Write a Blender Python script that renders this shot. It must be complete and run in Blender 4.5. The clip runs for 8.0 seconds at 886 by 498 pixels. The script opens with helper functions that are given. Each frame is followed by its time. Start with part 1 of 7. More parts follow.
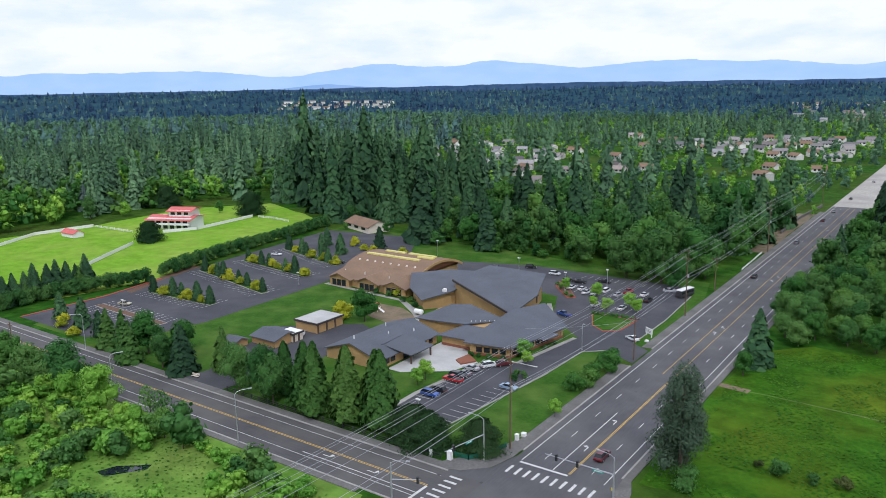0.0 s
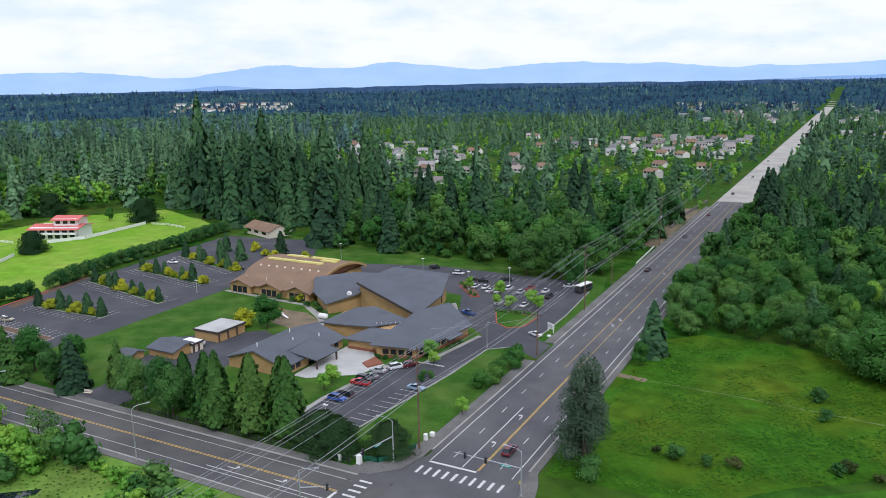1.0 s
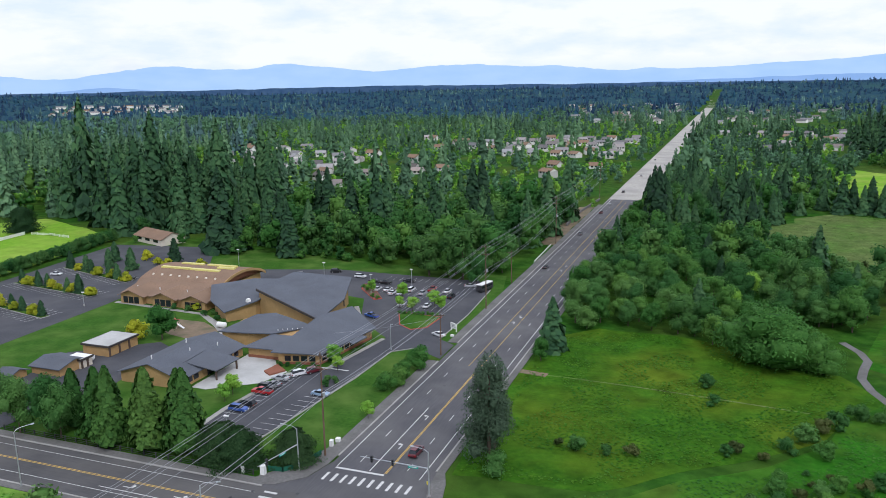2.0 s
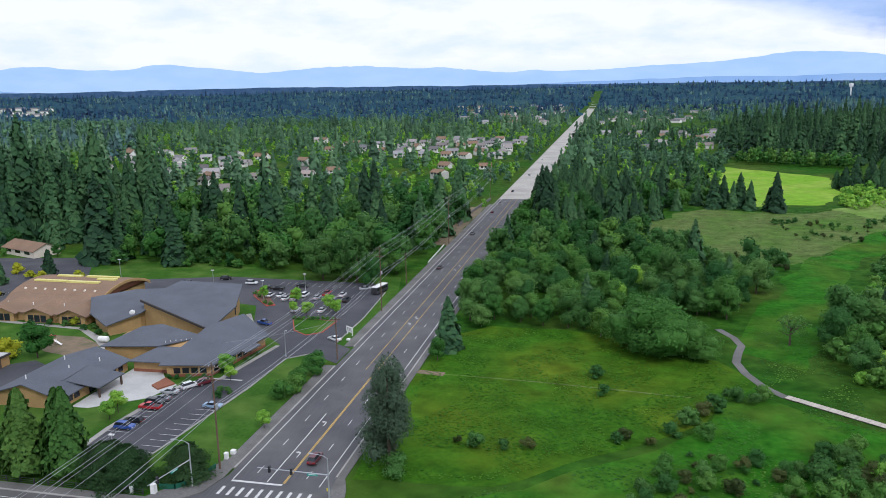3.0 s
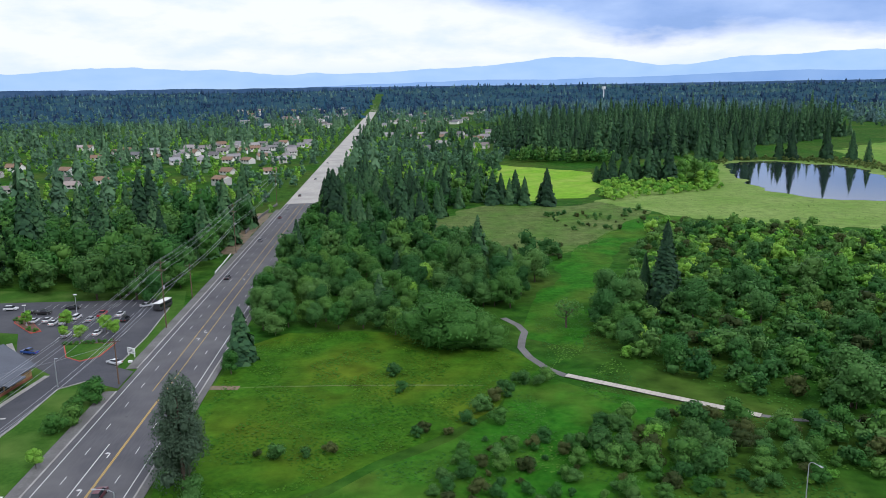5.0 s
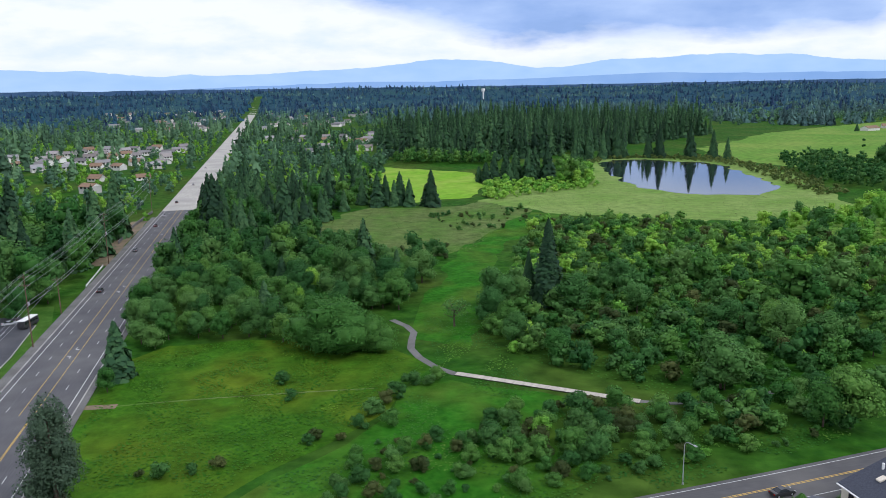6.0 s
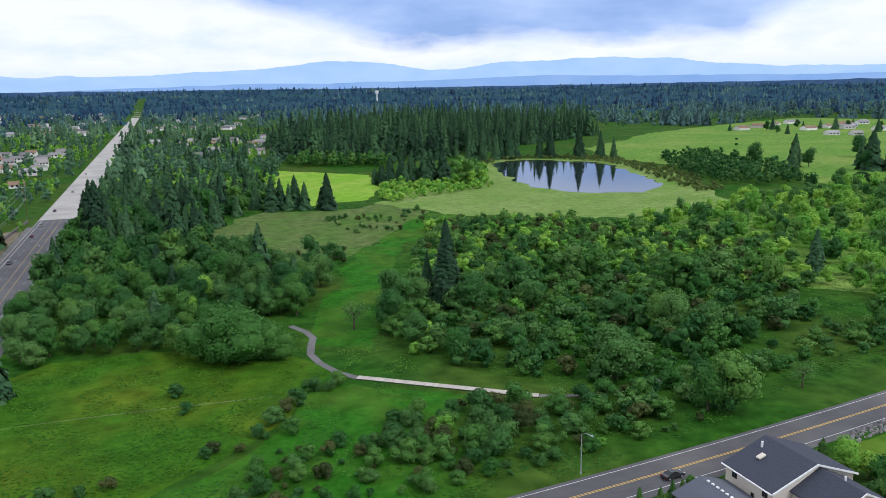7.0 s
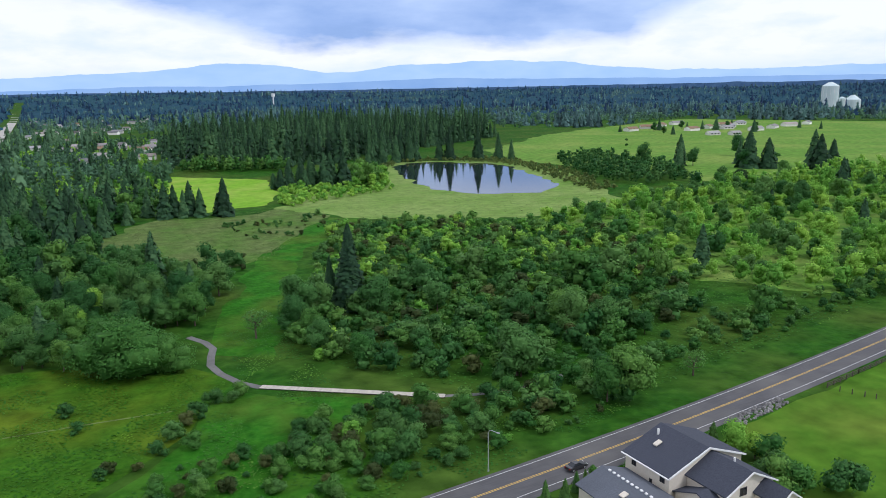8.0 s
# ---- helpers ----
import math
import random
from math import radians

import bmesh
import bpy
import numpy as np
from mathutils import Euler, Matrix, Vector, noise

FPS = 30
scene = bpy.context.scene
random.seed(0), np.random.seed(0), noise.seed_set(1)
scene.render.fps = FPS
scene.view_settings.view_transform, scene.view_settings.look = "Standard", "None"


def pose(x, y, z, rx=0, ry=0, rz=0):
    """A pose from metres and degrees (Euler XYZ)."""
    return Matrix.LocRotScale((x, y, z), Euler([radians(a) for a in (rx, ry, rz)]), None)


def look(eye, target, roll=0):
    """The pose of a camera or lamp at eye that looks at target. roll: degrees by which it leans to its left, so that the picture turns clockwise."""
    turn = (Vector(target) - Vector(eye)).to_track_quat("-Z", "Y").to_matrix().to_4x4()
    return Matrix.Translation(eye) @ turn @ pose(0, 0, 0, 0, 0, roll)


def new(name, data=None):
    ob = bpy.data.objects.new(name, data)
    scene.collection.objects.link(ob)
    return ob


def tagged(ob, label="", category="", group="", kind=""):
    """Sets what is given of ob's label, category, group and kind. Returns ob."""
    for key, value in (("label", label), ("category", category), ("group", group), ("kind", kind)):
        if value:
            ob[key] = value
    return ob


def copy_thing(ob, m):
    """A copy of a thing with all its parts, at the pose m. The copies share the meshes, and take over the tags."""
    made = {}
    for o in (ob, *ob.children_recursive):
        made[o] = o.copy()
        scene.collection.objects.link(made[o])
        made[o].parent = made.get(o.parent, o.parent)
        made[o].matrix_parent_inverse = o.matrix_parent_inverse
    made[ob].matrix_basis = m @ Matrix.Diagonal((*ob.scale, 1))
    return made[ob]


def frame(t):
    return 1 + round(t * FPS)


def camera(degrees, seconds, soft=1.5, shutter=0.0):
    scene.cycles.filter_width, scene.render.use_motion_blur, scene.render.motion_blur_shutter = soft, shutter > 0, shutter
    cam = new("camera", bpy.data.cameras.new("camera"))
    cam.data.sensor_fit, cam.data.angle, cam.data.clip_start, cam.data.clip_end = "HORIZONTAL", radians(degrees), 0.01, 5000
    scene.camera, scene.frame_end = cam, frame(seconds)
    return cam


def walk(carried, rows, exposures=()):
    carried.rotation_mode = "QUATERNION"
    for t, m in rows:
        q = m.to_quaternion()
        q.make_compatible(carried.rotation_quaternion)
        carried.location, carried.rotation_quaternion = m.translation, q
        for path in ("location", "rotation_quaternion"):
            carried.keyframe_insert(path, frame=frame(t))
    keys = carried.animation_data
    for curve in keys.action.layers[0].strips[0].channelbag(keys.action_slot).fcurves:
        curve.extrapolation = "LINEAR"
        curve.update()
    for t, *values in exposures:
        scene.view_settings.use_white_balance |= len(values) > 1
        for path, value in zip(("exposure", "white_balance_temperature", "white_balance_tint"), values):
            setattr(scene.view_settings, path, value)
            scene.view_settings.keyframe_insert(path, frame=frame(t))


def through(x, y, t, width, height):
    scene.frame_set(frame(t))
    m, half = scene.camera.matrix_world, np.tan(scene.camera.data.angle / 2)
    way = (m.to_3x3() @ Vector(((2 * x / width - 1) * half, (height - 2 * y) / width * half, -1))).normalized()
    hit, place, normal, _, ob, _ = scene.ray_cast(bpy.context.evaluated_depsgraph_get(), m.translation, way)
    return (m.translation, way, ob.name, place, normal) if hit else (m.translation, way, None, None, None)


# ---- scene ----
cam = camera(60.4, 8.0, soft=0.8)
EYE = 74.0
TURNS = [
    (0.0, 78.02, 0.97, 35.34), (0.5, 78.0, 1.03, 31.75), (1.0, 78.01, 1.02, 27.93), (1.5, 78.02, 1.0, 24.2),
    (3.0, 78.03, 0.97, 12.21), (3.5, 78.01, 1.0, 8.01), (4.0, 78.02, 1.01, 3.98), (5.5, 77.98, 1.01, -8.0),
    (6.0, 77.97, 1.04, -12.51), (6.5, 77.99, 1.01, -16.58), (7.0, 77.98, 1.0, -20.34), (7.5, 78.03, 0.98, -23.97),
    (8.0, 78.06, 1.02, -27.82),
]
walk(cam, [(t, pose(0, 0, EYE, rx, ry, rz)) for t, rx, ry, rz in TURNS], exposures=[(0.0, 0.05, 5950, 14), (8.0, 0.05, 5950, 14)])

# ---- world and sun ----
SUN_ELEV, SUN_AZ = radians(50), radians(140)      # azimuth clockwise from +y
world = bpy.data.worlds.new("sky")
scene.world = world
world.use_nodes = True
wn, wl = world.node_tree.nodes, world.node_tree.links
wn.clear()


def wnode(kind, **kw):
    n = wn.new(kind)
    for k, v in kw.items():
        n.inputs[k].default_value = v
    return n


def wmath(op, a, b=None, clamp=False):
    n = wn.new("ShaderNodeMath")
    n.operation, n.use_clamp = op, clamp
    for i, s in enumerate((a, b)):
        if s is None:
            continue
        if isinstance(s, (int, float)):
            n.inputs[i].default_value = s
        else:
            wl.new(s, n.inputs[i])
    return n.outputs[0]


def wmix(fac, a, b):
    n = wn.new("ShaderNodeMix")
    n.data_type = "RGBA"
    for i, s in ((0, fac), (6, a), (7, b)):
        if isinstance(s, (tuple, float)):
            n.inputs[i].default_value = s
        else:
            wl.new(s, n.inputs[i])
    return n.outputs[2]


sky = wn.new("ShaderNodeTexSky")
sky.sky_type, sky.sun_disc, sky.sun_elevation, sky.sun_rotation = "NISHITA", False, SUN_ELEV, SUN_AZ
coord = wn.new("ShaderNodeTexCoord")
sep = wn.new("ShaderNodeSeparateXYZ")
wl.new(coord.outputs["Generated"], sep.inputs[0])
azim = wmath("ARCTAN2", sep.outputs[0], sep.outputs[1])
elev = sep.outputs[2]
flat = wn.new("ShaderNodeCombineXYZ")
wl.new(azim, flat.inputs[0])
wl.new(wmath("MULTIPLY", elev, 3.0), flat.inputs[1])


def cloud_noise(scale, detail, off):
    m = wn.new("ShaderNodeMapping")
    m.inputs["Location"].default_value = off
    wl.new(flat.outputs[0], m.inputs[0])
    n = wnode("ShaderNodeTexNoise", Scale=scale, Detail=detail, Roughness=0.55)
    wl.new(m.outputs[0], n.inputs["Vector"])
    return n.outputs["Fac"]


def ramp01(v, lo, hi):
    return wmath("DIVIDE", wmath("SUBTRACT", v, lo), hi - lo, True)


big = cloud_noise(4.0, 6.0, (3.1, 0.7, 0))
fine = cloud_noise(9.0, 7.0, (0.4, 5.0, 0))
# a grey-blue rain cloud in the east, its ragged foot sloping down from the north
deg = wmath("MULTIPLY", azim, 180 / math.pi)
foot = wmath("MAXIMUM", wmath("MAXIMUM", wmath("SUBTRACT", 7.4, wmath("MULTIPLY", deg, 0.27)), 3.0),
             wmath("ADD", wmath("MULTIPLY", wmath("SUBTRACT", deg, 41.0), 0.45), 3.0))
height = wmath("ADD", wmath("MULTIPLY", elev, 57.3), wmath("MULTIPLY", wmath("SUBTRACT", fine, 0.5), 3.4))
east = wmath("MULTIPLY", ramp01(wmath("SUBTRACT", height, foot), -0.3, 1.0), wmath("SUBTRACT", 1.0, ramp01(elev, 0.115, 0.17)))
white = wmix(ramp01(fine, 0.34, 0.54), (8.0, 8.8, 10.2, 1), (9.7, 9.8, 10.1, 1))
grey = wmix(ramp01(big, 0.38, 0.66), (3.0, 4.5, 7.6, 1), (5.4, 6.8, 9.3, 1))
cloud = wmix(east, white, grey)
veil = wmix(ramp01(elev, 0.0, 0.035), (6.6, 8.0, 10.2, 1), cloud)
cover = wmath("ADD", wmath("MULTIPLY", ramp01(big, 0.2, 0.42), 0.3), 0.68)
skymix = wmix(cover, sky.outputs[0], veil)
bg = wn.new("ShaderNodeBackground")
bg.inputs["Strength"].default_value = 0.1
wl.new(skymix, bg.inputs["Color"])
wout = wn.new("ShaderNodeOutputWorld")
wl.new(bg.outputs[0], wout.inputs["Surface"])

sun = new("sun", bpy.data.lights.new("sun", "SUN"))
sun.data.energy, sun.data.angle, sun.data.color = 1.5, radians(12), (1.0, 0.96, 0.90)
sd = Vector((math.sin(SUN_AZ) * math.cos(SUN_ELEV), math.cos(SUN_AZ) * math.cos(SUN_ELEV), math.sin(SUN_ELEV)))
sun.matrix_world = look(sd * 300, (0, 0, 0))


# ---- materials ----
def shader(name, rough=0.8, metal=0.0, spec=0.3):
    m = bpy.data.materials.new(name)
    m.use_nodes = True
    nt = m.node_tree
    b = nt.nodes["Principled BSDF"]
    b.inputs["Roughness"].default_value, b.inputs["Metallic"].default_value = rough, metal
    b.inputs["Specular IOR Level"].default_value = spec
    return m, nt.nodes, nt.links, b


def mixcol(N, L, fac, a, b):
    n = N.new("ShaderNodeMix")
    n.data_type = "RGBA"
    for i, s in ((0, fac), (6, a), (7, b)):
        if isinstance(s, (tuple, list)):
            n.inputs[i].default_value = (*s[:3], 1)
        elif isinstance(s, (int, float)):
            n.inputs[i].default_value = s
        else:
            L.new(s, n.inputs[i])
    return n.outputs[2]


def noise_fac(N, L, scale, detail=4.0, lo=0.35, hi=0.65, stretch=(1, 1, 1)):
    c = N.new("ShaderNodeNewGeometry")
    mp = N.new("ShaderNodeMapping")
    mp.inputs["Scale"].default_value = stretch
    L.new(c.outputs["Position"], mp.inputs[0])
    t = N.new("ShaderNodeTexNoise")
    t.inputs["Scale"].default_value, t.inputs["Detail"].default_value = scale, detail
    L.new(mp.outputs[0], t.inputs["Vector"])
    r = N.new("ShaderNodeMapRange")
    r.inputs["From Min"].default_value, r.inputs["From Max"].default_value = lo, hi
    L.new(t.outputs["Fac"], r.inputs["Value"])
    return r.outputs[0]


def add_bump(N, L, b, fac, strength, dist):
    bu = N.new("ShaderNodeBump")
    bu.inputs["Strength"].default_value, bu.inputs["Distance"].default_value = strength, dist
    L.new(fac, bu.inputs["Height"])
    L.new(bu.outputs[0], b.inputs["Normal"])


def surface(name, a, b, c=None, big=0.05, small=1.5, rough=0.85, bump=0.3, dist=0.05, stretch=(1, 1, 1), vary=0.0, metal=0.0, spec=0.3, mottle=0.0):
    """Two colours mixed by a fine noise, a third by a broad one."""
    m, N, L, bs = shader(name, rough, metal, spec)
    f1 = noise_fac(N, L, small, 5.0, 0.3, 0.7, stretch)
    col = mixcol(N, L, f1, a, b)
    if c:
        col = mixcol(N, L, noise_fac(N, L, big, 4.0, 0.42, 0.68), col, c)
    if mottle:
        hs = N.new("ShaderNodeHueSaturation")
        mr = N.new("ShaderNodeMapRange")
        mr.inputs["To Min"].default_value, mr.inputs["To Max"].default_value = 1 - mottle, 1 + mottle
        L.new(noise_fac(N, L, 0.16, 6.0, 0.3, 0.7), mr.inputs["Value"])
        L.new(mr.outputs[0], hs.inputs["Value"])
        L.new(col, hs.inputs["Color"])
        col = hs.outputs[0]
    if vary:
        o = N.new("ShaderNodeObjectInfo")
        h = N.new("ShaderNodeHueSaturation")
        r = N.new("ShaderNodeMapRange")
        r.inputs["To Min"].default_value, r.inputs["To Max"].default_value = 1 - vary, 1 + vary
        L.new(o.outputs["Random"], r.inputs["Value"])
        L.new(r.outputs[0], h.inputs["Value"])
        L.new(col, h.inputs["Color"])
        col = h.outputs[0]
    L.new(col, bs.inputs["Base Color"])
    if bump:
        add_bump(N, L, bs, f1, bump, dist)
    return m


def leaf(name, a, b, rough=0.65, lo=0.72, hi=1.25, through=0.35):
    """Foliage: each clump differs a little, each tree a little more."""
    m, N, L, bs = shader(name, rough, 0, 0.1)
    g = N.new("ShaderNodeNewGeometry")
    col = mixcol(N, L, g.outputs["Random Per Island"], a, b)
    at = N.new("ShaderNodeAttribute")
    at.attribute_name = "tint"
    o = N.new("ShaderNodeObjectInfo")
    s = N.new("ShaderNodeMath")
    s.operation = "ADD"
    L.new(at.outputs["Fac"], s.inputs[0])
    L.new(o.outputs["Random"], s.inputs[1])
    fr = N.new("ShaderNodeMath")
    fr.operation = "FRACT"
    L.new(s.outputs[0], fr.inputs[0])
    r = N.new("ShaderNodeMapRange")
    r.inputs["To Min"].default_value, r.inputs["To Max"].default_value = lo, hi
    L.new(fr.outputs[0], r.inputs["Value"])
    r2 = N.new("ShaderNodeMapRange")
    r2.inputs["To Min"].default_value, r2.inputs["To Max"].default_value = 0.525, 0.485
    L.new(fr.outputs[0], r2.inputs["Value"])
    h = N.new("ShaderNodeHueSaturation")
    L.new(r2.outputs[0], h.inputs["Hue"])
    L.new(r.outputs[0], h.inputs["Value"])
    L.new(col, h.inputs["Color"])
    L.new(h.outputs[0], bs.inputs["Base Color"])
    tr = N.new("ShaderNodeBsdfTranslucent")
    L.new(h.outputs[0], tr.inputs["Color"])
    mx = N.new("ShaderNodeMixShader")
    mx.inputs[0].default_value = through
    L.new(bs.outputs[0], mx.inputs[1])
    L.new(tr.outputs[0], mx.inputs[2])
    L.new(mx.outputs[0], N["Material Output"].inputs["Surface"])
    return m


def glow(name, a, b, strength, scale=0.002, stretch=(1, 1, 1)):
    """A far backdrop of distance that emits its own colour, haze included."""
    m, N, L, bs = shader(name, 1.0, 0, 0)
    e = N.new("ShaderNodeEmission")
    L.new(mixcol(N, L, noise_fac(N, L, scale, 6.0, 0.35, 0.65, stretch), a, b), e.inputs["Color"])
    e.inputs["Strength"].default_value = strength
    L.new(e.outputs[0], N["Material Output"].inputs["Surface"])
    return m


M_GROUND = surface("rough_grass", (0.014, 0.062, 0.006), (0.030, 0.101, 0.009), (0.053, 0.092, 0.014), 0.02, 0.35, 0.9, 0.6, 0.4, spec=0.03, mottle=0.35)
M_MEADOW = surface("meadow_grass", (0.024, 0.088, 0.006), (0.046, 0.128, 0.008), (0.078, 0.124, 0.009), 0.035, 0.8, 0.9, 0.5, 0.25, spec=0.03, mottle=0.3)
M_LAWN = surface("mown_lawn", (0.031, 0.092, 0.012), (0.048, 0.121, 0.016), (0.075, 0.135, 0.026), 0.08, 1.2, 0.9, 0.3, 0.06, spec=0.03, mottle=0.15)
# hay field and paddock: own yellow-green, raised to hold sunlight in the colour
M_FIELD_SUNLIT = surface("pasture", (0.133, 0.294, 0.019), (0.180, 0.342, 0.028), (0.247, 0.351, 0.057), 0.03, 0.5, 0.9, 0.3, 0.15, spec=0.03, mottle=0.15)
# eastern pasture: its green is lightened to carry the sun falling there
M_PASTURE = surface("sunlit_green_pasture", (0.085, 0.190, 0.026), (0.120, 0.235, 0.036), (0.165, 0.245, 0.050), 0.012, 0.2, 0.9, 0.3, 0.2, spec=0.03, mottle=0.25)
M_SEDGE = surface("sedge_marsh", (0.085, 0.130, 0.036), (0.130, 0.176, 0.056), (0.070, 0.155, 0.024), 0.03, 0.35, 0.95, 0.7, 0.5, spec=0.03, mottle=0.3)
M_REED = surface("pale_reeds", (0.15, 0.23, 0.06), (0.205, 0.285, 0.08), (0.12, 0.22, 0.04), 0.02, 0.4, 0.95, 0.6, 0.4, spec=0.03, mottle=0.2)
M_MARSH = surface("bright_marsh_grass", (0.016, 0.096, 0.006), (0.034, 0.140, 0.010), (0.060, 0.120, 0.014), 0.05, 0.6, 0.9, 0.6, 0.3, spec=0.03, mottle=0.3)
# canopy colour carries aerial haze: blue painted over the forest green
M_CANOPY = surface("hazed_forest_canopy", (0.014, 0.046, 0.080), (0.028, 0.070, 0.100), (0.030, 0.078, 0.084), 0.004, 0.05, 0.95, 1.0, 4.0, spec=0.02, mottle=0.3)
M_PADDOCK = surface("mown_paddock", (0.050, 0.128, 0.010), (0.074, 0.160, 0.014), (0.110, 0.165, 0.022), 0.03, 0.25, 0.9, 0.3, 0.1, spec=0.03, mottle=0.25)
# rank grass kept pale: sunlight on scrub and slope put into the colour
M_SCRUB = surface("sunlit_rank_grass", (0.075, 0.185, 0.022), (0.13, 0.26, 0.04), (0.16, 0.24, 0.05), 0.05, 0.5, 0.9, 0.6, 0.3, spec=0.03, mottle=0.3)
M_BARK_MULCH = surface("bark_mulch", (0.10, 0.06, 0.04), (0.17, 0.10, 0.065), None, small=2.5)
M_DIRT = surface("bare_dirt", (0.16, 0.115, 0.075), (0.24, 0.18, 0.12), (0.12, 0.11, 0.06), 0.2, 1.5)
M_ASPHALT = surface("road_asphalt", (0.074, 0.074, 0.081), (0.096, 0.095, 0.101), (0.116, 0.114, 0.116), 0.06, 3.0, 0.85, 0.15, 0.01, (1, 0.08, 1), mottle=0.12)
M_ASPHALT_X = surface("street_asphalt", (0.071, 0.070, 0.073), (0.093, 0.091, 0.093), (0.112, 0.108, 0.105), 0.06, 3.0, 0.85, 0.15, 0.01, (0.08, 1, 1), mottle=0.12)
M_LOT = surface("parking_asphalt", (0.049, 0.051, 0.060), (0.066, 0.068, 0.078), (0.081, 0.082, 0.089), 0.05, 2.0, 0.85, 0.15, 0.01, mottle=0.14)
# the avenue's asphalt again, lightened: sunlight past y 505 put into the colour
M_SUNLIT_ROAD = surface("sunlit_far_asphalt", (0.345, 0.328, 0.287), (0.437, 0.414, 0.368), (0.299, 0.287, 0.265), 0.05, 1.0, 0.85, 0.1, 0.01, (1, 0.1, 1))
M_CONC = surface("concrete", (0.306, 0.297, 0.281), (0.391, 0.383, 0.357), (0.255, 0.246, 0.230), 0.15, 2.0, 0.85, 0.15, 0.01)
M_WALK = surface("weathered_pavement", (0.128, 0.125, 0.121), (0.176, 0.172, 0.165), (0.106, 0.104, 0.097), 0.15, 2.0, 0.9, 0.2, 0.01)
M_PLAZA = surface("pale_concrete", (0.425, 0.425, 0.408), (0.493, 0.493, 0.476), (0.383, 0.383, 0.365), 0.2, 2.0, 0.8, 0.1, 0.01)
M_BOARD = surface("grey_boardwalk_wood", (0.40, 0.36, 0.30), (0.50, 0.46, 0.40), None, small=2.0, vary=0.12)
M_WHITE_LINE = surface("white_road_paint", (0.46, 0.46, 0.45), (0.64, 0.64, 0.62), None, small=1.5, bump=0)
M_YELLOW_LINE = surface("yellow_road_paint", (0.55, 0.36, 0.08), (0.62, 0.42, 0.11), None, small=1.5, bump=0)
M_RED_KERB = surface("red_kerb_paint", (0.36, 0.06, 0.045), (0.45, 0.10, 0.07), None, small=1.5)
M_ROOF = surface("slate_grey_shingles", (0.081, 0.090, 0.109), (0.118, 0.129, 0.152), (0.101, 0.110, 0.129), 0.15, 3.0, 0.9, 0.4, 0.03, (1, 1, 3), mottle=0.1)
M_ROOF_DARK = surface("charcoal_shingles", (0.040, 0.045, 0.062), (0.062, 0.068, 0.088), None, small=4.0, rough=0.9, bump=0.4, dist=0.03)
M_ROOF_BROWN = surface("brown_shingles", (0.185, 0.118, 0.078), (0.27, 0.178, 0.118), (0.21, 0.14, 0.095), 0.15, 2.5, 0.9, 0.4, 0.03, mottle=0.1)
M_ROOF_RED = surface("red_roof_tiles", (0.52, 0.11, 0.11), (0.64, 0.18, 0.16), None, small=2.0)
M_ROOF_MIX = surface("composition_shingles", (0.17, 0.172, 0.18), (0.27, 0.27, 0.275), (0.22, 0.18, 0.16), 0.006, 2.0, vary=0.5)
M_TAN = surface("tan_block_wall", (0.38, 0.24, 0.10), (0.45, 0.29, 0.13), (0.34, 0.22, 0.10), 0.3, 2.0, 0.85, 0.2, 0.02)
M_BRICK = surface("red_brown_brick", (0.20, 0.075, 0.045), (0.27, 0.11, 0.065), None, small=4.0)
M_BROWNW = surface("dark_brown_siding", (0.075, 0.05, 0.04), (0.11, 0.075, 0.055), None, small=3.0)
M_CREAM = surface("cream_siding", (0.62, 0.56, 0.46), (0.68, 0.62, 0.52), None, small=3.0, bump=0.1)
M_WHITE = surface("white_paint", (0.72, 0.72, 0.70), (0.80, 0.80, 0.78), None, small=1.0, bump=0.05)
M_HOUSEW = surface("pale_house_siding", (0.60, 0.58, 0.55), (0.74, 0.72, 0.68), None, small=1.0, bump=0.05, vary=0.3)
M_FASCIA = surface("dark_fascia", (0.045, 0.04, 0.04), (0.07, 0.06, 0.055), None, small=3.0)
M_YELLOW_PANEL = surface("pale_yellow_skylight", (0.62, 0.56, 0.16), (0.70, 0.64, 0.24), None, small=0.6, rough=0.4)
M_WOOD = surface("creosoted_pole_wood", (0.095, 0.06, 0.04), (0.17, 0.11, 0.075), None, small=3.0, stretch=(1, 1, 0.1))
M_FENCEWOOD = surface("dark_fence_wood", (0.055, 0.045, 0.038), (0.10, 0.08, 0.065), None, small=3.0)
M_TRUNK = surface("bark", (0.06, 0.045, 0.033), (0.12, 0.09, 0.068), None, small=3.0, stretch=(1, 1, 0.2))
M_GALV = surface("galvanised_steel", (0.42, 0.44, 0.46), (0.52, 0.54, 0.56), None, small=2.0, rough=0.45, metal=0.6)
M_DARKMETAL = surface("dark_metal", (0.03, 0.03, 0.033), (0.05, 0.05, 0.055), None, small=2.0, rough=0.5)
M_SIGNGREEN = surface("green_sign", (0.01, 0.30, 0.24), (0.015, 0.34, 0.27), None, small=2.0, rough=0.4, bump=0)
M_GREENFENCE = surface("green_mesh_fence", (0.012, 0.10, 0.06), (0.02, 0.14, 0.085), None, small=2.0, rough=0.6)
M_RUBBER = surface("tyre_rubber", (0.018, 0.018, 0.019), (0.028, 0.028, 0.03), None, small=5.0)
M_WIRE = surface("cable", (0.28, 0.29, 0.31), (0.34, 0.35, 0.37), None, small=1.0, rough=0.5)
M_ROCK = surface("grey_rubble", (0.13, 0.125, 0.12), (0.27, 0.26, 0.25), None, small=2.0, vary=0.3)
M_TANK = surface("pale_green_tank_paint", (0.50, 0.60, 0.60), (0.62, 0.70, 0.70), None, small=0.05, rough=0.5, bump=0)
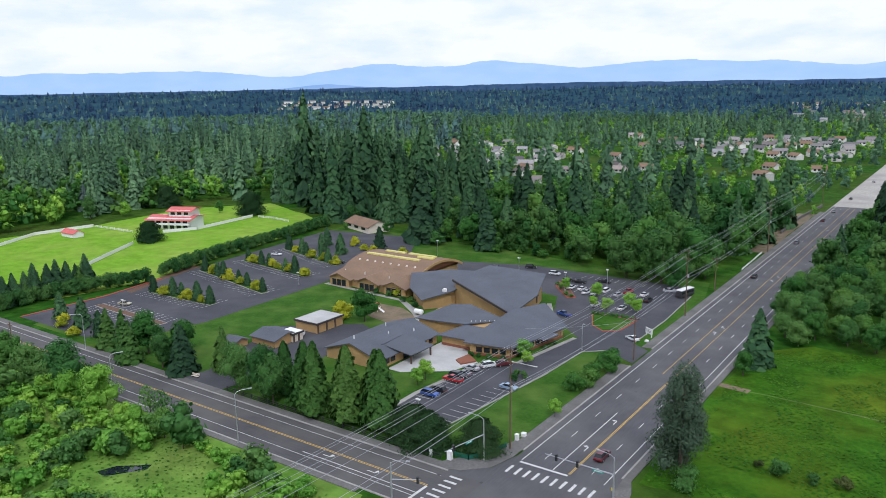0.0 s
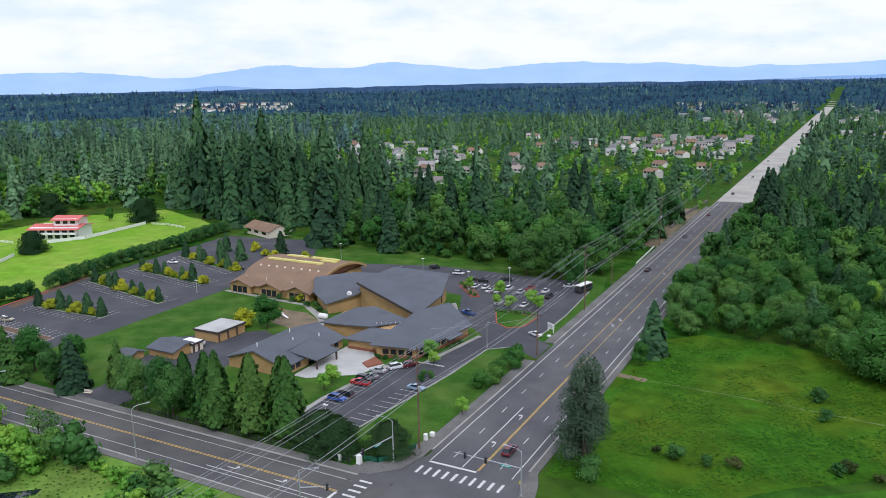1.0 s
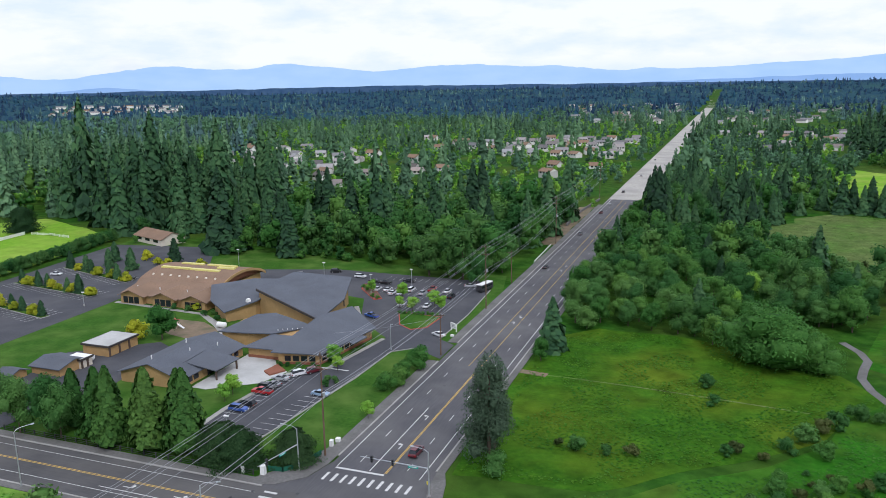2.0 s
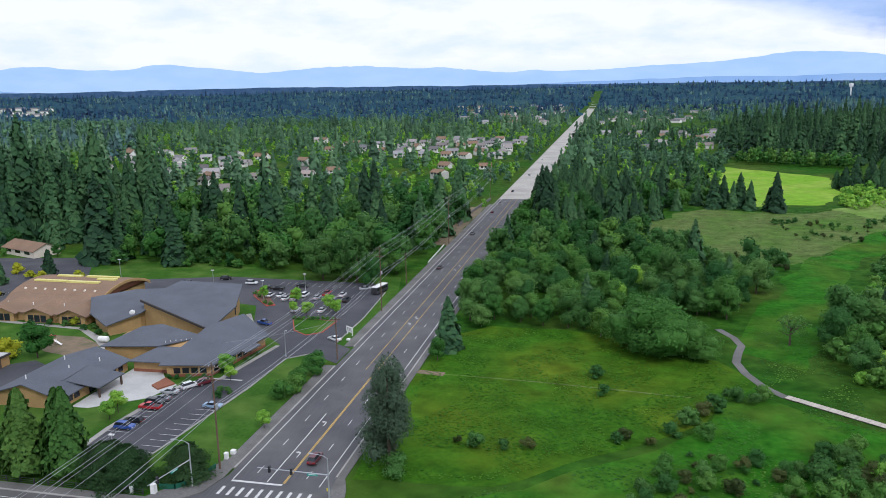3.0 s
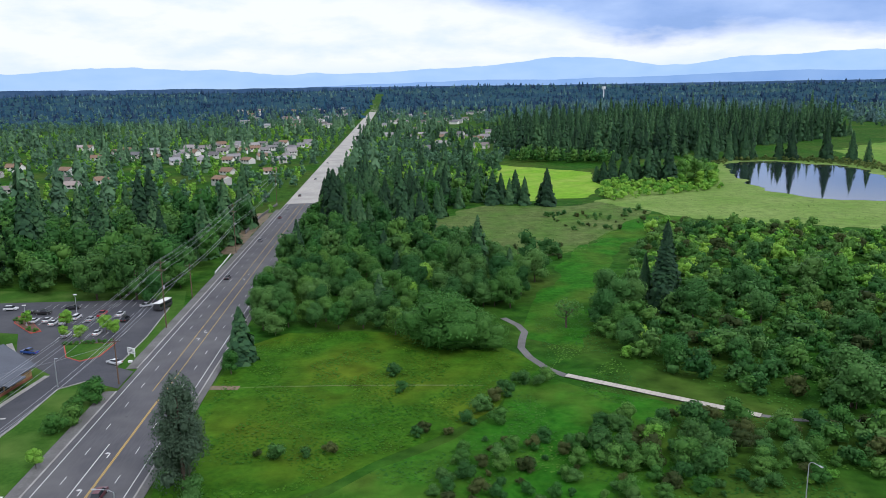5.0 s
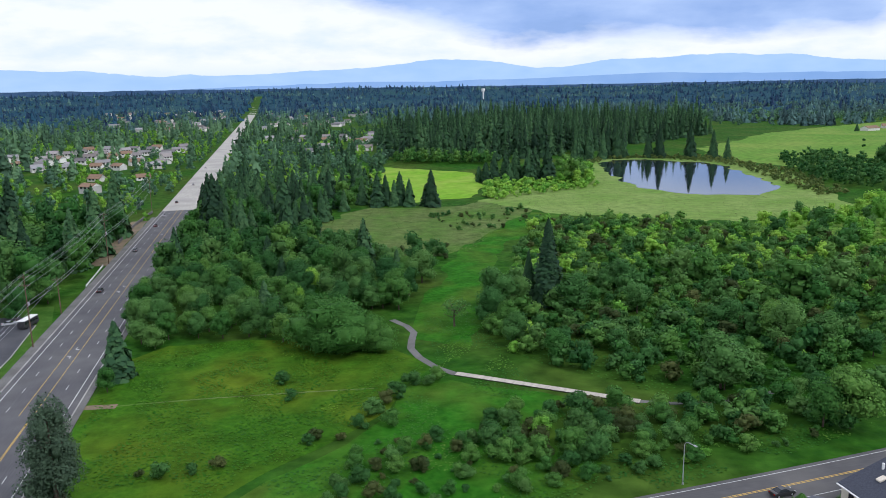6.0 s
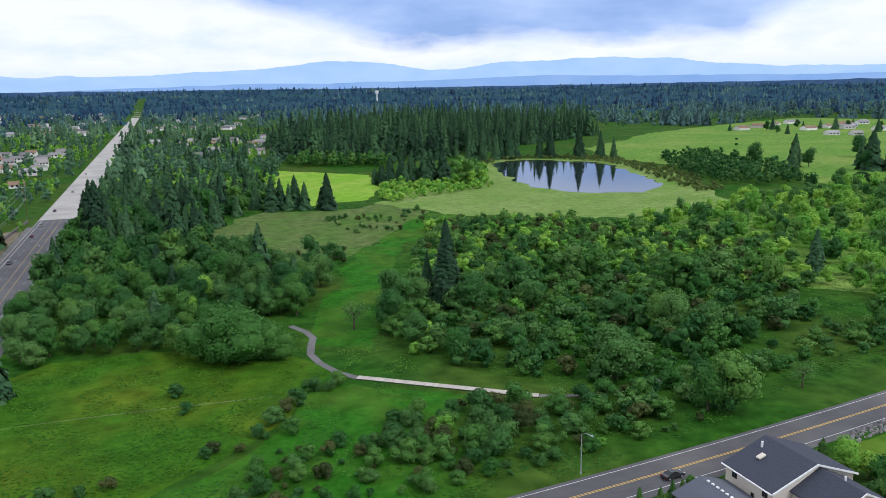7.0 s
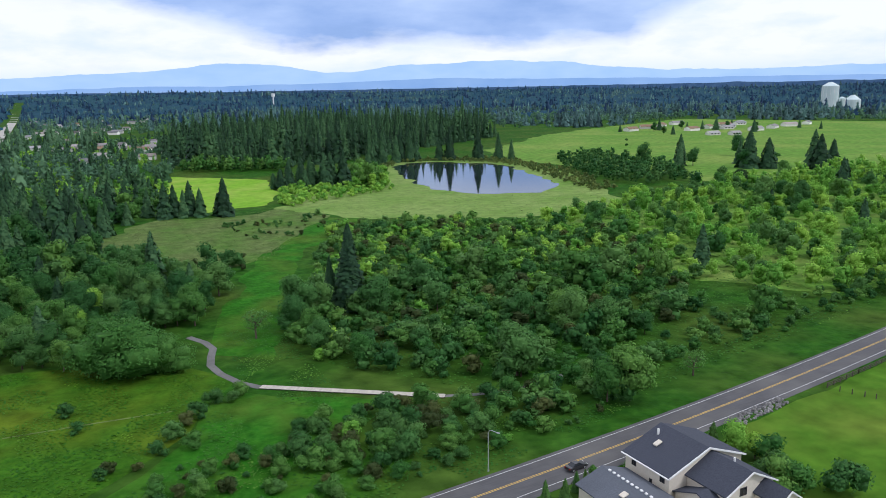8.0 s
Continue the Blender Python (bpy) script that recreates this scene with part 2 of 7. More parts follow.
M_YELLOWCAP = surface("yellow_plastic", (0.65, 0.55, 0.03), (0.72, 0.62, 0.05), None, small=2.0, rough=0.5)

m, N, L, bs = shader("window_glass", 0.06, 0, 0.5)
bs.inputs["Base Color"].default_value = (0.018, 0.022, 0.028, 1)
M_GLASS = m
m, N, L, bs = shader("lake_water", 0.045, 0, 0.5)
bs.inputs["Base Color"].default_value = (0.012, 0.018, 0.026, 1)
add_bump(N, L, bs, noise_fac(N, L, 0.35, 3.0, 0.0, 1.0, (1, 2.5, 1)), 0.10, 0.1)
M_WATER = m

L_CONIFER = leaf("fir_needles", (0.025, 0.072, 0.032), (0.060, 0.132, 0.050), lo=0.6, hi=1.5, through=0.12)
# far firs: the haze of distance is mixed into the base colour as blue
L_FAR = leaf("haze_tinted_fir_needles", (0.056, 0.118, 0.112), (0.094, 0.172, 0.155), lo=0.6, hi=1.5, through=0.1)
# paler copy of fir_needles: sunlight on these firs put into the colour
L_WESTFIR = leaf("paler_sunlit_fir_needles", (0.074, 0.158, 0.082), (0.135, 0.245, 0.120), lo=0.65, hi=1.4, through=0.15)
# horizon forest: its blue base colour is painted atmospheric haze
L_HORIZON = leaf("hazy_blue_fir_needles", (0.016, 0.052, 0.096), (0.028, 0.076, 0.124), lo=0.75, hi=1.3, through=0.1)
L_CONIFER_LIGHT = leaf("cedar_fronds", (0.040, 0.105, 0.022), (0.075, 0.165, 0.034), through=0.15)
L_BLUE = leaf("blue_spruce_needles", (0.07, 0.115, 0.10), (0.11, 0.16, 0.14), through=0.1)
L_DECID = leaf("broad_leaves", (0.066, 0.180, 0.034), (0.125, 0.275, 0.056))
# town and far broadleaf trees: haze put into the colour as extra blue
L_FARLEAF = leaf("haze_tinted_broad_leaves", (0.085, 0.185, 0.105), (0.140, 0.270, 0.145))
L_DECID_DARK = leaf("dark_broad_leaves", (0.042, 0.125, 0.032), (0.080, 0.195, 0.048))
# fresh light green, raised further so the colour holds sunlight on the slopes
L_BRIGHT = leaf("sunlit_spring_leaves", (0.155, 0.34, 0.040), (0.27, 0.48, 0.075), lo=0.85, hi=1.3)
L_WILLOW = leaf("willow_leaves", (0.068, 0.178, 0.040), (0.115, 0.250, 0.066))
L_POPLAR = leaf("poplar_leaves", (0.060, 0.100, 0.060), (0.110, 0.165, 0.100), lo=0.9, hi=1.1)
L_RUST = leaf("reddish_shrub_leaves", (0.062, 0.095, 0.028), (0.105, 0.130, 0.040))
L_YELLOW = leaf("golden_shrub_leaves", (0.34, 0.37, 0.025), (0.50, 0.52, 0.04))
L_PURPLE = leaf("dark_hedge_leaves", (0.022, 0.06, 0.022), (0.045, 0.1, 0.035))
L_GRASS = leaf("tall_grass_blades", (0.040, 0.125, 0.014), (0.075, 0.185, 0.024), through=0.3)
L_MEADOW = leaf("meadow_grass_blades", (0.045, 0.150, 0.008), (0.095, 0.200, 0.014), through=0.35)
L_OLIVE = leaf("olive_sedge_blades", (0.105, 0.155, 0.040), (0.155, 0.205, 0.056), through=0.3)
L_BLOSSOM = leaf("white_blossom", (0.5, 0.5, 0.45), (0.7, 0.7, 0.66), lo=0.95, hi=1.05)

# ---- mesh helpers ----
UP = Vector((0, 0, 1))


def fast(name, V, F, mat, parent=None, tint=None, smooth=False, normals=None):
    """One mesh object from arrays of vertices and of quads."""
    V, F = np.asarray(V, np.float32), np.asarray(F, np.int32)
    me = bpy.data.meshes.new(name)
    me.vertices.add(len(V))
    me.vertices.foreach_set("co", V.ravel())
    me.loops.add(F.size)
    me.loops.foreach_set("vertex_index", F.ravel())
    me.polygons.add(len(F))
    me.polygons.foreach_set("loop_start", np.arange(0, F.size, F.shape[1], dtype=np.int32))
    if smooth:
        me.polygons.foreach_set("use_smooth", np.ones(len(F), bool))
    if tint is not None:
        at = me.attributes.new("tint", "FLOAT", "POINT")
        at.data.foreach_set("value", np.asarray(tint, np.float32))
    me.update(calc_edges=True)
    if normals is not None:
        cn = me.attributes.new("custom_normal", "FLOAT_VECTOR", "POINT")
        cn.data.foreach_set("vector", np.asarray(normals, np.float32).ravel())
    me.materials.append(mat)
    ob = new(name, me)
    ob.parent = parent
    return ob


class Build:
    """Gathers faces for one mesh."""

    def __init__(self):
        self.v, self.f = [], []

    def face(self, pts):
        n = len(self.v)
        self.v += [tuple(p) for p in pts]
        self.f.append(tuple(range(n, n + len(pts))))
        return self

    def prism(self, poly, z0, z1):
        """poly: (x, y) anticlockwise; z0, z1 numbers, or lists of one height a corner."""
        k, n = len(poly), len(self.v)
        zb = z0 if isinstance(z0, (list, tuple)) else [z0] * k
        zt = z1 if isinstance(z1, (list, tuple)) else [z1] * k
        self.v += [(x, y, z) for (x, y), z in zip(poly, zb)] + [(x, y, z) for (x, y), z in zip(poly, zt)]
        self.f.append(tuple(range(n + k - 1, n - 1, -1)))
        self.f.append(tuple(range(n + k, n + 2 * k)))
        for i in range(k):
            j = (i + 1) % k
            self.f.append((n + i, n + j, n + k + j, n + k + i))
        return self

    def box(self, x0, y0, z0, x1, y1, z1):
        return self.prism([(x0, y0), (x1, y0), (x1, y1), (x0, y1)], z0, z1)

    def slab(self, pts, thick):
        """A roof plane through 3D corners (anticlockwise from above), with thickness."""
        k, n = len(pts), len(self.v)
        self.v += [(x, y, z - thick) for x, y, z in pts] + [tuple(p) for p in pts]
        self.f.append(tuple(range(n + k - 1, n - 1, -1)))
        self.f.append(tuple(range(n + k, n + 2 * k)))
        for i in range(k):
            j = (i + 1) % k
            self.f.append((n + i, n + j, n + k + j, n + k + i))
        return self

    def tube(self, p, q, r0, r1=None, sides=8):
        p, q = Vector(p), Vector(q)
        r1 = r0 if r1 is None else r1
        d = (q - p).normalized()
        a = d.orthogonal().normalized()
        b = d.cross(a)
        n = len(self.v)
        for c, r in ((p, r0), (q, r1)):
            for i in range(sides):
                w = 2 * math.pi * i / sides
                self.v.append(tuple(c + (a * math.cos(w) + b * math.sin(w)) * r))
        for i in range(sides):
            j = (i + 1) % sides
            self.f.append((n + i, n + j, n + sides + j, n + sides + i))
        self.f.append(tuple(range(n + sides - 1, n - 1, -1)))
        self.f.append(tuple(range(n + sides, n + 2 * sides)))
        return self

    def path(self, pts, r, sides=6):
        """A bent rod: rings joined end to end."""
        n, k = len(self.v), len(pts)
        P = [Vector(p) for p in pts]
        for i, c in enumerate(P):
            d = (P[min(i + 1, k - 1)] - P[max(i - 1, 0)]).normalized()
            a = d.cross(UP if abs(d.z) < 0.95 else Vector((1, 0, 0))).normalized()
            e = d.cross(a)
            for j in range(sides):
                w = 2 * math.pi * j / sides
                self.v.append(tuple(c + (a * math.cos(w) + e * math.sin(w)) * r))
        for i in range(k - 1):
            for j in range(sides):
                m = (j + 1) % sides
                self.f.append((n + i * sides + j, n + i * sides + m, n + (i + 1) * sides + m, n + (i + 1) * sides + j))
        self.f.append(tuple(range(n + sides - 1, n - 1, -1)))
        self.f.append(tuple(range(n + (k - 1) * sides, n + k * sides)))
        return self


def part(name, bd, mat, parent=None, label="", at=None, smooth=False):
    me = bpy.data.meshes.new(name)
    me.from_pydata(bd.v, [], bd.f)
    me.materials.append(mat)
    if smooth:
        me.polygons.foreach_set("use_smooth", np.ones(len(me.polygons), bool))
    me.update()
    ob = new(name, me)
    ob.parent = parent
    if at is not None:
        ob.matrix_basis = at
    if label:
        tagged(ob, label)
    return ob


def thing(name, label, category, group="", at=None):
    ob = tagged(new(name), label, category, group)
    ob.empty_display_size = 0.3
    if at is not None:
        ob.matrix_basis = at
    return ob


def structure(ob, label, category):
    return tagged(ob, label, category, "", "structure")


def inside(P, poly):
    P, poly = np.asarray(P, float), np.asarray(poly, float)
    x, y = P[:, 0], P[:, 1]
    c = np.zeros(len(P), bool)
    j = len(poly) - 1
    for i in range(len(poly)):
        xi, yi, xj, yj = *poly[i], *poly[j]
        if yi != yj:
            c ^= ((yi > y) != (yj > y)) & (x < (xj - xi) * (y - yi) / (yj - yi) + xi)
        j = i
    return c


def hill(x, y):
    """Height of the land: flat near by, rising far off."""
    x, y = np.asarray(x, float), np.asarray(y, float)
    r = np.hypot(x, y)
    az = np.arctan2(x, y)
    s = np.clip((r - 2500) / 2100, 0, 1)
    return s * s * (3 - 2 * s) * (50 + 7 * np.sin(az * 5 + 1) + 4 * np.sin(az * 13))

# ---- ground: one sheet to the horizon ----
radii = np.concatenate([[0.0, 30, 60, 90], np.arange(120, 500, 20), np.geomspace(500, 4890, 40)])
SEG = 120
ga = np.linspace(0, 2 * np.pi, SEG, endpoint=False)
gx, gy = np.outer(radii, np.sin(ga)), np.outer(radii, np.cos(ga))
gz = hill(gx, gy)
gi = np.arange(len(radii) * SEG).reshape(len(radii), SEG)
nxt = np.roll(gi, -1, axis=1)
gf = np.stack([gi[:-1], gi[1:], nxt[1:], nxt[:-1]], -1).reshape(-1, 4)
ground = fast("ground", np.stack([gx, gy, gz], -1).reshape(-1, 3), gf, M_GROUND, smooth=True)
structure(ground, "rough green grass and scrub land reaching the horizon", "ground")


def ragged(poly, step=6.0, amp=1.5, seed=1):
    """The outline cut into short pieces and made uneven."""
    out = []
    for (x0, y0), (x1, y1) in zip(poly, poly[1:] + poly[:1]):
        n = max(1, int(math.hypot(x1 - x0, y1 - y0) / step))
        for i in range(n):
            x, y = x0 + (x1 - x0) * i / n, y0 + (y1 - y0) * i / n
            q = noise.noise_vector(Vector((x * 0.07, y * 0.07, seed)))
            out.append((x + q.x * amp * 2, y + q.y * amp * 2))
    return out


def sheet(name, poly, z, mat, label, category, amp=0.0, thick=0.4):
    p = ragged(poly, 6.0, amp, len(poly)) if amp else poly
    return structure(part(name, Build().prism(p, z - thick, z), mat), label, category)


# fields, meadows and marsh
sheet("meadow", [(-48, 128), (-20, 130), (5, 150), (22, 165), (38, 192), (30, 207), (5, 221), (-4, 227), (-34, 229), (-47, 214)], 0.03, M_MEADOW,
      "rough mown meadow of yellowish green grass", "meadow", 1.2)
sheet("marsh_meadow", [(-40, 118), (40, 118), (60, 128), (55, 150), (70, 158), (52, 172), (36, 186), (20, 160), (2, 142), (-20, 127)], 0.024, M_MARSH,
      "lush bright green wet grass", "meadow", 2.0)
sheet("marsh_channel", [(147, 425), (165, 415), (108, 346), (78, 276), (62, 225), (48, 205), (38, 215), (44, 245), (58, 282), (84, 339), (115, 385)], 0.028, M_MARSH,
      "strip of lush green marsh grass", "meadow", 3.0)
sheet("sedge_field", [(14, 410), (30, 360), (48, 323), (86, 333), (116, 385), (148, 432), (131, 474), (98, 463), (60, 472), (34, 450)], 0.022, M_SEDGE,
      "olive brown field of marsh sedge", "field", 4.0)
sheet("reed_bed", [(131, 474), (148, 432), (165, 410), (246, 360), (330, 372), (352, 420), (400, 520), (430, 660), (330, 730), (255, 640), (228, 525), (160, 540)], 0.018, M_REED,
      "pale olive reed bed round the lake", "field", 5.0)
sheet("hay_field", [(72, 482), (131, 500), (154, 558), (168, 645), (100, 721), (80, 600)], 0.03, M_FIELD_SUNLIT, "bright yellow-green hay field", "field", 3.0)
sheet("east_pasture", [(640, 930), (470, 790), (436, 690), (440, 580), (470, 500), (455, 400), (589, 420), (700, 400), (1388, 860), (1214, 1225), (924, 1101), (693, 984)], 0.05, M_PASTURE,
      "green grazing pasture on the far side of the lake", "field", 6.0)
sheet("estate_paddock", [(-300, 120), (-275, 136), (-268, 175), (-282, 219), (-296, 302), (-330, 322), (-388, 345), (-420, 300), (-412, 233), (-420, 180), (-420, 100)], 0.03, M_FIELD_SUNLIT,
      "bright green grazed paddock behind the hedge", "field", 1.0)
sheet("horse_paddock", [(128, 108), (170, 113), (240, 124), (330, 130), (330, 40), (110, 40), (112, 80)], 0.03, M_PADDOCK, "mown green paddock beside the street", "field", 0.8)
sheet("scrub_meadow", [(-300, 96), (-88, 96), (-78, 70), (-100, 40), (-300, 40)], 0.02, M_SCRUB, "light green rank grass among the street scrub", "meadow", 0.0)
# pale sheet added to brighten and bounce light between the slope trees
sheet("slope_meadow", [(215, 205), (250, 300), (231, 345), (330, 366), (452, 392), (560, 330), (640, 260), (340, 178), (250, 165)], 0.02, M_SCRUB, "light green rank grass between young trees", "meadow", 4.0)
lake_poly = [(299, 672), (277, 607), (262, 540), (258, 512), (272, 464), (310, 445), (342, 462), (362, 510), (392, 600), (395, 640), (362, 694), (330, 700)]
sheet("lake", lake_poly, 0.06, M_WATER, "still dark lake mirroring the pale sky", "water", 4.0)
sheet("marsh_pool", [(-139, 72), (-135, 72), (-130, 79), (-131, 81), (-137, 76)], 0.03, M_WATER, "small dark marsh pool", "water", 0.8)

# ---- avenue ----
AX0, AX1 = -71.6, -50.4


def strip(y0, y1, x0, x1, z, mat, name, label, step=80):
    b = Build()
    ys = np.linspace(y0, y1, max(2, int((y1 - y0) / step) + 1))
    for a, c in zip(ys, ys[1:]):
        za, zc = float(hill(x0, a)) + z, float(hill(x0, c)) + z
        b.prism([(x0, a), (x1, a), (x1, c), (x0, c)], [za - 0.4, za - 0.4, zc - 0.4, zc - 0.4], [za, za, zc, zc])
    return structure(part(name, b, mat), label, "road")


road = strip(-150, 505, AX0, AX1, 0.05, M_ASPHALT, "road", "grey asphalt avenue with turn lane and painted lines")
# same avenue continued, in the lightened colour that stands in for sun
strip(505, 3900, AX0 - 0.5, AX1 + 0.5, 0.05, M_SUNLIT_ROAD, "far_road", "long avenue running straight to the horizon, painted sunlit pale")


def line(b, x0, y0, x1, y1, w, z):
    d = Vector((x1 - x0, y1 - y0)).normalized() * (w / 2)
    n = Vector((-d.y, d.x))
    return b.prism([(x0 + n.x, y0 + n.y), (x0 - n.x, y0 - n.y), (x1 - n.x, y1 - n.y), (x1 + n.x, y1 + n.y)], z, z + 0.008)


Z_PAINT = 0.052
b = Build()
line(b, -70, 124, -70, 505, 0.2, Z_PAINT)
part("edge_line", b, M_WHITE_LINE, road)
b = Build()
line(b, -52.2, 124, -52.2, 505, 0.2, Z_PAINT)
part("edge_line", b, M_WHITE_LINE, road)
b = Build()
line(b, -62.9, 124, -62.9, 156, 0.22, Z_PAINT)
part("turn_lane_line", b, M_WHITE_LINE, road)
b = Build()
line(b, -59.6, 124, -59.6, 180, 0.14, Z_PAINT)
line(b, -59.3, 124, -59.3, 180, 0.14, Z_PAINT)
part("centre_line", b, M_YELLOW_LINE, road)
for x in (-62.6, -59.3):
    b = Build()
    line(b, x, 185, x, 505, 0.13, Z_PAINT)
    part("centre_line", b, M_YELLOW_LINE, road)
dash = None
for x, y0, n in ((-66.3, 128.5, 31), (-55.8, 128.0, 31)):
    for i in range(n):
        if dash is None:
            dash = part("lane_dash", line(Build(), 0, -1.5, 0, 1.5, 0.16, 0), M_WHITE_LINE, road, at=pose(x, y0, Z_PAINT))
        else:
            d2 = new("lane_dash", dash.data)
            d2.parent = road
            d2.matrix_basis = pose(x, y0 + 12.19 * i, Z_PAINT)
            continue
        dash.matrix_basis = pose(x, y0, Z_PAINT)
b = Build()
line(b, -70, 123.4, -59.5, 123.4, 0.6, Z_PAINT)
part("stop_line", b, M_WHITE_LINE, road)
for i in range(10):
    part("crosswalk_bar", Build().box(-70.6 + i * 1.95, 118.2, Z_PAINT, -70.0 + i * 1.95, 121.2, Z_PAINT + 0.008), M_WHITE_LINE, road)


def arrow(parent, x, y, rz, z=Z_PAINT):
    """A left-turn arrow painted on a lane."""
    b = Build()
    b.prism([(-0.12, -1.5), (0.12, -1.5), (0.12, 0.6), (-0.12, 0.85)], 0, 0.008)
    b.prism([(-0.12, 0.45), (-0.12, 0.85), (-0.5, 0.85), (-0.5, 0.45)], 0.0, 0.008)
    b.prism([(-0.5, 0.2), (-0.5, 1.25), (-1.15, 0.65)], 0, 0.008)
    part("turn_arrow", b, M_WHITE_LINE, parent, at=pose(x, y, z, 0, 0, rz))


for y in (136, 151):
    arrow(road, -61.2, y, 0)
for y, r in ((226, 0), (233, 180), (300, 0), (308, 180), (420, 0)):
    arrow(road, -60.9, y, r)

# pavements and kerbs beside the avenue
pave = structure(part("pavement", Build().box(-74.8, 132, -0.2, -72.0, 186, 0.17).box(-74.8, 202, -0.2, -72.0, 480, 0.17), M_WALK), "narrow weathered concrete pavement", "pavement")
structure(part("kerb", Build().box(-72.0, 128, -0.2, -71.6, 186, 0.19).box(-72.0, 202, -0.2, -71.6, 505, 0.19), M_CONC), "concrete kerb of the avenue", "kerb")
structure(part("kerb", Build().box(-50.4, 128, -0.2, -50.0, 505, 0.19), M_CONC), "concrete kerb of the avenue", "kerb")
structure(part("pavement", Build().box(-50.0, 128, -0.2, -48.4, 260, 0.16), M_WALK), "narrow weathered pavement", "pavement")


# ---- cross street ----
def street_y(x):
    """The centre line of the cross street."""
    x = float(x)
    if x < -60:
        return 105.5
    u = (x + 60) / 270.0
    return 105.5 + 3.5 * u + 18.5 * u * u


XS = list(np.linspace(-460, 460, 93))


def ribbon(xs, lo, hi, z0, z1):
    b = Build()
    for x0, x1 in zip(xs, xs[1:]):
        b.prism([(x0, street_y(x0) + lo), (x1, street_y(x1) + lo), (x1, street_y(x1) + hi), (x0, street_y(x0) + hi)], z0, z1)
    return b


EAST_FROM = -40.0
street_parts = ribbon([x for x in XS if x <= EAST_FROM], -7.6, 6.6, -0.3, 0.047)
east_part = ribbon([x for x in XS if x >= EAST_FROM], -6.4, 5.4, -0.3, 0.047)
k0 = len(street_parts.v)
street_parts.v += east_part.v
street_parts.f += [tuple(i + k0 for i in f) for f in east_part.f]
street = structure(part("street", street_parts, M_ASPHALT_X), "grey asphalt cross street with double yellow line", "road")
west, east_x = [x for x in XS if x <= -80], [x for x in XS if x >= -40]
for xs in (west, east_x):
    for o in (-0.18, 0.18):
        part("centre_line", ribbon(xs, o - 0.07, o + 0.07, 0.049, 0.057), M_YELLOW_LINE, street)
    part("edge_line", ribbon(xs, 4.33, 4.47, 0.049, 0.057), M_WHITE_LINE, street)
    part("edge_line", ribbon([x for x in xs if x > -400], -4.57, -4.43, 0.049, 0.057), M_WHITE_LINE, street)
part("turn_lane_line", ribbon([x for x in west if x > -112], -3.4, -3.2, 0.049, 0.057), M_WHITE_LINE, street)
part("stop_line", Build().box(-80.3, 98.5, 0.049, -79.7, 105.2, 0.057), M_WHITE_LINE, street)
for i in range(7):
    part("crosswalk_bar", Build().box(-78.4, 99.0 + i * 1.9, 0.052, -75.6, 99.6 + i * 1.9, 0.06), M_WHITE_LINE, street)
for x, r in ((-92, -90), (-104, -90)):
    arrow(street, x, 103.6, r, 0.049)
structure(part("pavement", ribbon([x for x in XS if x <= -79], 7.0, 9.2, -0.2, 0.17), M_WALK), "weathered concrete pavement along the street", "pavement")
structure(part("kerb", ribbon([x for x in XS if x <= -79], 6.6, 7.0, -0.2, 0.19), M_CONC), "concrete kerb of the street", "kerb")
structure(part("pavement", ribbon([x for x in XS if -380 < x <= -90], -9.6, -8.0, -0.2, 0.16), M_WALK), "pale concrete pavement along the street", "pavement")
structure(part("kerb", ribbon([x for x in XS if x <= -79], -8.0, -7.6, -0.2, 0.19), M_CONC), "concrete kerb of the street", "kerb")
structure(part("pavement", Build().prism([(-83, 112.2), (-78, 113.5), (-73.5, 118), (-72.1, 124), (-72.1, 132), (-75, 132), (-78, 122), (-83, 115)], -0.2, 0.165), M_WALK),
          "concrete corner pavement at the crossing", "pavement")

structure(part("crossing", Build().prism([(-84, 111.5), (-71.2, 111.5), (-71.2, 127), (-72.0, 124), (-73.4, 118), (-78, 113.6), (-84, 112.2)], -0.2, 0.044), M_ASPHALT), "asphalt corner of the crossing", "road")
structure(part("crossing", Build().prism([(-51, 111.5), (-40, 112.5), (-45, 114.5), (-48, 118), (-50, 128), (-51, 128)], -0.2, 0.044), M_ASPHALT), "asphalt corner of the crossing", "road")
structure(part("pavement", Build().prism([(-48.2, 117), (-45.6, 119), (-46.8, 124), (-48.4, 128), (-50.0, 128), (-49.6, 122)], -0.2, 0.16), M_WALK), "weathered corner pavement at the crossing", "pavement")

# ---- church grounds ----
sheet("church_lawn", [(-250, 117), (-75, 117), (-75, 262), (-80, 285), (-128, 290), (-190, 300), (-285, 308), (-268, 178), (-256, 150)], 0.02, M_LAWN, "mown green lawn of the church grounds", "lawn", 0.0)
sheet("parking_lot", [(-96, 122), (-92, 127), (-88, 168), (-87.5, 189), (-82, 194), (-72.1, 188), (-72.1, 200), (-78, 204), (-78, 230), (-80, 262), (-88, 274), (-150, 276), (-185, 266), (-185, 256),
      (-168, 250), (-120, 238), (-110, 215), (-94, 200), (-98, 172), (-106, 165), (-108.5, 140), (-108, 124)], 0.05, M_LOT, "dark asphalt car park with white bay lines", "car park", 0.0)
sheet("west_parking_lot", [(-262, 119), (-222, 119), (-206, 134), (-203, 150), (-206, 205), (-210, 236), (-206, 262), (-230, 300), (-284, 292), (-268, 178), (-262, 150)], 0.05, M_LOT, "dark asphalt overflow car park", "car park", 0.0)
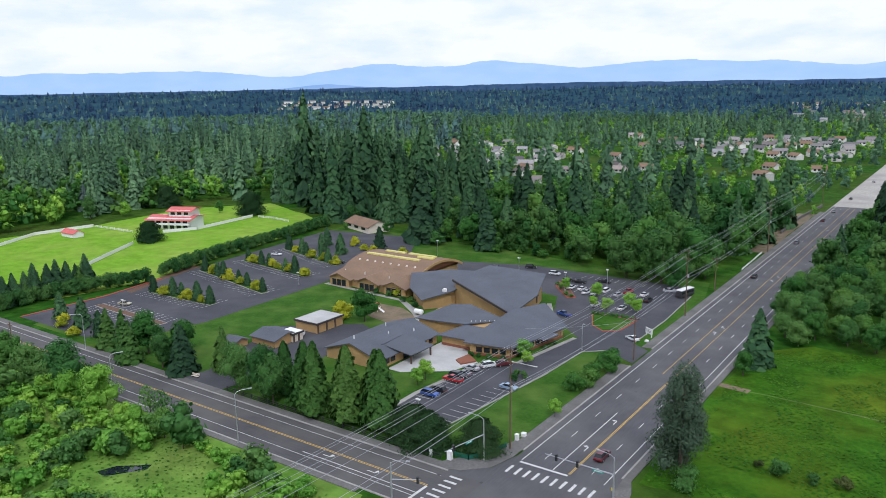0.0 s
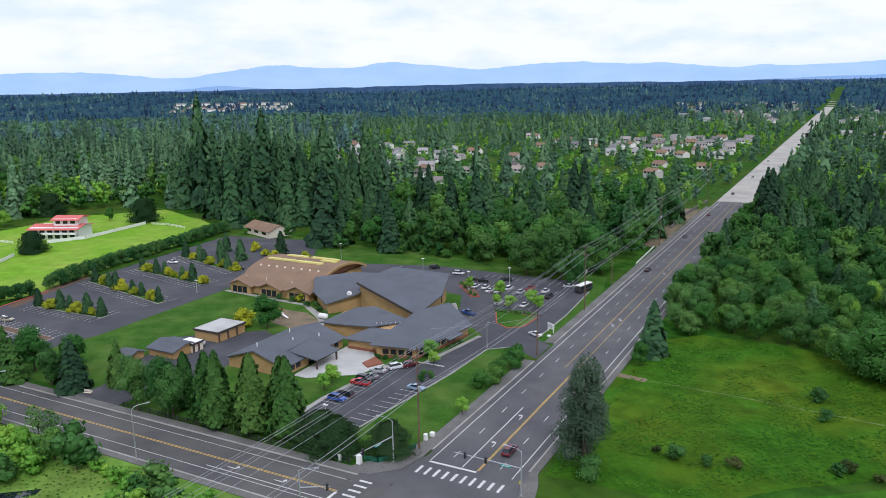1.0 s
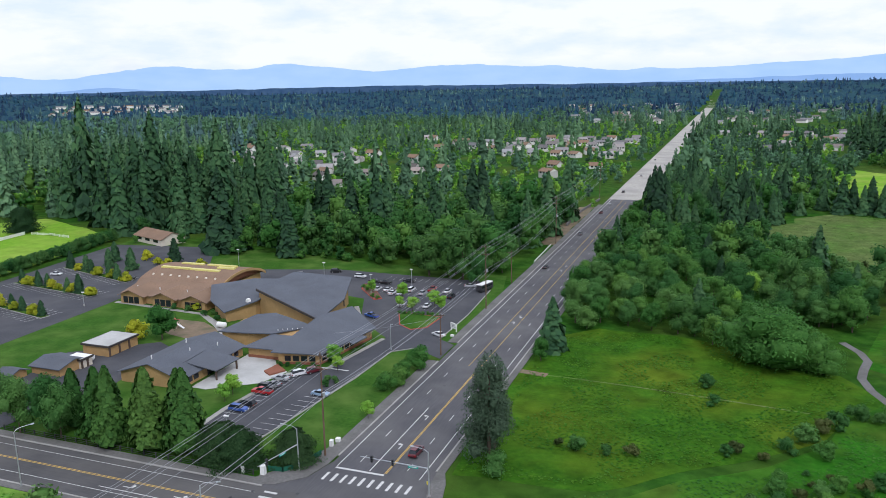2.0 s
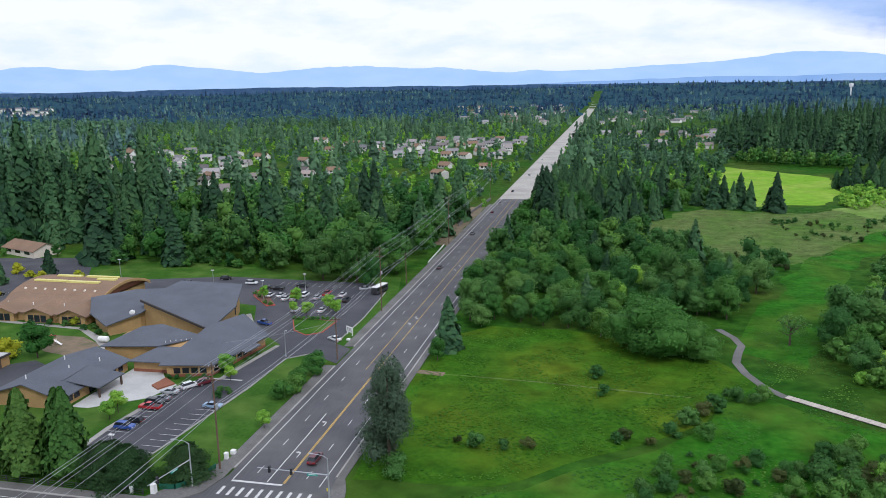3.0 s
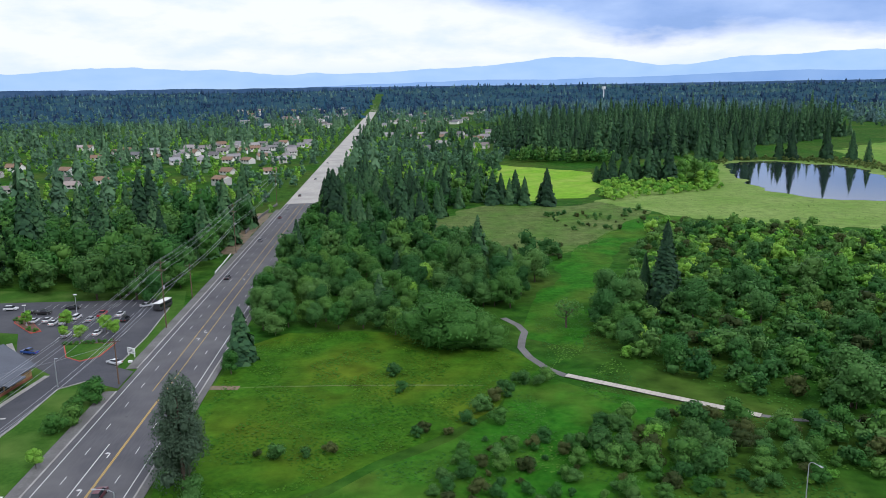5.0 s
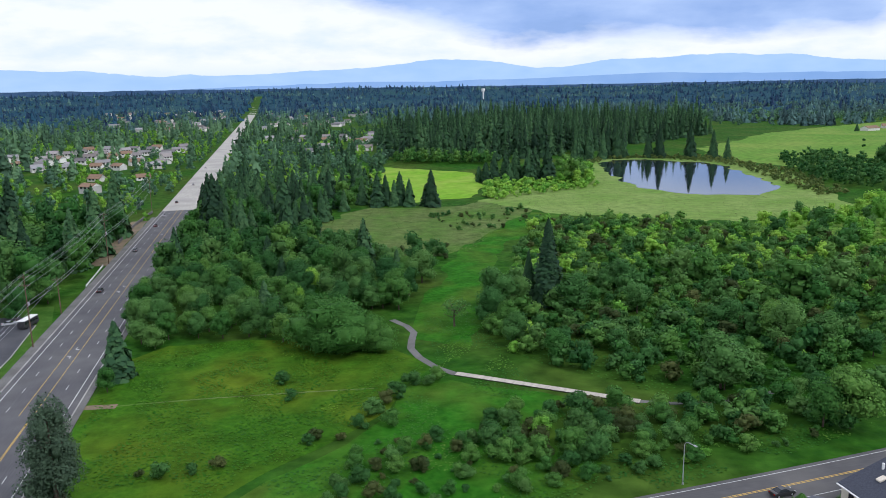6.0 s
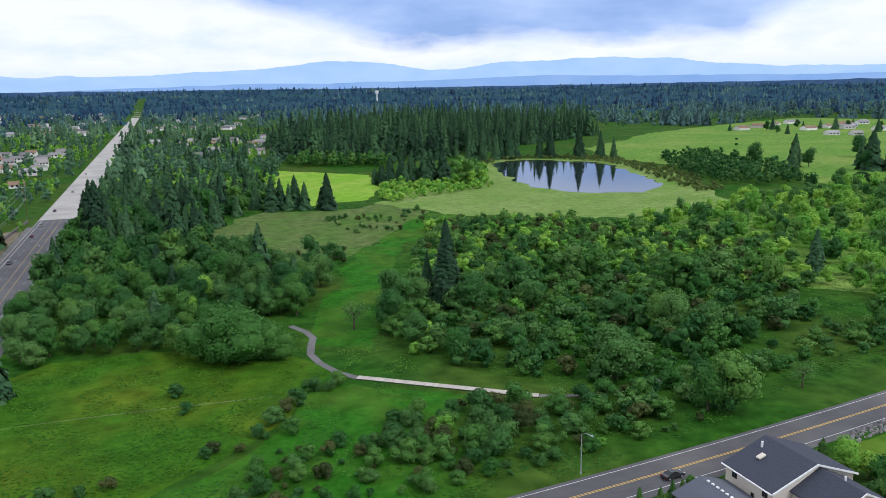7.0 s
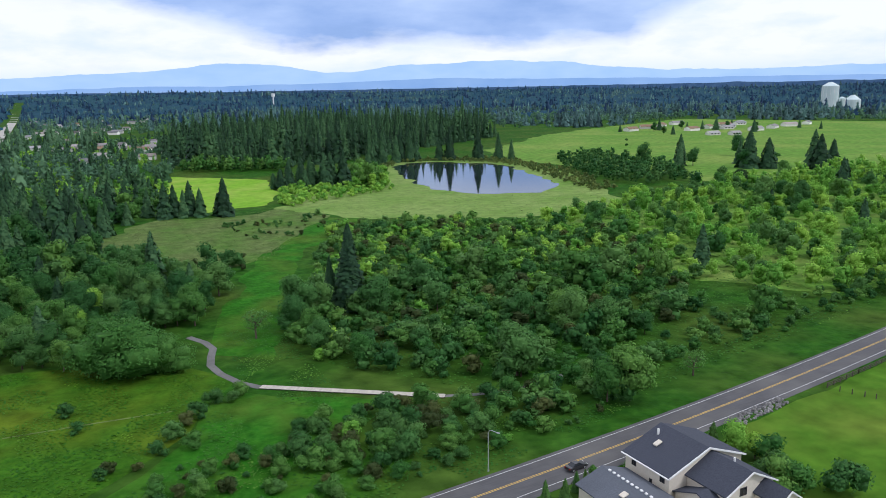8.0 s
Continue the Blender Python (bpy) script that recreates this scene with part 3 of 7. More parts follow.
sheet("rear_yard", [(-168, 112.7), (-152, 112.7), (-150, 128), (-146, 142), (-150, 172), (-158, 176), (-178, 160), (-172, 134), (-166, 122)], 0.045, M_LOT, "dark asphalt service yard", "car park", 0.0)
sheet("entrance_plaza", [(-125.5, 149), (-121, 149), (-110, 157), (-107.5, 166), (-113, 169.5), (-118, 176), (-126, 178)], 0.10, M_PLAZA, "pale concrete entrance plaza", "plaza", 0.0)
sheet("play_area", [(-168, 186), (-152, 180), (-148, 190), (-158, 198), (-168, 197)], 0.05, M_DIRT, "bare brown play ground", "play area", 1.0)
structure(part("garden_path", Build().prism([(-205, 207), (-165, 203.5), (-152, 194), (-140, 183), (-139, 185), (-150, 196), (-164, 205.2), (-205, 209)], -0.2, 0.07), M_CONC), "curving pale concrete garden path", "path")
sheet("mulch_bank", [(-262, 158), (-270, 178), (-276, 200), (-272, 200), (-266, 178), (-258, 158)], 0.06, M_BARK_MULCH, "strip of brown bark mulch", "ground", 0.3)
structure(part("red_kerb", Build().prism([(-262.6, 119), (-262, 119), (-262, 150), (-267.6, 178), (-268.3, 178), (-262.8, 150)], -0.1, 0.2), M_RED_KERB), "red painted kerb of the car park", "kerb")
# footpath and boardwalk over the marsh
PATH = [(34, 236), (37.5, 228), (38.5, 221), (36.5, 214), (35, 207), (36, 199), (39, 190), (43, 184)]


def trail(pts, w, z0, z1):
    b = Build()
    P = [Vector(p) for p in pts]
    N2 = []
    for i in range(len(P)):
        d = (P[min(i + 1, len(P) - 1)] - P[max(i - 1, 0)]).normalized()
        N2.append(Vector((-d.y, d.x)) * w / 2)
    for i in range(len(P) - 1):
        a, c = P[i], P[i + 1]
        b.prism([tuple(a + N2[i]), tuple(a - N2[i]), tuple(c - N2[i + 1]), tuple(c + N2[i + 1])], z0, z1)
    return b


structure(part("footpath", trail(PATH, 2.2, -0.2, 0.06), M_WALK), "narrow grey gravel footpath curving through the meadow", "path")
structure(part("footpath", trail([(80, 156), (88, 152.5), (96, 151), (108, 150.5), (118, 153.5)], 1.5, -0.2, 0.06), M_WALK), "narrow grey gravel footpath through scrub", "path")
structure(part("trodden_path", trail([(-48, 185), (-36, 185), (-17, 184), (4, 182), (21, 180)], 0.6, -0.2, 0.045), M_SEDGE), "faint trodden track across the meadow", "path")
structure(part("trodden_path", trail([(-49, 186), (-41, 185)], 2.6, -0.2, 0.05), M_DIRT), "bare gravel entrance of the track", "path")
board = structure(new("boardwalk"), "straight grey timber boardwalk over wet ground", "boardwalk")
bw0, bw1 = Vector((43, 184)), Vector((81, 155))
blen = (bw1 - bw0).length
bang = math.degrees(math.atan2(bw1.y - bw0.y, bw1.x - bw0.x))
plank = None
for i in range(int(blen / 0.32)):
    if plank is None:
        plank = part("plank", Build().box(-0.15, -1.1, 0.25, 0.15, 1.1, 0.32), M_BOARD, board)
        pl = plank
    else:
        pl = new("plank", plank.data)
        pl.parent = board
    c = bw0 + (bw1 - bw0) * ((i + 0.5) * 0.32 / blen)
    pl.matrix_basis = pose(c.x, c.y, random.uniform(-0.012, 0.012), 0, 0, bang)
for s in (-0.9, 0.9):
    part("bearer", Build().box(0, s - 0.08, -0.1, blen, s + 0.08, 0.25), M_FENCEWOOD, board, at=pose(bw0.x, bw0.y, 0, 0, 0, bang))

# ---- far backdrop: mountains ----
def ridge(name, dist, knots, mat, label, rough_amp, seed):
    """A far chain of hills: knots of (azimuth, elevation) in degrees, joined smoothly."""
    az = np.linspace(-80, 80, 640)
    el = np.interp(az, [k[0] for k in knots], [k[1] for k in knots])
    el = np.convolve(np.pad(el, 5, "edge"), np.ones(11) / 11, "valid")
    el += np.array([noise.fractal(Vector((a * 0.3, seed, 0)), 0.7, 2.1, 6) for a in az]) * rough_amp
    x, y = dist * np.sin(np.radians(az)), dist * np.cos(np.radians(az))
    zt = EYE + dist * np.tan(np.radians(el))
    rows = np.stack([np.stack([x * k, y * k, np.where(k < 1.0001, 20.0, 0) + (zt - 20.0) * f], -1) for k, f in ((0.985, 0.0), (0.992, 0.55), (1.0, 1.0), (1.008, 0.0))])
    rows[2, :, 2] = zt
    n = len(az)
    i = np.arange(4 * n).reshape(4, n)
    F = np.stack([i[:-1, :-1], i[:-1, 1:], i[1:, 1:], i[1:, :-1]], -1).reshape(-1, 4)
    return structure(fast(name, rows.reshape(-1, 3), F, mat, smooth=True), label, "mountains")


# ridges glow in blue: haze and daylight are painted into the emission
G_MOUNT = glow("haze_blue_mountains", (0.43, 0.64, 0.94), (0.49, 0.69, 0.95), 0.95, 0.004, (1, 1, 3))
G_HILL = glow("haze_blue_foothills", (0.26, 0.44, 0.76), (0.32, 0.50, 0.80), 0.95, 0.004)
G_WOODS = glow("hazed_wooded_ridge", (0.040, 0.085, 0.17), (0.065, 0.12, 0.21), 0.95, 0.03)
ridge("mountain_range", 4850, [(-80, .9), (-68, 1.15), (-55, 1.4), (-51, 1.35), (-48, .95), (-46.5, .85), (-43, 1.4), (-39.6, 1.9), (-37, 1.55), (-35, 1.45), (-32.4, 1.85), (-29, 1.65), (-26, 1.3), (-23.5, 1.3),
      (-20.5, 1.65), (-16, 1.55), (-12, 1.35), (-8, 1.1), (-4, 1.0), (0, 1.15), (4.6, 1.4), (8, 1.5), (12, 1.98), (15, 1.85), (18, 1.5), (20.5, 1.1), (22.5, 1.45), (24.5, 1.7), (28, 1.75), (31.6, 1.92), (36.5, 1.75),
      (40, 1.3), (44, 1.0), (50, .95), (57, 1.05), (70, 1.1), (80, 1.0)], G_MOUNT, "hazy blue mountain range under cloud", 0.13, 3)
ridge("foothills", 4800, [(-80, 0), (-48, 0), (-44, .42), (-40, .1), (-12, 0), (-4, .2), (6, .45), (12, .4), (20, .5), (27, .72), (33, .6), (44, .45), (55, .4), (80, .2)], G_HILL, "low foothills in painted haze blue before the mountains", 0.05, 8)
ridge("wooded_ridge", 4750, [(-80, -.1), (-60, .02), (-45, .05), (-25, .2), (-10, .12), (0, .08), (15, .0), (30, .0), (55, .05), (80, .0)], G_WOODS, "wooded ridge in dark painted haze blue on the horizon", 0.06, 21)

# ---- buildings ----
def window(parent, p, q, z0, z1, out=0.06, bars=1):
    """A framed window on the wall from p to q (outside is to the right of p -> q)."""
    p, q = Vector(p), Vector(q)
    ln = (q - p).length
    ang = math.degrees(math.atan2(q.y - p.y, q.x - p.x))
    m = pose(p.x, p.y, 0, 0, 0, ang)
    fr = Build()
    for a, c in ((z0 - 0.06, z0 + 0.04), (z1 - 0.04, z1 + 0.06)):
        fr.box(-0.06, -out - 0.04, a, ln + 0.06, 0.02, c)
    for i in range(bars + 1):
        x = ln * i / bars
        fr.box(x - 0.05, -out - 0.035, z0 + 0.041, x + 0.05, 0.02, z1 - 0.041)
    w = part("window", fr, M_FASCIA, parent, at=m)
    part("pane", Build().box(0.05, -out, z0 + 0.04, ln - 0.05, 0.01, z1 - 0.04), M_GLASS, w)
    return w


def gable(parent, x0, y0, x1, y1, ze, zr, axis, wall, roof, over=0.6, fascia=None):
    """A gabled block: walls and two roof planes. axis: the ridge runs along 'x' or 'y'."""
    if axis == "y":
        xm = (x0 + x1) / 2
        part("wall", Build().prism([(x0, y0), (x1, y0), (x1, y1), (x0, y1)], 0, ze - 0.05), wall, parent)
        for a, c in ((y0, y0 + 0.25), (y1 - 0.25, y1)):
            g = Build()
            g.face([(x0, a, ze - 0.05), (x1, a, ze - 0.05), (xm, a, zr - 0.1)])
            g.face([(x1, c, ze - 0.05), (x0, c, ze - 0.05), (xm, c, zr - 0.1)])
            part("gable_wall", g, wall, parent)
        s = (zr - ze) / (xm - x0)
        for sgn, xe in ((-1, x0 - over), (1, x1 + over)):
            zl = ze - over * s
            pts = [(xe, y0 - over, zl), (xm, y0 - over, zr), (xm, y1 + over, zr), (xe, y1 + over, zl)]
            r = part("roof", Build().slab(pts if sgn < 0 else pts[::-1], 0.22), roof, parent)
    else:
        ym = (y0 + y1) / 2
        part("wall", Build().prism([(x0, y0), (x1, y0), (x1, y1), (x0, y1)], 0, ze - 0.05), wall, parent)
        for a, c in ((x0, x0 + 0.25), (x1 - 0.25, x1)):
            g = Build()
            g.face([(a, y1, ze - 0.05), (a, y0, ze - 0.05), (a, ym, zr - 0.1)])
            g.face([(c, y0, ze - 0.05), (c, y1, ze - 0.05), (c, ym, zr - 0.1)])
            part("gable_wall", g, wall, parent)
        s = (zr - ze) / (ym - y0)
        for sgn, ye in ((1, y0 - over), (-1, y1 + over)):
            zl = ze - over * s
            pts = [(x0 - over, ye, zl), (x1 + over, ye, zl), (x1 + over, ym, zr), (x0 - over, ym, zr)]
            part("roof", Build().slab(pts if sgn > 0 else pts[::-1], 0.22), roof, parent)


def vent(parent, x, y, z, r=0.15, h=0.9):
    part("roof_vent", Build().tube((x, y, z - 0.6), (x, y, z + h), r), M_WHITE, parent)


def walls_under(parent, corners, mat, inset, base=0.0, drop=0.25):
    """Walls below a roof polygon (3D corners), set back from its edges."""
    c = Vector((sum(p[0] for p in corners) / len(corners), sum(p[1] for p in corners) / len(corners)))
    poly, tops = [], []
    for x, y, z in corners:
        d = Vector((x, y)) - c
        d = d * (1 - inset / d.length)
        poly.append((c.x + d.x, c.y + d.y))
        tops.append(z - drop)
    part("wall", Build().prism(poly, base, tops), mat, parent)


# the grey-roofed church: office wing, link, south wing and sanctuary
church = thing("church_building", "tan church building with large slate grey sloping roofs", "church")
gable(church, -146, 147, -126.8, 173.5, 3.1, 6.1, "y", M_TAN, M_ROOF, 0.8)
porch = thing("porch", "", "")
porch.parent = church
part("porch_roof", Build().slab([(-133, 154, 4.7), (-121.6, 154.4, 3.0), (-121.4, 164.6, 3.0), (-131, 163.5, 4.9)], 0.25).slab([(-133, 153.2, 4.7), (-133, 163.6, 4.95), (-131, 163.6, 4.95), (-131, 153.6, 4.55)], 0.2), M_ROOF, porch)
for x, y in ((-122.2, 155.2), (-122.0, 163.8)):
    part("post", Build().box(x - 0.2, y - 0.2, 0, x + 0.2, y + 0.2, 2.95), M_BROWNW, porch)
part("door", Build().box(-126.85, 157.5, 0, -126.7, 160.5, 2.5), M_GLASS, porch)
for y in (149.5, 152.0, 166.5, 169.5):
    window(church, (-126.8, y), (-126.8, y + 1.8), 0.9, 2.3)
for x, y, z in ((-140, 152, 5.2), (-134, 160, 5.2), (-131, 168, 4.5), (-140, 166, 5.3)):
    vent(church, x, y, z)
# link with low hipped roof
B = [(-140.6, 181.1, 3.6), (-134.5, 184.8, 4.0), (-124.2, 172.3, 3.5), (-115.4, 172.5, 3.6), (-111.7, 188.6, 5.6), (-128.8, 194.6, 6.5), (-134.7, 193.0, 6.0)]
part("roof", Build().slab([B[0], (-131.5, 180.5, 4.2), (-121.5, 180.5, 4.9), B[4], B[5], B[6]], 0.3), M_ROOF, church)
part("roof", Build().slab([(-125.5, 172.0, 3.3), (-114.6, 172.2, 3.4), (-112.5, 181.5, 4.6), (-121.5, 181.0, 4.6)], 0.25), M_ROOF, church)
part("wall", Build().prism([(-139.5, 181.6), (-132, 181.2), (-132, 193), (-138, 191)], 0, [3.2, 3.6, 5.5, 4.8]).prism([(-132, 181.2), (-113, 182.5), (-113, 188), (-128.6, 193.6), (-132, 192.6)], 0, [3.7, 4.4, 5.0, 6.0, 5.6]), M_TAN, church)
part("wall", Build().prism([(-124.5, 173.1), (-114.6, 173.3), (-113.2, 181.2), (-122.0, 181.0)], 0.9, [2.95, 3.05, 4.2, 4.2]), M_TAN, church)
part("brick_base", Build().prism([(-124.6, 173.0), (-114.5, 173.2), (-113.2, 181.2), (-122.1, 181.0)], 0, 0.9), M_BRICK, church)
# south wing with a window band on two sides
C = [(-114.8, 169.6, 3.7), (-100.8, 172.6, 3.4), (-96.6, 198.8, 3.4), (-109.4, 208.4, 6.5), (-113.6, 194.4, 7.0)]
part("roof", Build().slab([C[0], C[1], C[4]], 0.3), M_ROOF, church)
part("roof", Build().slab([C[1], C[2], C[3], C[4]], 0.3), M_ROOF, church)
cw = [(-113.2, 170.8), (-101.8, 173.6), (-97.9, 198.2), (-109.2, 206.8), (-113.4, 194.2)]
part("wall", Build().prism(cw, 0, [3.45, 3.2, 3.2, 6.1, 6.6]), M_TAN, church)
part("brick_base", Build().prism([(-113.3, 170.7), (-101.7, 173.5), (-97.8, 198.2), (-98.1, 198.3), (-102, 173.8), (-113.3, 171.1)], 0, 0.7), M_BRICK, church)
for i in range(4):
    p, q = Vector((-111.6, 171.2)), Vector((-102.6, 173.4))
    window(church, p + (q - p) * (0.02 + i * 0.25), p + (q - p) * (0.2 + i * 0.25), 1.0, 2.4)
for i in range(9):
    p, q = Vector((-101.7, 174.4)), Vector((-98.1, 197.4))
    window(church, p + (q - p) * (i / 9 + 0.012), p + (q - p) * (i / 9 + 0.095), 0.9, 2.5)
part("roof", Build().slab([(-104, 185.6, 4.3), (-97.2, 184.8, 2.9), (-96.1, 191.6, 2.9), (-102.8, 192.6, 4.3)], 0.25), M_ROOF, church, "entrance canopy")
for i in range(8):
    vent(church, -121 + i * 1.3, 183.3 + i * 0.55, 5.0 + i * 0.06, 0.09, 0.4)
# sanctuary: one great plane, high at the back
D = [(-145.1, 208.5, 9.4), (-114.3, 195.8, 5.2), (-115.0, 213.9, 7.0), (-121.6, 232.2, 9.4), (-141.9, 227.6, 11.0)]
part("roof", Build().slab([D[0], D[1], D[2], D[4]], 0.4), M_ROOF, church)
part("roof", Build().slab([D[2], D[3], D[4]], 0.4), M_ROOF, church)
part("wall", Build().prism([(-144.4, 209), (-115.8, 197.2), (-117.2, 213), (-122.4, 230.5), (-141.5, 226.6)], 0, [8.7, 4.8, 6.6, 8.7, 10.3]), M_TAN, church)
part("fascia", Build().prism([(-145.2, 208.3), (-114.3, 195.6), (-114.4, 195.9), (-145.1, 208.7)], [8.7, 4.5, 4.5, 8.7], [9.42, 5.22, 5.22, 9.42]), M_FASCIA, church)
part("cross", Build().box(-117.3, 218.9, 2.6, -117.0, 219.2, 6.4).box(-117.3, 218.1, 4.9, -117.0, 220.0, 5.2), M_FASCIA, church, at=pose(-0.9, 0, 0))
E_ = [(-170.4, 217.9, 6.5), (-162.5, 206.5, 4.6), (-150.6, 197.7, 3.8), (-143.8, 206.6, 5.9), (-141.9, 227.0, 8.6), (-158, 226, 7.8)]
part("roof", Build().slab([E_[0], E_[1], E_[2], E_[3]], 0.35), M_ROOF, church)
part("roof", Build().slab([E_[0], E_[3], E_[4], E_[5]], 0.35), M_ROOF, church)
walls_under(church, E_, M_TAN, 1.3)
part("wall", Build().prism([(-168.5, 217.2), (-161.5, 207.2), (-161.2, 207.8), (-168, 217.8)], 0, [5.9, 4.2, 4.2, 5.9]), M_BROWNW, church)
b = Build().tube((-146.5, 205.6, 6.0), (-146.2, 205.0, 6.6), 0.9, 0.2, 12)
part("satellite_dish", b, M_WHITE, church)

# brown hall with arched end
hall = thing("church_hall", "brown-roofed hall with an arched gable end and pale skylights", "hall")
HX0, HX1, HY0, HY1 = -205.0, -170.5, 221.0, 248.5
arc = [(HY0 - 1.2 + (HY1 - HY0 + 2.4) * i / 12, 4.4 + 3.7 * math.sin(math.pi * i / 12) ** 0.75) for i in range(13)]
for (ya, za), (yb, zb) in zip(arc, arc[1:]):
    part("roof", Build().slab([(HX0 - 1, ya, za), (HX1 + 1.4, ya, za), (HX1 + 1.4, yb, zb), (HX0 - 1, yb, zb)], 0.5), M_ROOF_BROWN, hall)
part("wall", Build().prism([(HX0, HY0), (HX1, HY0), (HX1, HY1), (HX0, HY1)], 0, 4.4), M_TAN, hall)
for x in (HX0, HX1):
    part("gable_wall", Build().face([(x, y, z - 0.5) for y, z in (arc if x == HX1 else arc[::-1])]), M_BRICK, hall)
tr = Build()
for (ya, za), (yb, zb) in zip(arc, arc[1:]):
    tr.slab([(HX1 + 1.41, ya, za + 0.05), (HX1 + 1.75, ya, za + 0.05), (HX1 + 1.75, yb, zb + 0.05), (HX1 + 1.41, yb, zb + 0.05)], 1.0)
part("arch_trim", tr, M_TAN, hall, "tan arched bargeboard")
for x0, x1, y, z in ((-203, -190, 231.2, 7.8), (-189.4, -176.5, 231.0, 7.8), (-199, -189, 238.2, 7.9), (-187, -174, 238.4, 7.9), (-180, -172.5, 235.0, 8.0)):
    part("skylight", Build().prism([(x0, y - 0.8), (x1, y - 0.8), (x1, y + 0.8), (x0, y + 0.8)], z - 0.6, z + 0.55), M_YELLOW_PANEL, hall)
for i in range(8):
    x = -202 + i * 4.0
    part("roof_dome", Build().tube((x, 224.9, 5.9), (x, 224.9, 7.0), 0.75, 0.35, 8), M_CREAM, hall)
part("wall", Build().prism([(-203, 210), (-165.5, 208), (-165.5, 221), (-203, 221)], 0, [2.9, 2.9, 4.4, 4.4]), M_TAN, hall)
part("roof", Build().slab([(-204, 209.4, 3.2), (-164.6, 207.2, 3.2), (-165, 221.5, 5.6), (-204, 222, 5.6)], 0.3), M_ROOF_BROWN, hall)
for x in (-197.5, -183.5, -170.5):
    xm, y0 = x, 206.4
    for sgn in (-1, 1):
        pts = [(xm, y0, 5.4), (xm, y0 + 12, 5.9), (xm - 6.0, y0 + 10, 3.6), (xm - 6.0, y0 + 0.6, 3.0)] if sgn < 0 else [(xm, y0, 5.4), (xm + 6.0, y0 + 0.6, 3.0), (xm + 6.0, y0 + 10, 3.6), (xm, y0 + 12, 5.9)]
        part("gable_roof", Build().slab(pts, 0.25), M_ROOF_BROWN, hall)
    part("porch_wall", Build().prism([(xm - 4.8, y0 + 1.2), (xm + 4.8, y0 + 1.2), (xm + 4.8, y0 + 3), (xm - 4.8, y0 + 3)], 0, 3.2), M_TAN, hall)
    part("gable_wall", Build().face([(xm - 4.8, y0 + 1.15, 3.1), (xm + 4.8, y0 + 1.15, 3.1), (xm, y0 + 1.15, 5.0)]), M_TAN, hall)
    for k in (-3.6, -1.2, 1.2):
        window(hall, (xm + k, y0 + 1.2), (xm + k + 2.0, y0 + 1.2), 0.3, 2.6)
for x in (-200, -190, -178):
    vent(hall, x, 214, 4.2)


def shed(label, x0, y0, x1, y1, h, roof, wall=M_TAN, bays=3):
    s = thing("shed", label, "shed")
    part("wall", Build().box(x0, y0, 0, x1, y1, h - 0.3), wall, s)
    part("roof", Build().box(x0 - 0.4, y0 - 0.4, h - 0.29, x1 + 0.4, y1 + 0.4, h + 0.25), M_FASCIA, s)
    part("roof_deck", Build().box(x0 - 0.1, y0 - 0.1, h + 0.252, x1 + 0.1, y1 + 0.1, h + 0.29), roof, s)
    for i in range(bays):
        w = (y1 - y0) / bays
        part("pilaster", Build().box(x1, y0 + w * i - 0.2 + 0.2, 0, x1 + 0.22, y0 + w * i + 0.6, h - 0.3), M_BROWNW, s)
    return s


shed("flat-roofed tan shed with a pale membrane roof", -172.5, 160.5, -163, 172, 3.1, M_PLAZA)
shed("small pale container beside the shed", -168.5, 150.5, -163.2, 154.5, 2.6, M_WHITE, M_CREAM, 2)
gs = thing("outbuilding", "low outbuilding with a blue-grey pitched roof behind trees", "shed")
gable(gs, -174, 144, -164, 154, 2.4, 3.6, "x", M_TAN, M_ROOF)
gs = thing("outbuilding", "tiny grey-roofed hut behind trees", "shed")
gable(gs, -178.5, 137, -173.5, 142, 2.0, 2.9, "x", M_TAN, M_ROOF)

# red-roofed white house and its little shed in the paddock
villa = thing("house", "white two-storey house with a red tiled roof", "house")
VM = pose(-366, 256, 0, 0, 0, 24)
for nm, bd, mt in (("wall", Build().box(-13, -8, 0, 13, 6, 6.2), M_WHITE), ("upper_wall", Build().box(-2, -4, 6.2, 11, 6, 10.2), M_WHITE),
                   ("roof", Build().slab([(-14, -10, 5.4), (14, -10, 5.4), (14, -1, 7.2), (-14, -1, 7.2)], 0.3).slab([(-14, -1, 7.2), (14, -1, 7.2), (14, 7, 5.8), (-14, 7, 5.8)], 0.3), M_ROOF_RED),
                   ("upper_roof", Build().slab([(-3, -5.5, 9.6), (12.5, -5.5, 9.6), (12.5, 1, 11.4), (-3, 1, 11.4)], 0.3).slab([(-3, 1, 11.4), (12.5, 1, 11.4), (12.5, 7, 9.8), (-3, 7, 9.8)], 0.3), M_ROOF_RED),
                   ("balcony", Build().box(-13, -10, 2.7, 13, -8, 3.0).box(-13, -10.05, 3.0, 13, -9.95, 3.9), M_WHITE)):
    part(nm, bd, mt, villa, at=VM)
for i in range(6):
    w = window(villa, (-11.5 + i * 4, -8), (-9 + i * 4, -8), 0.5, 2.3)
    w.matrix_basis = VM @ w.matrix_basis
    w = window(villa, (-11.5 + i * 4, -8), (-9 + i * 4, -8), 3.3, 5.0)
    w.matrix_basis = VM @ w.matrix_basis
for i in range(3):
    w = window(villa, (-0.8 + i * 4, -4), (1.6 + i * 4, -4), 7.6, 9.2)
    w.matrix_basis = VM @ w.matrix_basis
ps = thing("shed", "small white shed with a red roof in the paddock", "shed")
gable(ps, -397, 206.5, -385, 212, 2.4, 4.0, "x", M_WHITE, M_ROOF_RED, 0.4)


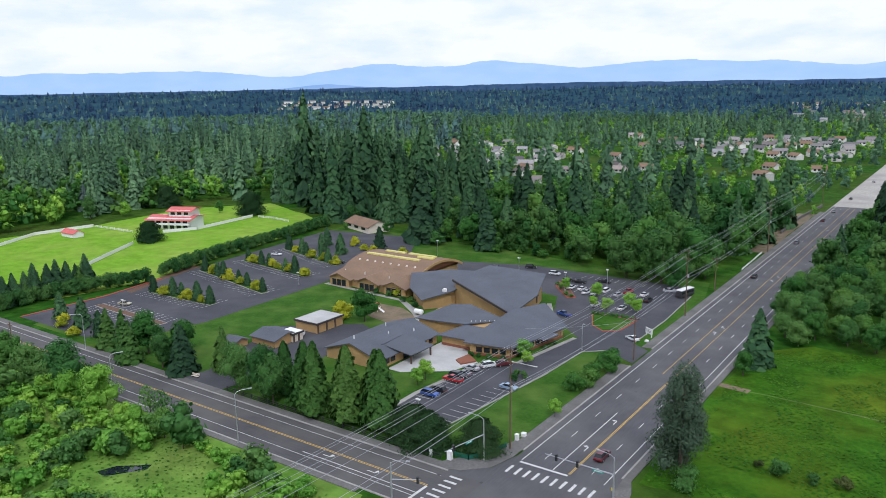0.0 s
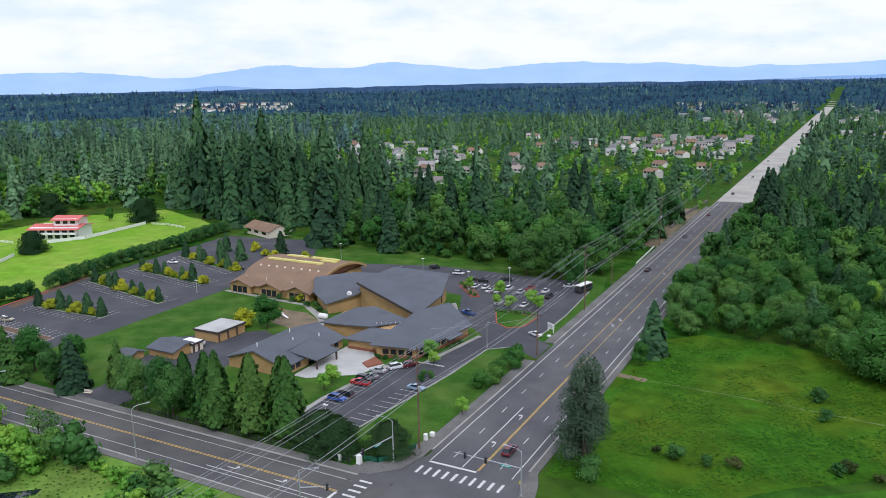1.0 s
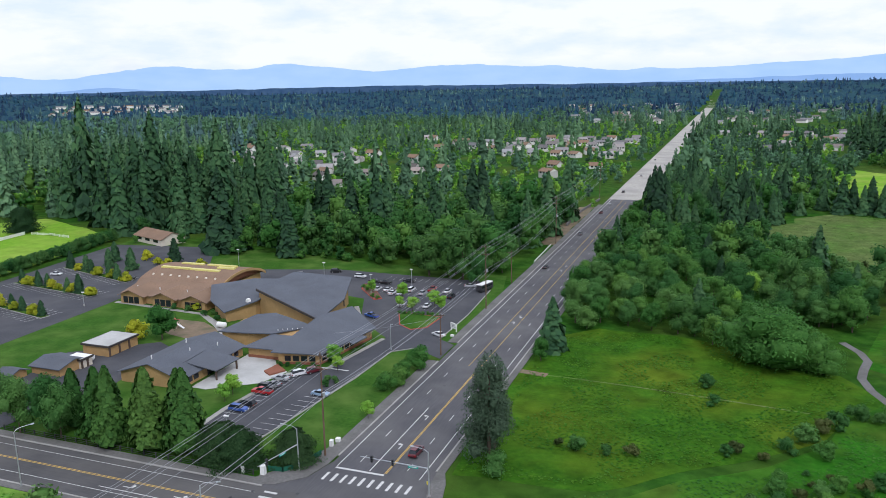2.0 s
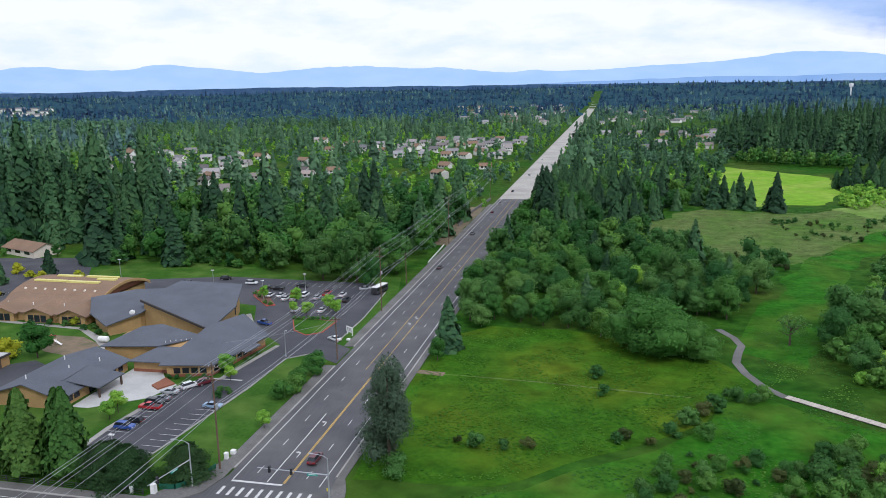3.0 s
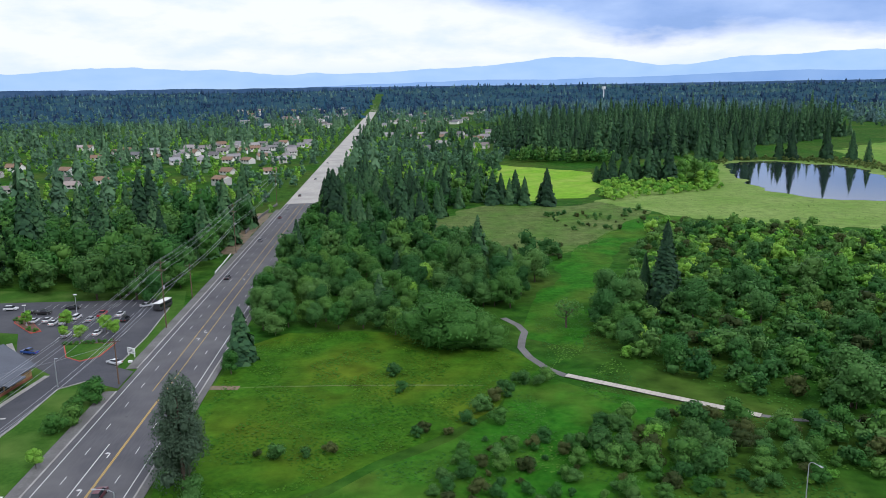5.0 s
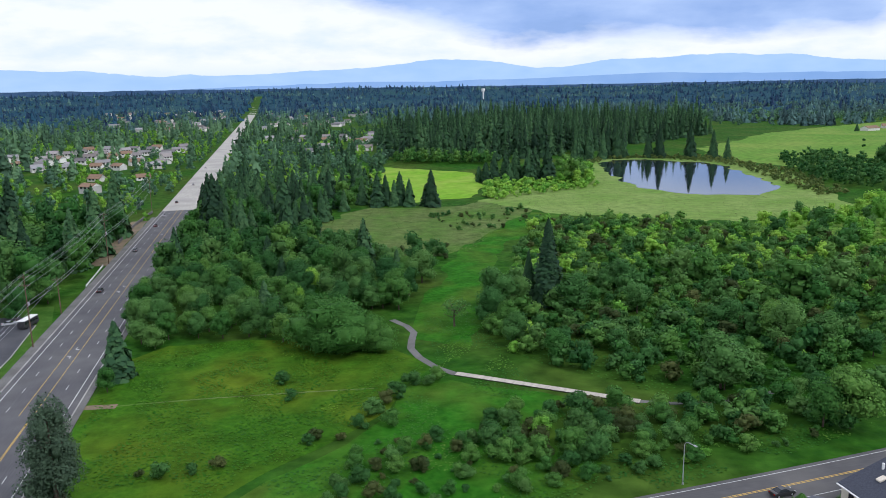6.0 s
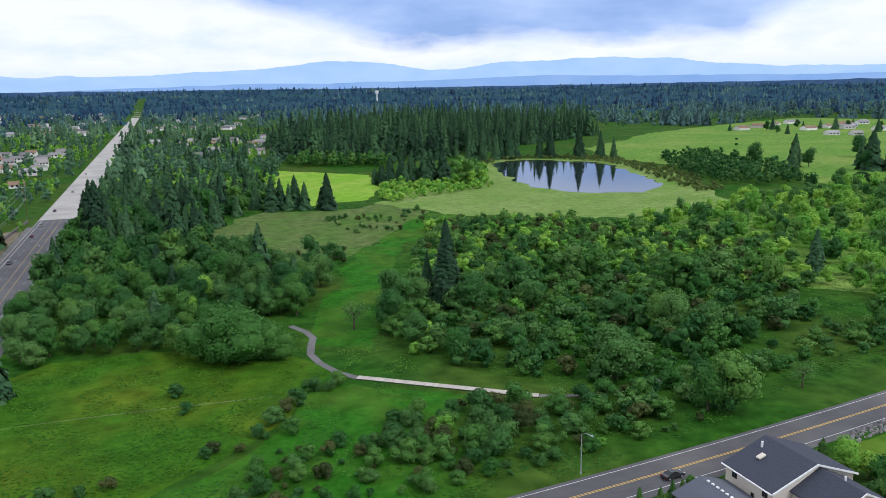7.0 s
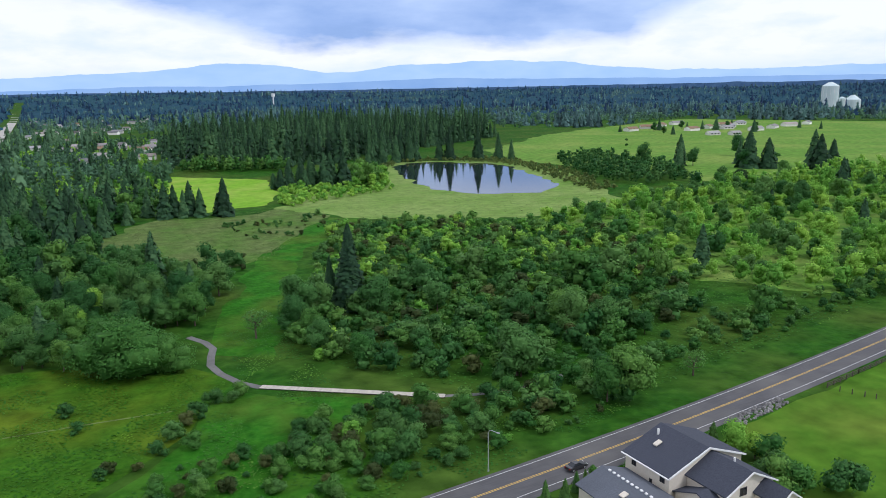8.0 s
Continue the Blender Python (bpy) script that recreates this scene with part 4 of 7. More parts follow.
def rail_fence(name, label, pts, h, mat, gap, boards, group=""):
    f = thing(name, label, "fence", group)
    for (x0, y0), (x1, y1) in zip(pts, pts[1:]):
        n = max(1, int(math.hypot(x1 - x0, y1 - y0) / gap))
        for i in range(n + 1):
            x, y = x0 + (x1 - x0) * i / n, y0 + (y1 - y0) * i / n
            part("post", Build().box(x - 0.1, y - 0.1, -0.1, x + 0.1, y + 0.1, h), mat, f)
        for z0, z1 in boards:
            part("rail", Build().prism([tuple(Vector((x0, y0)) + Vector((-(y1 - y0), x1 - x0)).normalized() * s * 0.04) if e == 0 else tuple(Vector((x1, y1)) + Vector((-(y1 - y0), x1 - x0)).normalized() * s * 0.04)
                                        for e, s in ((0, 1), (0, -1), (1, -1), (1, 1))], z0, z1), mat, f)
    return f


SOLID = [(0.1, 1.75)]
rail_fence("white_fence", "long solid white board fence of the paddock", [(-420, 160), (-397, 174.5), (-412, 200), (-408, 231)], 1.8, M_WHITE, 12, SOLID)
rail_fence("white_fence", "solid white board fence across the paddock", [(-316, 174), (-327, 190), (-342, 213)], 1.8, M_WHITE, 8, SOLID)
rail_fence("white_fence", "solid white board fence before the house", [(-356, 240), (-348, 256), (-354, 300)], 1.8, M_WHITE, 8, SOLID)
RAILS = [(0.35, 0.5), (0.75, 0.9), (1.15, 1.3)]
rail_fence("white_fence", "white rail fence beside a bushy tree", [(-408, 231), (-372, 232)], 1.5, M_WHITE, 4, RAILS)
rail_fence("white_fence", "white rail fence at the end of the paddock", [(-350, 301), (-338, 302), (-322, 299)], 1.5, M_WHITE, 4, RAILS)
rail_fence("wooden_fence", "dark three-rail wooden fence along the paddock", [(165, 112.5), (180, 114.5), (195, 116.5), (225, 120), (260, 124)], 1.5, M_FENCEWOOD, 2.6, RAILS)
for x, y in ((165.5, 109.5), (166.5, 107), (167.6, 104.5), (168.6, 102.3)):
    tagged(part("fence_post", Build().tube((x, y, -0.1), (x, y, 1.4), 0.13, 0.12, 7), M_FENCEWOOD), "dark wooden post standing alone in the paddock", "post", "paddock posts")

# house at the street corner, pale siding, charcoal roofs
house = thing("house", "cream two-storey house with steep charcoal shingle roofs", "house")
gable(house, 92.3, 91.4, 110.5, 102.8, 5.9, 9.3, "y", M_CREAM, M_ROOF_DARK, 0.5)
gable(house, 96.5, 82.5, 108.3, 91.2, 5.5, 8.4, "y", M_CREAM, M_ROOF_DARK, 0.5)
gable(house, 93.5, 80.5, 99.5, 91.0, 3.0, 5.2, "x", M_CREAM, M_ROOF_DARK, 0.4)
gable(house, 103.6, 77.5, 108.6, 82.4, 4.4, 6.2, "y", M_CREAM, M_ROOF_DARK, 0.4)
for y in (101.0, 93.6):
    w = window(house, (92.3, y), (92.3, y - 1.1), 3.9, 5.1, bars=2)
window(house, (92.3, 96.2), (92.3, 95.6), 1.6, 3.2)
for a, c in (((100, 82.5), (101.6, 82.5)), ((105, 82.5), (106.5, 82.5))):
    window(house, a, c, 4.2, 5.6, bars=2)
window(house, (98.0, 80.5), (96.0, 80.5), 0.8, 2.4)
for sgn, xe in ((-1, 91.75), (1, 111.05)):
    part("bargeboard", Build().slab([(101.4, 90.75, 9.38), (101.4, 90.9, 9.38), (xe, 90.9, 5.78), (xe, 90.75, 5.78)][::sgn], 0.35), M_WHITE, house)
part("skylight", Build().slab([(96.0, 98.6, 7.75), (97.4, 98.6, 8.25), (97.4, 99.6, 8.25), (96.0, 99.6, 7.75)], 0.25), M_CREAM, house)
part("gutter", Build().box(91.5, 90.9, 5.45, 91.75, 103.3, 5.62), M_WHITE, house)
vent(house, 98.8, 101.2, 8.7, 0.22, 0.7)
vent(house, 102.9, 86.5, 8.2, 0.18, 0.7)
nb = thing("house", "neighbouring house with a blue-grey shingle roof", "house")
gable(nb, 80.0, 82, 91.2, 101.2, 3.1, 5.0, "y", M_CREAM, M_ROOF, 0.5)
for i in range(12):
    part("ridge_vent", Build().box(85.4, 86 + i * 1.2, 4.98, 85.8, 86.5 + i * 1.2, 5.2), M_WHITE, nb)
part("skylight", Build().slab([(82.4, 92, 4.2), (83.6, 92, 4.6), (83.6, 93.2, 4.6), (82.4, 93.2, 4.2)], 0.2), M_CREAM, nb)


# ---- suburb houses ----
def suburb_house(x, y, rz, w, d, h, rise, roof, label, wall=M_HOUSEW):
    hs = thing("house", label, "house", "suburb houses", pose(x, y, float(hill(x, y)), 0, 0, rz))
    gable(hs, -w / 2, -d / 2, w / 2, d / 2, h, h + rise, "x", wall, roof, 0.5)
    for i in range(3):
        window(hs, (-w / 2 + w * (0.12 + i * 0.3), -d / 2), (-w / 2 + w * (0.28 + i * 0.3), -d / 2), h - 1.9, h - 0.6)
    return hs


def far_house(x, y, rz, w, d, h, rise, roof, label, wall=None):
    """A house so far off that walls and roof are all that shows."""
    hs = thing("house", label, "house", "far houses", pose(x, y, float(hill(x, y)), 0, 0, rz))
    wb = Build().box(-w / 2, -d / 2, -1, w / 2, d / 2, h)
    for sg in (-1, 1):
        wb.face([(sg * w / 2, -sg * d / 2, h), (sg * w / 2, sg * d / 2, h), (sg * w / 2, 0, h + rise)])
    part("wall", wb, wall or M_HOUSEW, hs)
    k = rise / (d / 2)
    rb = Build().slab([(-w / 2 - .5, -d / 2 - .5, h - .5 * k), (w / 2 + .5, -d / 2 - .5, h - .5 * k), (w / 2 + .5, 0, h + rise), (-w / 2 - .5, 0, h + rise)], .3)
    rb.slab([(-w / 2 - .5, 0, h + rise), (w / 2 + .5, 0, h + rise), (w / 2 + .5, d / 2 + .5, h - .5 * k), (-w / 2 - .5, d / 2 + .5, h - .5 * k)], .3)
    part("roof", rb, roof, hs)
    return hs


for hx0, hx1, hy, he, hr in ((96.5, 108.3, 82.4, 5.5, 8.4), (103.6, 108.6, 77.4, 4.4, 6.2)):
    xm = (hx0 + hx1) / 2
    k = (hr - he) / (xm - hx0)
    for sg in (-1, 1):
        xe = xm + sg * (xm - hx0 + .5)
        ze = he - .5 * k
        part("bargeboard", Build().prism([(min(xm, xe), hy - .62), (max(xm, xe), hy - .62), (max(xm, xe), hy - .5), (min(xm, xe), hy - .5)], [z - .3 for z in ((ze, hr, hr, ze) if sg < 0 else (hr, ze, ze, hr))], [z + .04 for z in ((ze, hr, hr, ze) if sg < 0 else (hr, ze, ze, hr))]), M_WHITE, house)
rng = np.random.default_rng(5)
SUB = [(-397, 461), (-337, 513), (-275, 505), (-295, 603), (-257, 622), (-340, 607), (-420, 812), (-376, 788), (-398, 1032), (-286, 524), (-298, 610), (-353, 631), (-411, 1043), (-268, 640), (-281, 600), (-318, 560),
       (-138, 618), (-112, 696), (-240, 640), (-310, 660), (-360, 700), (-395, 735), (-430, 760), (-300, 720), (-150, 700)]
for bx, by, nx, ny, sx, sy in ((-230, 800, 5, 7, 28, 40), (-600, 700, 3, 4, 44, 54), (-470, 640, 4, 4, 34, 40), (20, 1120, 4, 2, 28, 40), (-330, 860, 3, 4, 36, 40)):
    SUB += [(bx + i * sx + rng.uniform(-7, 7), by + j * sy + rng.uniform(-8, 8)) for i in range(nx) for j in range(ny)]
keep = []
for x, y in SUB:
    if abs(x + 61) < 26 or any((x - a) ** 2 + (y - c) ** 2 < 17 ** 2 for a, c in keep):
        continue
    keep.append((x, y))
    pale = rng.random() < 0.7
    suburb_house(x, y, float(rng.uniform(-40, 40)), float(rng.uniform(10, 15)), float(rng.uniform(8, 11)), float(rng.choice([3.2, 4.6, 5.6])), float(rng.uniform(2.2, 3.2)),
                 M_ROOF_MIX if pale else M_ROOF_BROWN, "pale suburban house with a shingled gable roof" if pale else "suburban house with a brown shingled roof")
HOUSES = keep
for x, y, w in ((-680, 335, 18), (-700, 350, 22), (-640, 300, 14)):
    suburb_house(x, y, 20, w, 10, 4, 2, M_ROOF_MIX, "pale farm outbuilding among trees")
bh = suburb_house(-268, 305, -20, 26, 13, 3.4, 2.8, M_ROOF_BROWN, "low brown-roofed house behind the hedge", M_CREAM)
for x, y, w in ((870, 808, 26), (891, 787, 22), (1000, 900, 30), (1040, 930, 24), (1120, 980, 30)):
    suburb_house(x, y, -35 + w, w * .7, 11, 3.6, 2.8, M_ROOF_MIX, "pale farm building beyond the pasture", M_HOUSEW)
FAR_HOUSES = []
for i in range(30):
    a = radians(-47.2 + (i % 10) * 0.82 + (i // 10) * 0.3)
    FAR_HOUSES.append((2780 + (i // 10) * 230 + (i * 53 % 90), a, 34, 16, 8, 4, "tall pale apartment building far off above the forest"))
for i in range(14):
    a = radians(-60.4 + (i % 7) * 0.35 + (8.0 if i > 6 else 0))
    FAR_HOUSES.append((1820 + (i * 31 % 60), a, 16, 10, 5, 3, "pale house in a clearing of the forest"))
for i in range(44):
    FAR_HOUSES.append((1500 + float(rng.uniform(0, 1250)), radians(-11 + float(rng.uniform(0, 9.5))), 19, 12, 5.5, 3, "far pale house among trees"))
for i in range(42):
    FAR_HOUSES.append((900 + float(rng.uniform(0, 1500)), radians(-1.2 + float(rng.uniform(0, 12.5))), 17, 11, 4.6, 2.8, "far pale house beyond the avenue"))
for i in range(12):
    FAR_HOUSES.append((1290 + (i * 67 % 260), radians(41.5 + i * 1.05), 24, 13, 4.2, 3, "long pale farm building beyond the pasture"))
for r, a, w, d, h, rise, lab in FAR_HOUSES:
    x, y = r * math.sin(a), r * math.cos(a)
    if abs(x + 61) > 32:
        far_house(x, y, float(rng.uniform(-45, 45)), w * float(rng.uniform(.8, 1.25)), d, h, rise, M_ROOF_MIX if rng.random() < .75 else M_ROOF_BROWN, lab)


# ---- water tanks on the horizon ----
def tank(x, y, r, h, rise):
    t = thing("water_tank", "tall pale green steel water tank" if h > 30 else "low pale steel water tank", "water tank", "water tanks", pose(x, y, float(hill(x, y))))
    b = Build().tube((0, 0, -2), (0, 0, h), r, r, 28)
    part("shell", b, M_TANK, t, smooth=False)
    part("roof", Build().tube((0, 0, h), (0, 0, h + rise), r, r * 0.25, 28), M_TANK, t)
    for i in range(28):
        w = 2 * math.pi * i / 28
        if i % 2 == 0:
            part("stiffener", Build().box(-0.2, r - 0.1, 0, 0.2, r + 0.35, h), M_WHITE, t, at=pose(0, 0, 0, 0, 0, math.degrees(w)))


tank(1788, 1285, 20, 62, 9)
tank(1836, 1284, 8, 30, 4)
tank(1888, 1290, 19, 26, 11)
tw = thing("water_tower", "far white water tower above the woods", "water tower", "", pose(830, 3000, float(hill(830, 3000))))
part("shaft", Build().tube((0, 0, 0), (0, 0, 44), 2.5, 2.5, 12), M_WHITE, tw)
part("bowl", Build().tube((0, 0, 42), (0, 0, 54), 7, 7, 16), M_WHITE, tw)

# ---- trees ----
rng = np.random.default_rng(11)


def cube_sphere(k=2):
    """Quads of a rough ball."""
    V, F = [], []
    s = np.linspace(-1, 1, k + 1)
    for ax in range(3):
        for sg in (-1, 1):
            n = len(V)
            for u in s:
                for v in s:
                    p = np.zeros(3)
                    p[ax], p[(ax + 1) % 3], p[(ax + 2) % 3] = sg, u, v * sg
                    V.append(p / np.linalg.norm(p))
            for i in range(k):
                for j in range(k):
                    a = n + i * (k + 1) + j
                    F.append((a, a + k + 1, a + k + 2, a + 1))
    return np.array(V), np.array(F)


BALLS = {1: cube_sphere(1), 2: cube_sphere(2)}


def cards(P, Nrm, size, rng, aspect=0.75, bend=0.35, along=None):
    """Bent leaf clumps: one quad a point."""
    n = len(P)
    Nrm = Nrm / (np.linalg.norm(Nrm, axis=1, keepdims=True) + 1e-9)
    h = rng.normal(size=(n, 3)) if along is None else along
    u = np.cross(Nrm, h)
    u /= np.linalg.norm(u, axis=1, keepdims=True) + 1e-9
    v = np.cross(Nrm, u)
    s = (size * rng.uniform(0.6, 1.35, n))[:, None]
    k = rng.uniform(-bend, bend, (4, n, 1))
    q = [P + (u * a + v * b * aspect + Nrm * k[i]) * s for i, (a, b) in enumerate(((-1, -0.45), (0.25, -1), (1, 0.35), (-0.3, 1)))]
    V = np.stack(q, 1).reshape(-1, 3)
    return V, np.arange(4 * n).reshape(n, 4)


def unit(A):
    return A / (np.linalg.norm(A, axis=1, keepdims=True) + 1e-9)


def soften(outward, facing, k=0.65):
    """Leaf clumps shade with the rounding of the crown as well as with their own tilt."""
    return np.repeat(unit(unit(outward) * k + unit(facing) * (1 - k)), 4, axis=0)


def join(parts):
    V, F, Q, k = [], [], [], 0
    for v, f, q in parts:
        V.append(v)
        F.append(np.asarray(f) + k)
        Q.append(q)
        k += len(v)
    return np.concatenate(V), np.concatenate(F), np.concatenate(Q)


def lobed(rng, h, r, leaves, size, bottom=0.22, lobes=12, taper=0.0, spike=0.0, inner=0.8, ball=1, dense=1.6):
    """A broad crown: leaf clumps over a handful of uneven lobes."""
    parts, C, R = [], [], []
    leaves, size = int(leaves * dense), size / math.sqrt(dense)
    for i in range(lobes):
        z = bottom + (1 - bottom) * (0.18 + 0.66 * (i + rng.uniform(0, 1)) / lobes)
        w = math.sin(math.pi * min(1, max(0, (z - bottom) / (1 - bottom) * 0.85 + 0.12))) * (1 - taper * z)
        a = rng.uniform(0, 2 * np.pi)
        d = r * w * rng.uniform(0.25, 0.68)
        C.append((d * math.cos(a), d * math.sin(a), z * h))
        R.append(r * rng.uniform(0.38, 0.58) * (1 - 0.5 * taper * z))
    C, R = np.array(C), np.array(R)
    stretch = np.array([1, 1, min(1.6, max(0.7, h * (1 - bottom) / (2.4 * r)))])
    pick = rng.choice(lobes, leaves, p=R ** 2 / np.sum(R ** 2))
    D = rng.normal(size=(leaves, 3))
    D[:, 2] = np.where(D[:, 2] < -0.6, -D[:, 2], D[:, 2])
    D /= np.linalg.norm(D, axis=1, keepdims=True)
    P = C[pick] + D * stretch * (R[pick] * rng.uniform(0.74, 1.16, leaves))[:, None]
    deep = np.zeros(leaves, bool)
    for c, q in zip(C, R):
        deep |= np.linalg.norm((P - c) / stretch, axis=1) < 0.66 * q
    P, D = P[~deep], D[~deep]
    nr = D + rng.normal(size=D.shape) * 0.42 + np.array([0, 0, spike + 0.15])
    parts.append((*cards(P, nr, size * 0.74, rng), soften(D + np.array([0, 0, 0.25]), nr)))
    for c, q in zip(C, R):
        bv, bf = BALLS[ball]
        wob = 1 + 0.25 * rng.uniform(-1, 1, (len(bv), 1))
        parts.append((c + bv * wob * stretch * q * inner, bf, bv))
    return join(parts)


def fir(rng, h, r, levels, nb, bare=0.06, droop=0.5, gaps=0.1, twigs=1, core=(5, 6), body=0.5, dense=2.2):
    """A conifer: ragged whorls of drooping sprays round a thin core."""
    n = int(levels * nb * (1 - gaps) * (1 + 0.5 * (twigs - 1)) * dense)
    z = bare + (0.99 - bare) * rng.uniform(0, 1, n) ** 1.25
    whorl = 0.72 + 0.28 * (1 - np.mod(z * levels * 0.55, 1.0))
    a = rng.uniform(0, 2 * np.pi, n)
    ph = rng.uniform(0, 6.28, 3)
    lump = 1 + 0.16 * np.sin(a * 2 + ph[0]) + 0.14 * np.sin(a * 3 + z * 15 + ph[1])
    R = (r * (1 - z) ** 0.78 * whorl * lump * rng.uniform(0.5, 1.12, n)) + 0.03 * r
    P = np.stack([R * np.cos(a), R * np.sin(a), z * h - droop * R * 0.35], 1)
    nr = np.stack([np.cos(a), np.sin(a), np.full(n, 0.75)], 1) + rng.normal(size=(n, 3)) * 0.3
    along = np.stack([-np.sin(a), np.cos(a), np.zeros(n)], 1) + rng.normal(size=(n, 3)) * 0.3
    size = (0.42 * r * (1 - z) ** 0.6 + 0.05 * r) * (1.6 / math.sqrt((levels * 0.14 + 1.0) * dense))
    V, F = cards(P, nr, size, rng, aspect=1.15, along=along)
    Q = soften(np.stack([np.cos(a), np.sin(a), np.full(n, 0.55)], 1), nr, 0.55)
    top = np.array([[0.10 * r, 0, 0.93 * h], [0, 0.10 * r, 0.94 * h], [0, 0, 1.02 * h], [-0.08 * r, -0.05 * r, 0.93 * h]])
    nr_, ns = core
    zs = np.linspace(bare + 0.02, 0.95, nr_)
    ring = []
    for q in zs:
        for j in range(ns):
            w = 2 * np.pi * j / ns
            k = body * r * (1 - q) ** 0.8 * rng.uniform(0.75, 1.2)
            ring.append((k * math.cos(w), k * math.sin(w), q * h))
    cf = [(i * ns + j, i * ns + (j + 1) % ns, (i + 1) * ns + (j + 1) % ns, (i + 1) * ns + j) for i in range(nr_ - 1) for j in range(ns)]
    ring = np.array(ring)
    return join([(V, F, Q), (top, np.array([[0, 1, 2, 3]]), unit(top * np.array([1, 1, 0]) + np.array([0, 0, 0.2 * r]))),
                 (ring, np.array(cf), unit(ring * np.array([1, 1, 0]) + np.array([0, 0, 0.05 * r])))])


def spire(rng, h, r, leaves, size, bottom=0.03, power=0.7):
    """A dense column or cone of upright sprays (cypress, cedar)."""
    z = bottom + (1 - bottom) * rng.uniform(0, 1, leaves) ** 1.15
    prof = np.minimum(1.0, (z - bottom) * 7 + 0.45) * (1 - z) ** power
    a = rng.uniform(0, 2 * np.pi, leaves)
    lump = 1 + 0.2 * np.sin(a * 3 + z * 9) + 0.17 * np.sin(a * 5 - z * 17) + 0.1 * np.sin(a * 9 + z * 41)
    R = r * prof * lump * rng.uniform(0.66, 1.2, leaves) + 0.03 * r
    P = np.stack([R * np.cos(a), R * np.sin(a), z * h], 1)
    nr = np.stack([np.cos(a), np.sin(a), np.full(leaves, 0.35)], 1) + rng.normal(size=(leaves, 3)) * 0.35
    along = np.stack([-np.sin(a), np.cos(a), np.zeros(leaves)], 1) + rng.normal(size=(leaves, 3)) * 0.25
    c = cards(P, nr, size, rng, aspect=1.0, along=along)
    zs = np.linspace(bottom, 0.94, 6)
    ring = [(0.72 * r * min(1.0, (q - bottom) * 7 + 0.45) * (1 - q) ** power * math.cos(w), 0.72 * r * min(1.0, (q - bottom) * 7 + 0.45) * (1 - q) ** power * math.sin(w), q * h)
            for q in zs for w in np.linspace(0, 2 * np.pi, 8, endpoint=False)]
    cf = [(i * 8 + j, i * 8 + (j + 1) % 8, (i + 1) * 8 + (j + 1) % 8, (i + 1) * 8 + j) for i in range(5) for j in range(8)]
    ring = np.array(ring)
    return join([(*c, soften(np.stack([np.cos(a), np.sin(a), np.full(leaves, 0.4)], 1), nr, 0.5)), (ring, np.array(cf), unit(ring * np.array([1, 1, 0]) + np.array([0, 0, 0.05 * r])))])


def trunk_mesh(h, r, limbs=0, spread=2.0, seed=0):
    rg = random.Random(seed)
    b = Build()
    b.tube((0, 0, -0.3), (0.05 * r, 0, h * 0.45), r, r * 0.7, 7)
    b.tube((0.05 * r, 0, h * 0.45), (0, 0.1 * r, h), r * 0.7, r * 0.25, 7)
    for i in range(limbs):
        a = 2 * math.pi * (i + rg.random() * 0.6) / limbs
        z = h * rg.uniform(0.35, 0.75)
        b.tube((0, 0, z), (spread * math.cos(a), spread * math.sin(a), z + spread * rg.uniform(0.5, 0.9)), r * 0.42, r * 0.12, 5)
    return b


def thin(crown, keep, grow):
    """A lighter copy of a crown: fewer and larger clumps."""
    V, F, Q = crown
    loose = (F == np.arange(4 * len(F)).reshape(-1, 4)).all(1)
    n = int(np.argmin(loose)) if not loose.all() else len(F)
    L4 = V[:4 * n].reshape(n, 4, 3)[::keep]
    mid = L4.mean(1, keepdims=True)
    L4 = mid + (L4 - mid) * grow
    rest_f = F[n:] - 4 * n + 4 * len(L4)
    return (np.concatenate([L4.reshape(-1, 3), V[4 * n:]]), np.concatenate([np.arange(4 * len(L4)).reshape(-1, 4), rest_f]),
            np.concatenate([Q[:4 * n].reshape(n, 4, 3)[::keep].reshape(-1, 3), Q[4 * n:]]))


CATALOGUE = {}


def species(key, crown, mat, trunk, label, category, group):
    me_ob = fast("crown", crown[0], crown[1], mat, smooth=True, normals=crown[2])
    tk = part("trunk", trunk, M_TRUNK) if trunk else None
    CATALOGUE.setdefault(key, []).append((me_ob.data, tk.data if tk else None, label, category, group, crown, mat))
    for o in (me_ob, tk):
        if o:
            bpy.data.objects.remove(o)


def plant(key, x, y, s=1.0, sz=None, label=None, name=None):
    """One tree or shrub of a species."""
    crown, tk, lab, cat, grp, _, _ = CATALOGUE[key][rng.integers(len(CATALOGUE[key]))]
    sz = s if sz is None else sz
    root = thing(name or cat.replace(" ", "_"), label or lab, cat, grp)
    root.matrix_basis = Matrix.LocRotScale((x, y, float(hill(x, y))), Euler((0, 0, rng.uniform(0, 6.28))), (s, s, sz))
    if tk:
        t = new("trunk", tk)
        t.parent = root
    c = new("crown", crown)
    c.parent = root
    return root


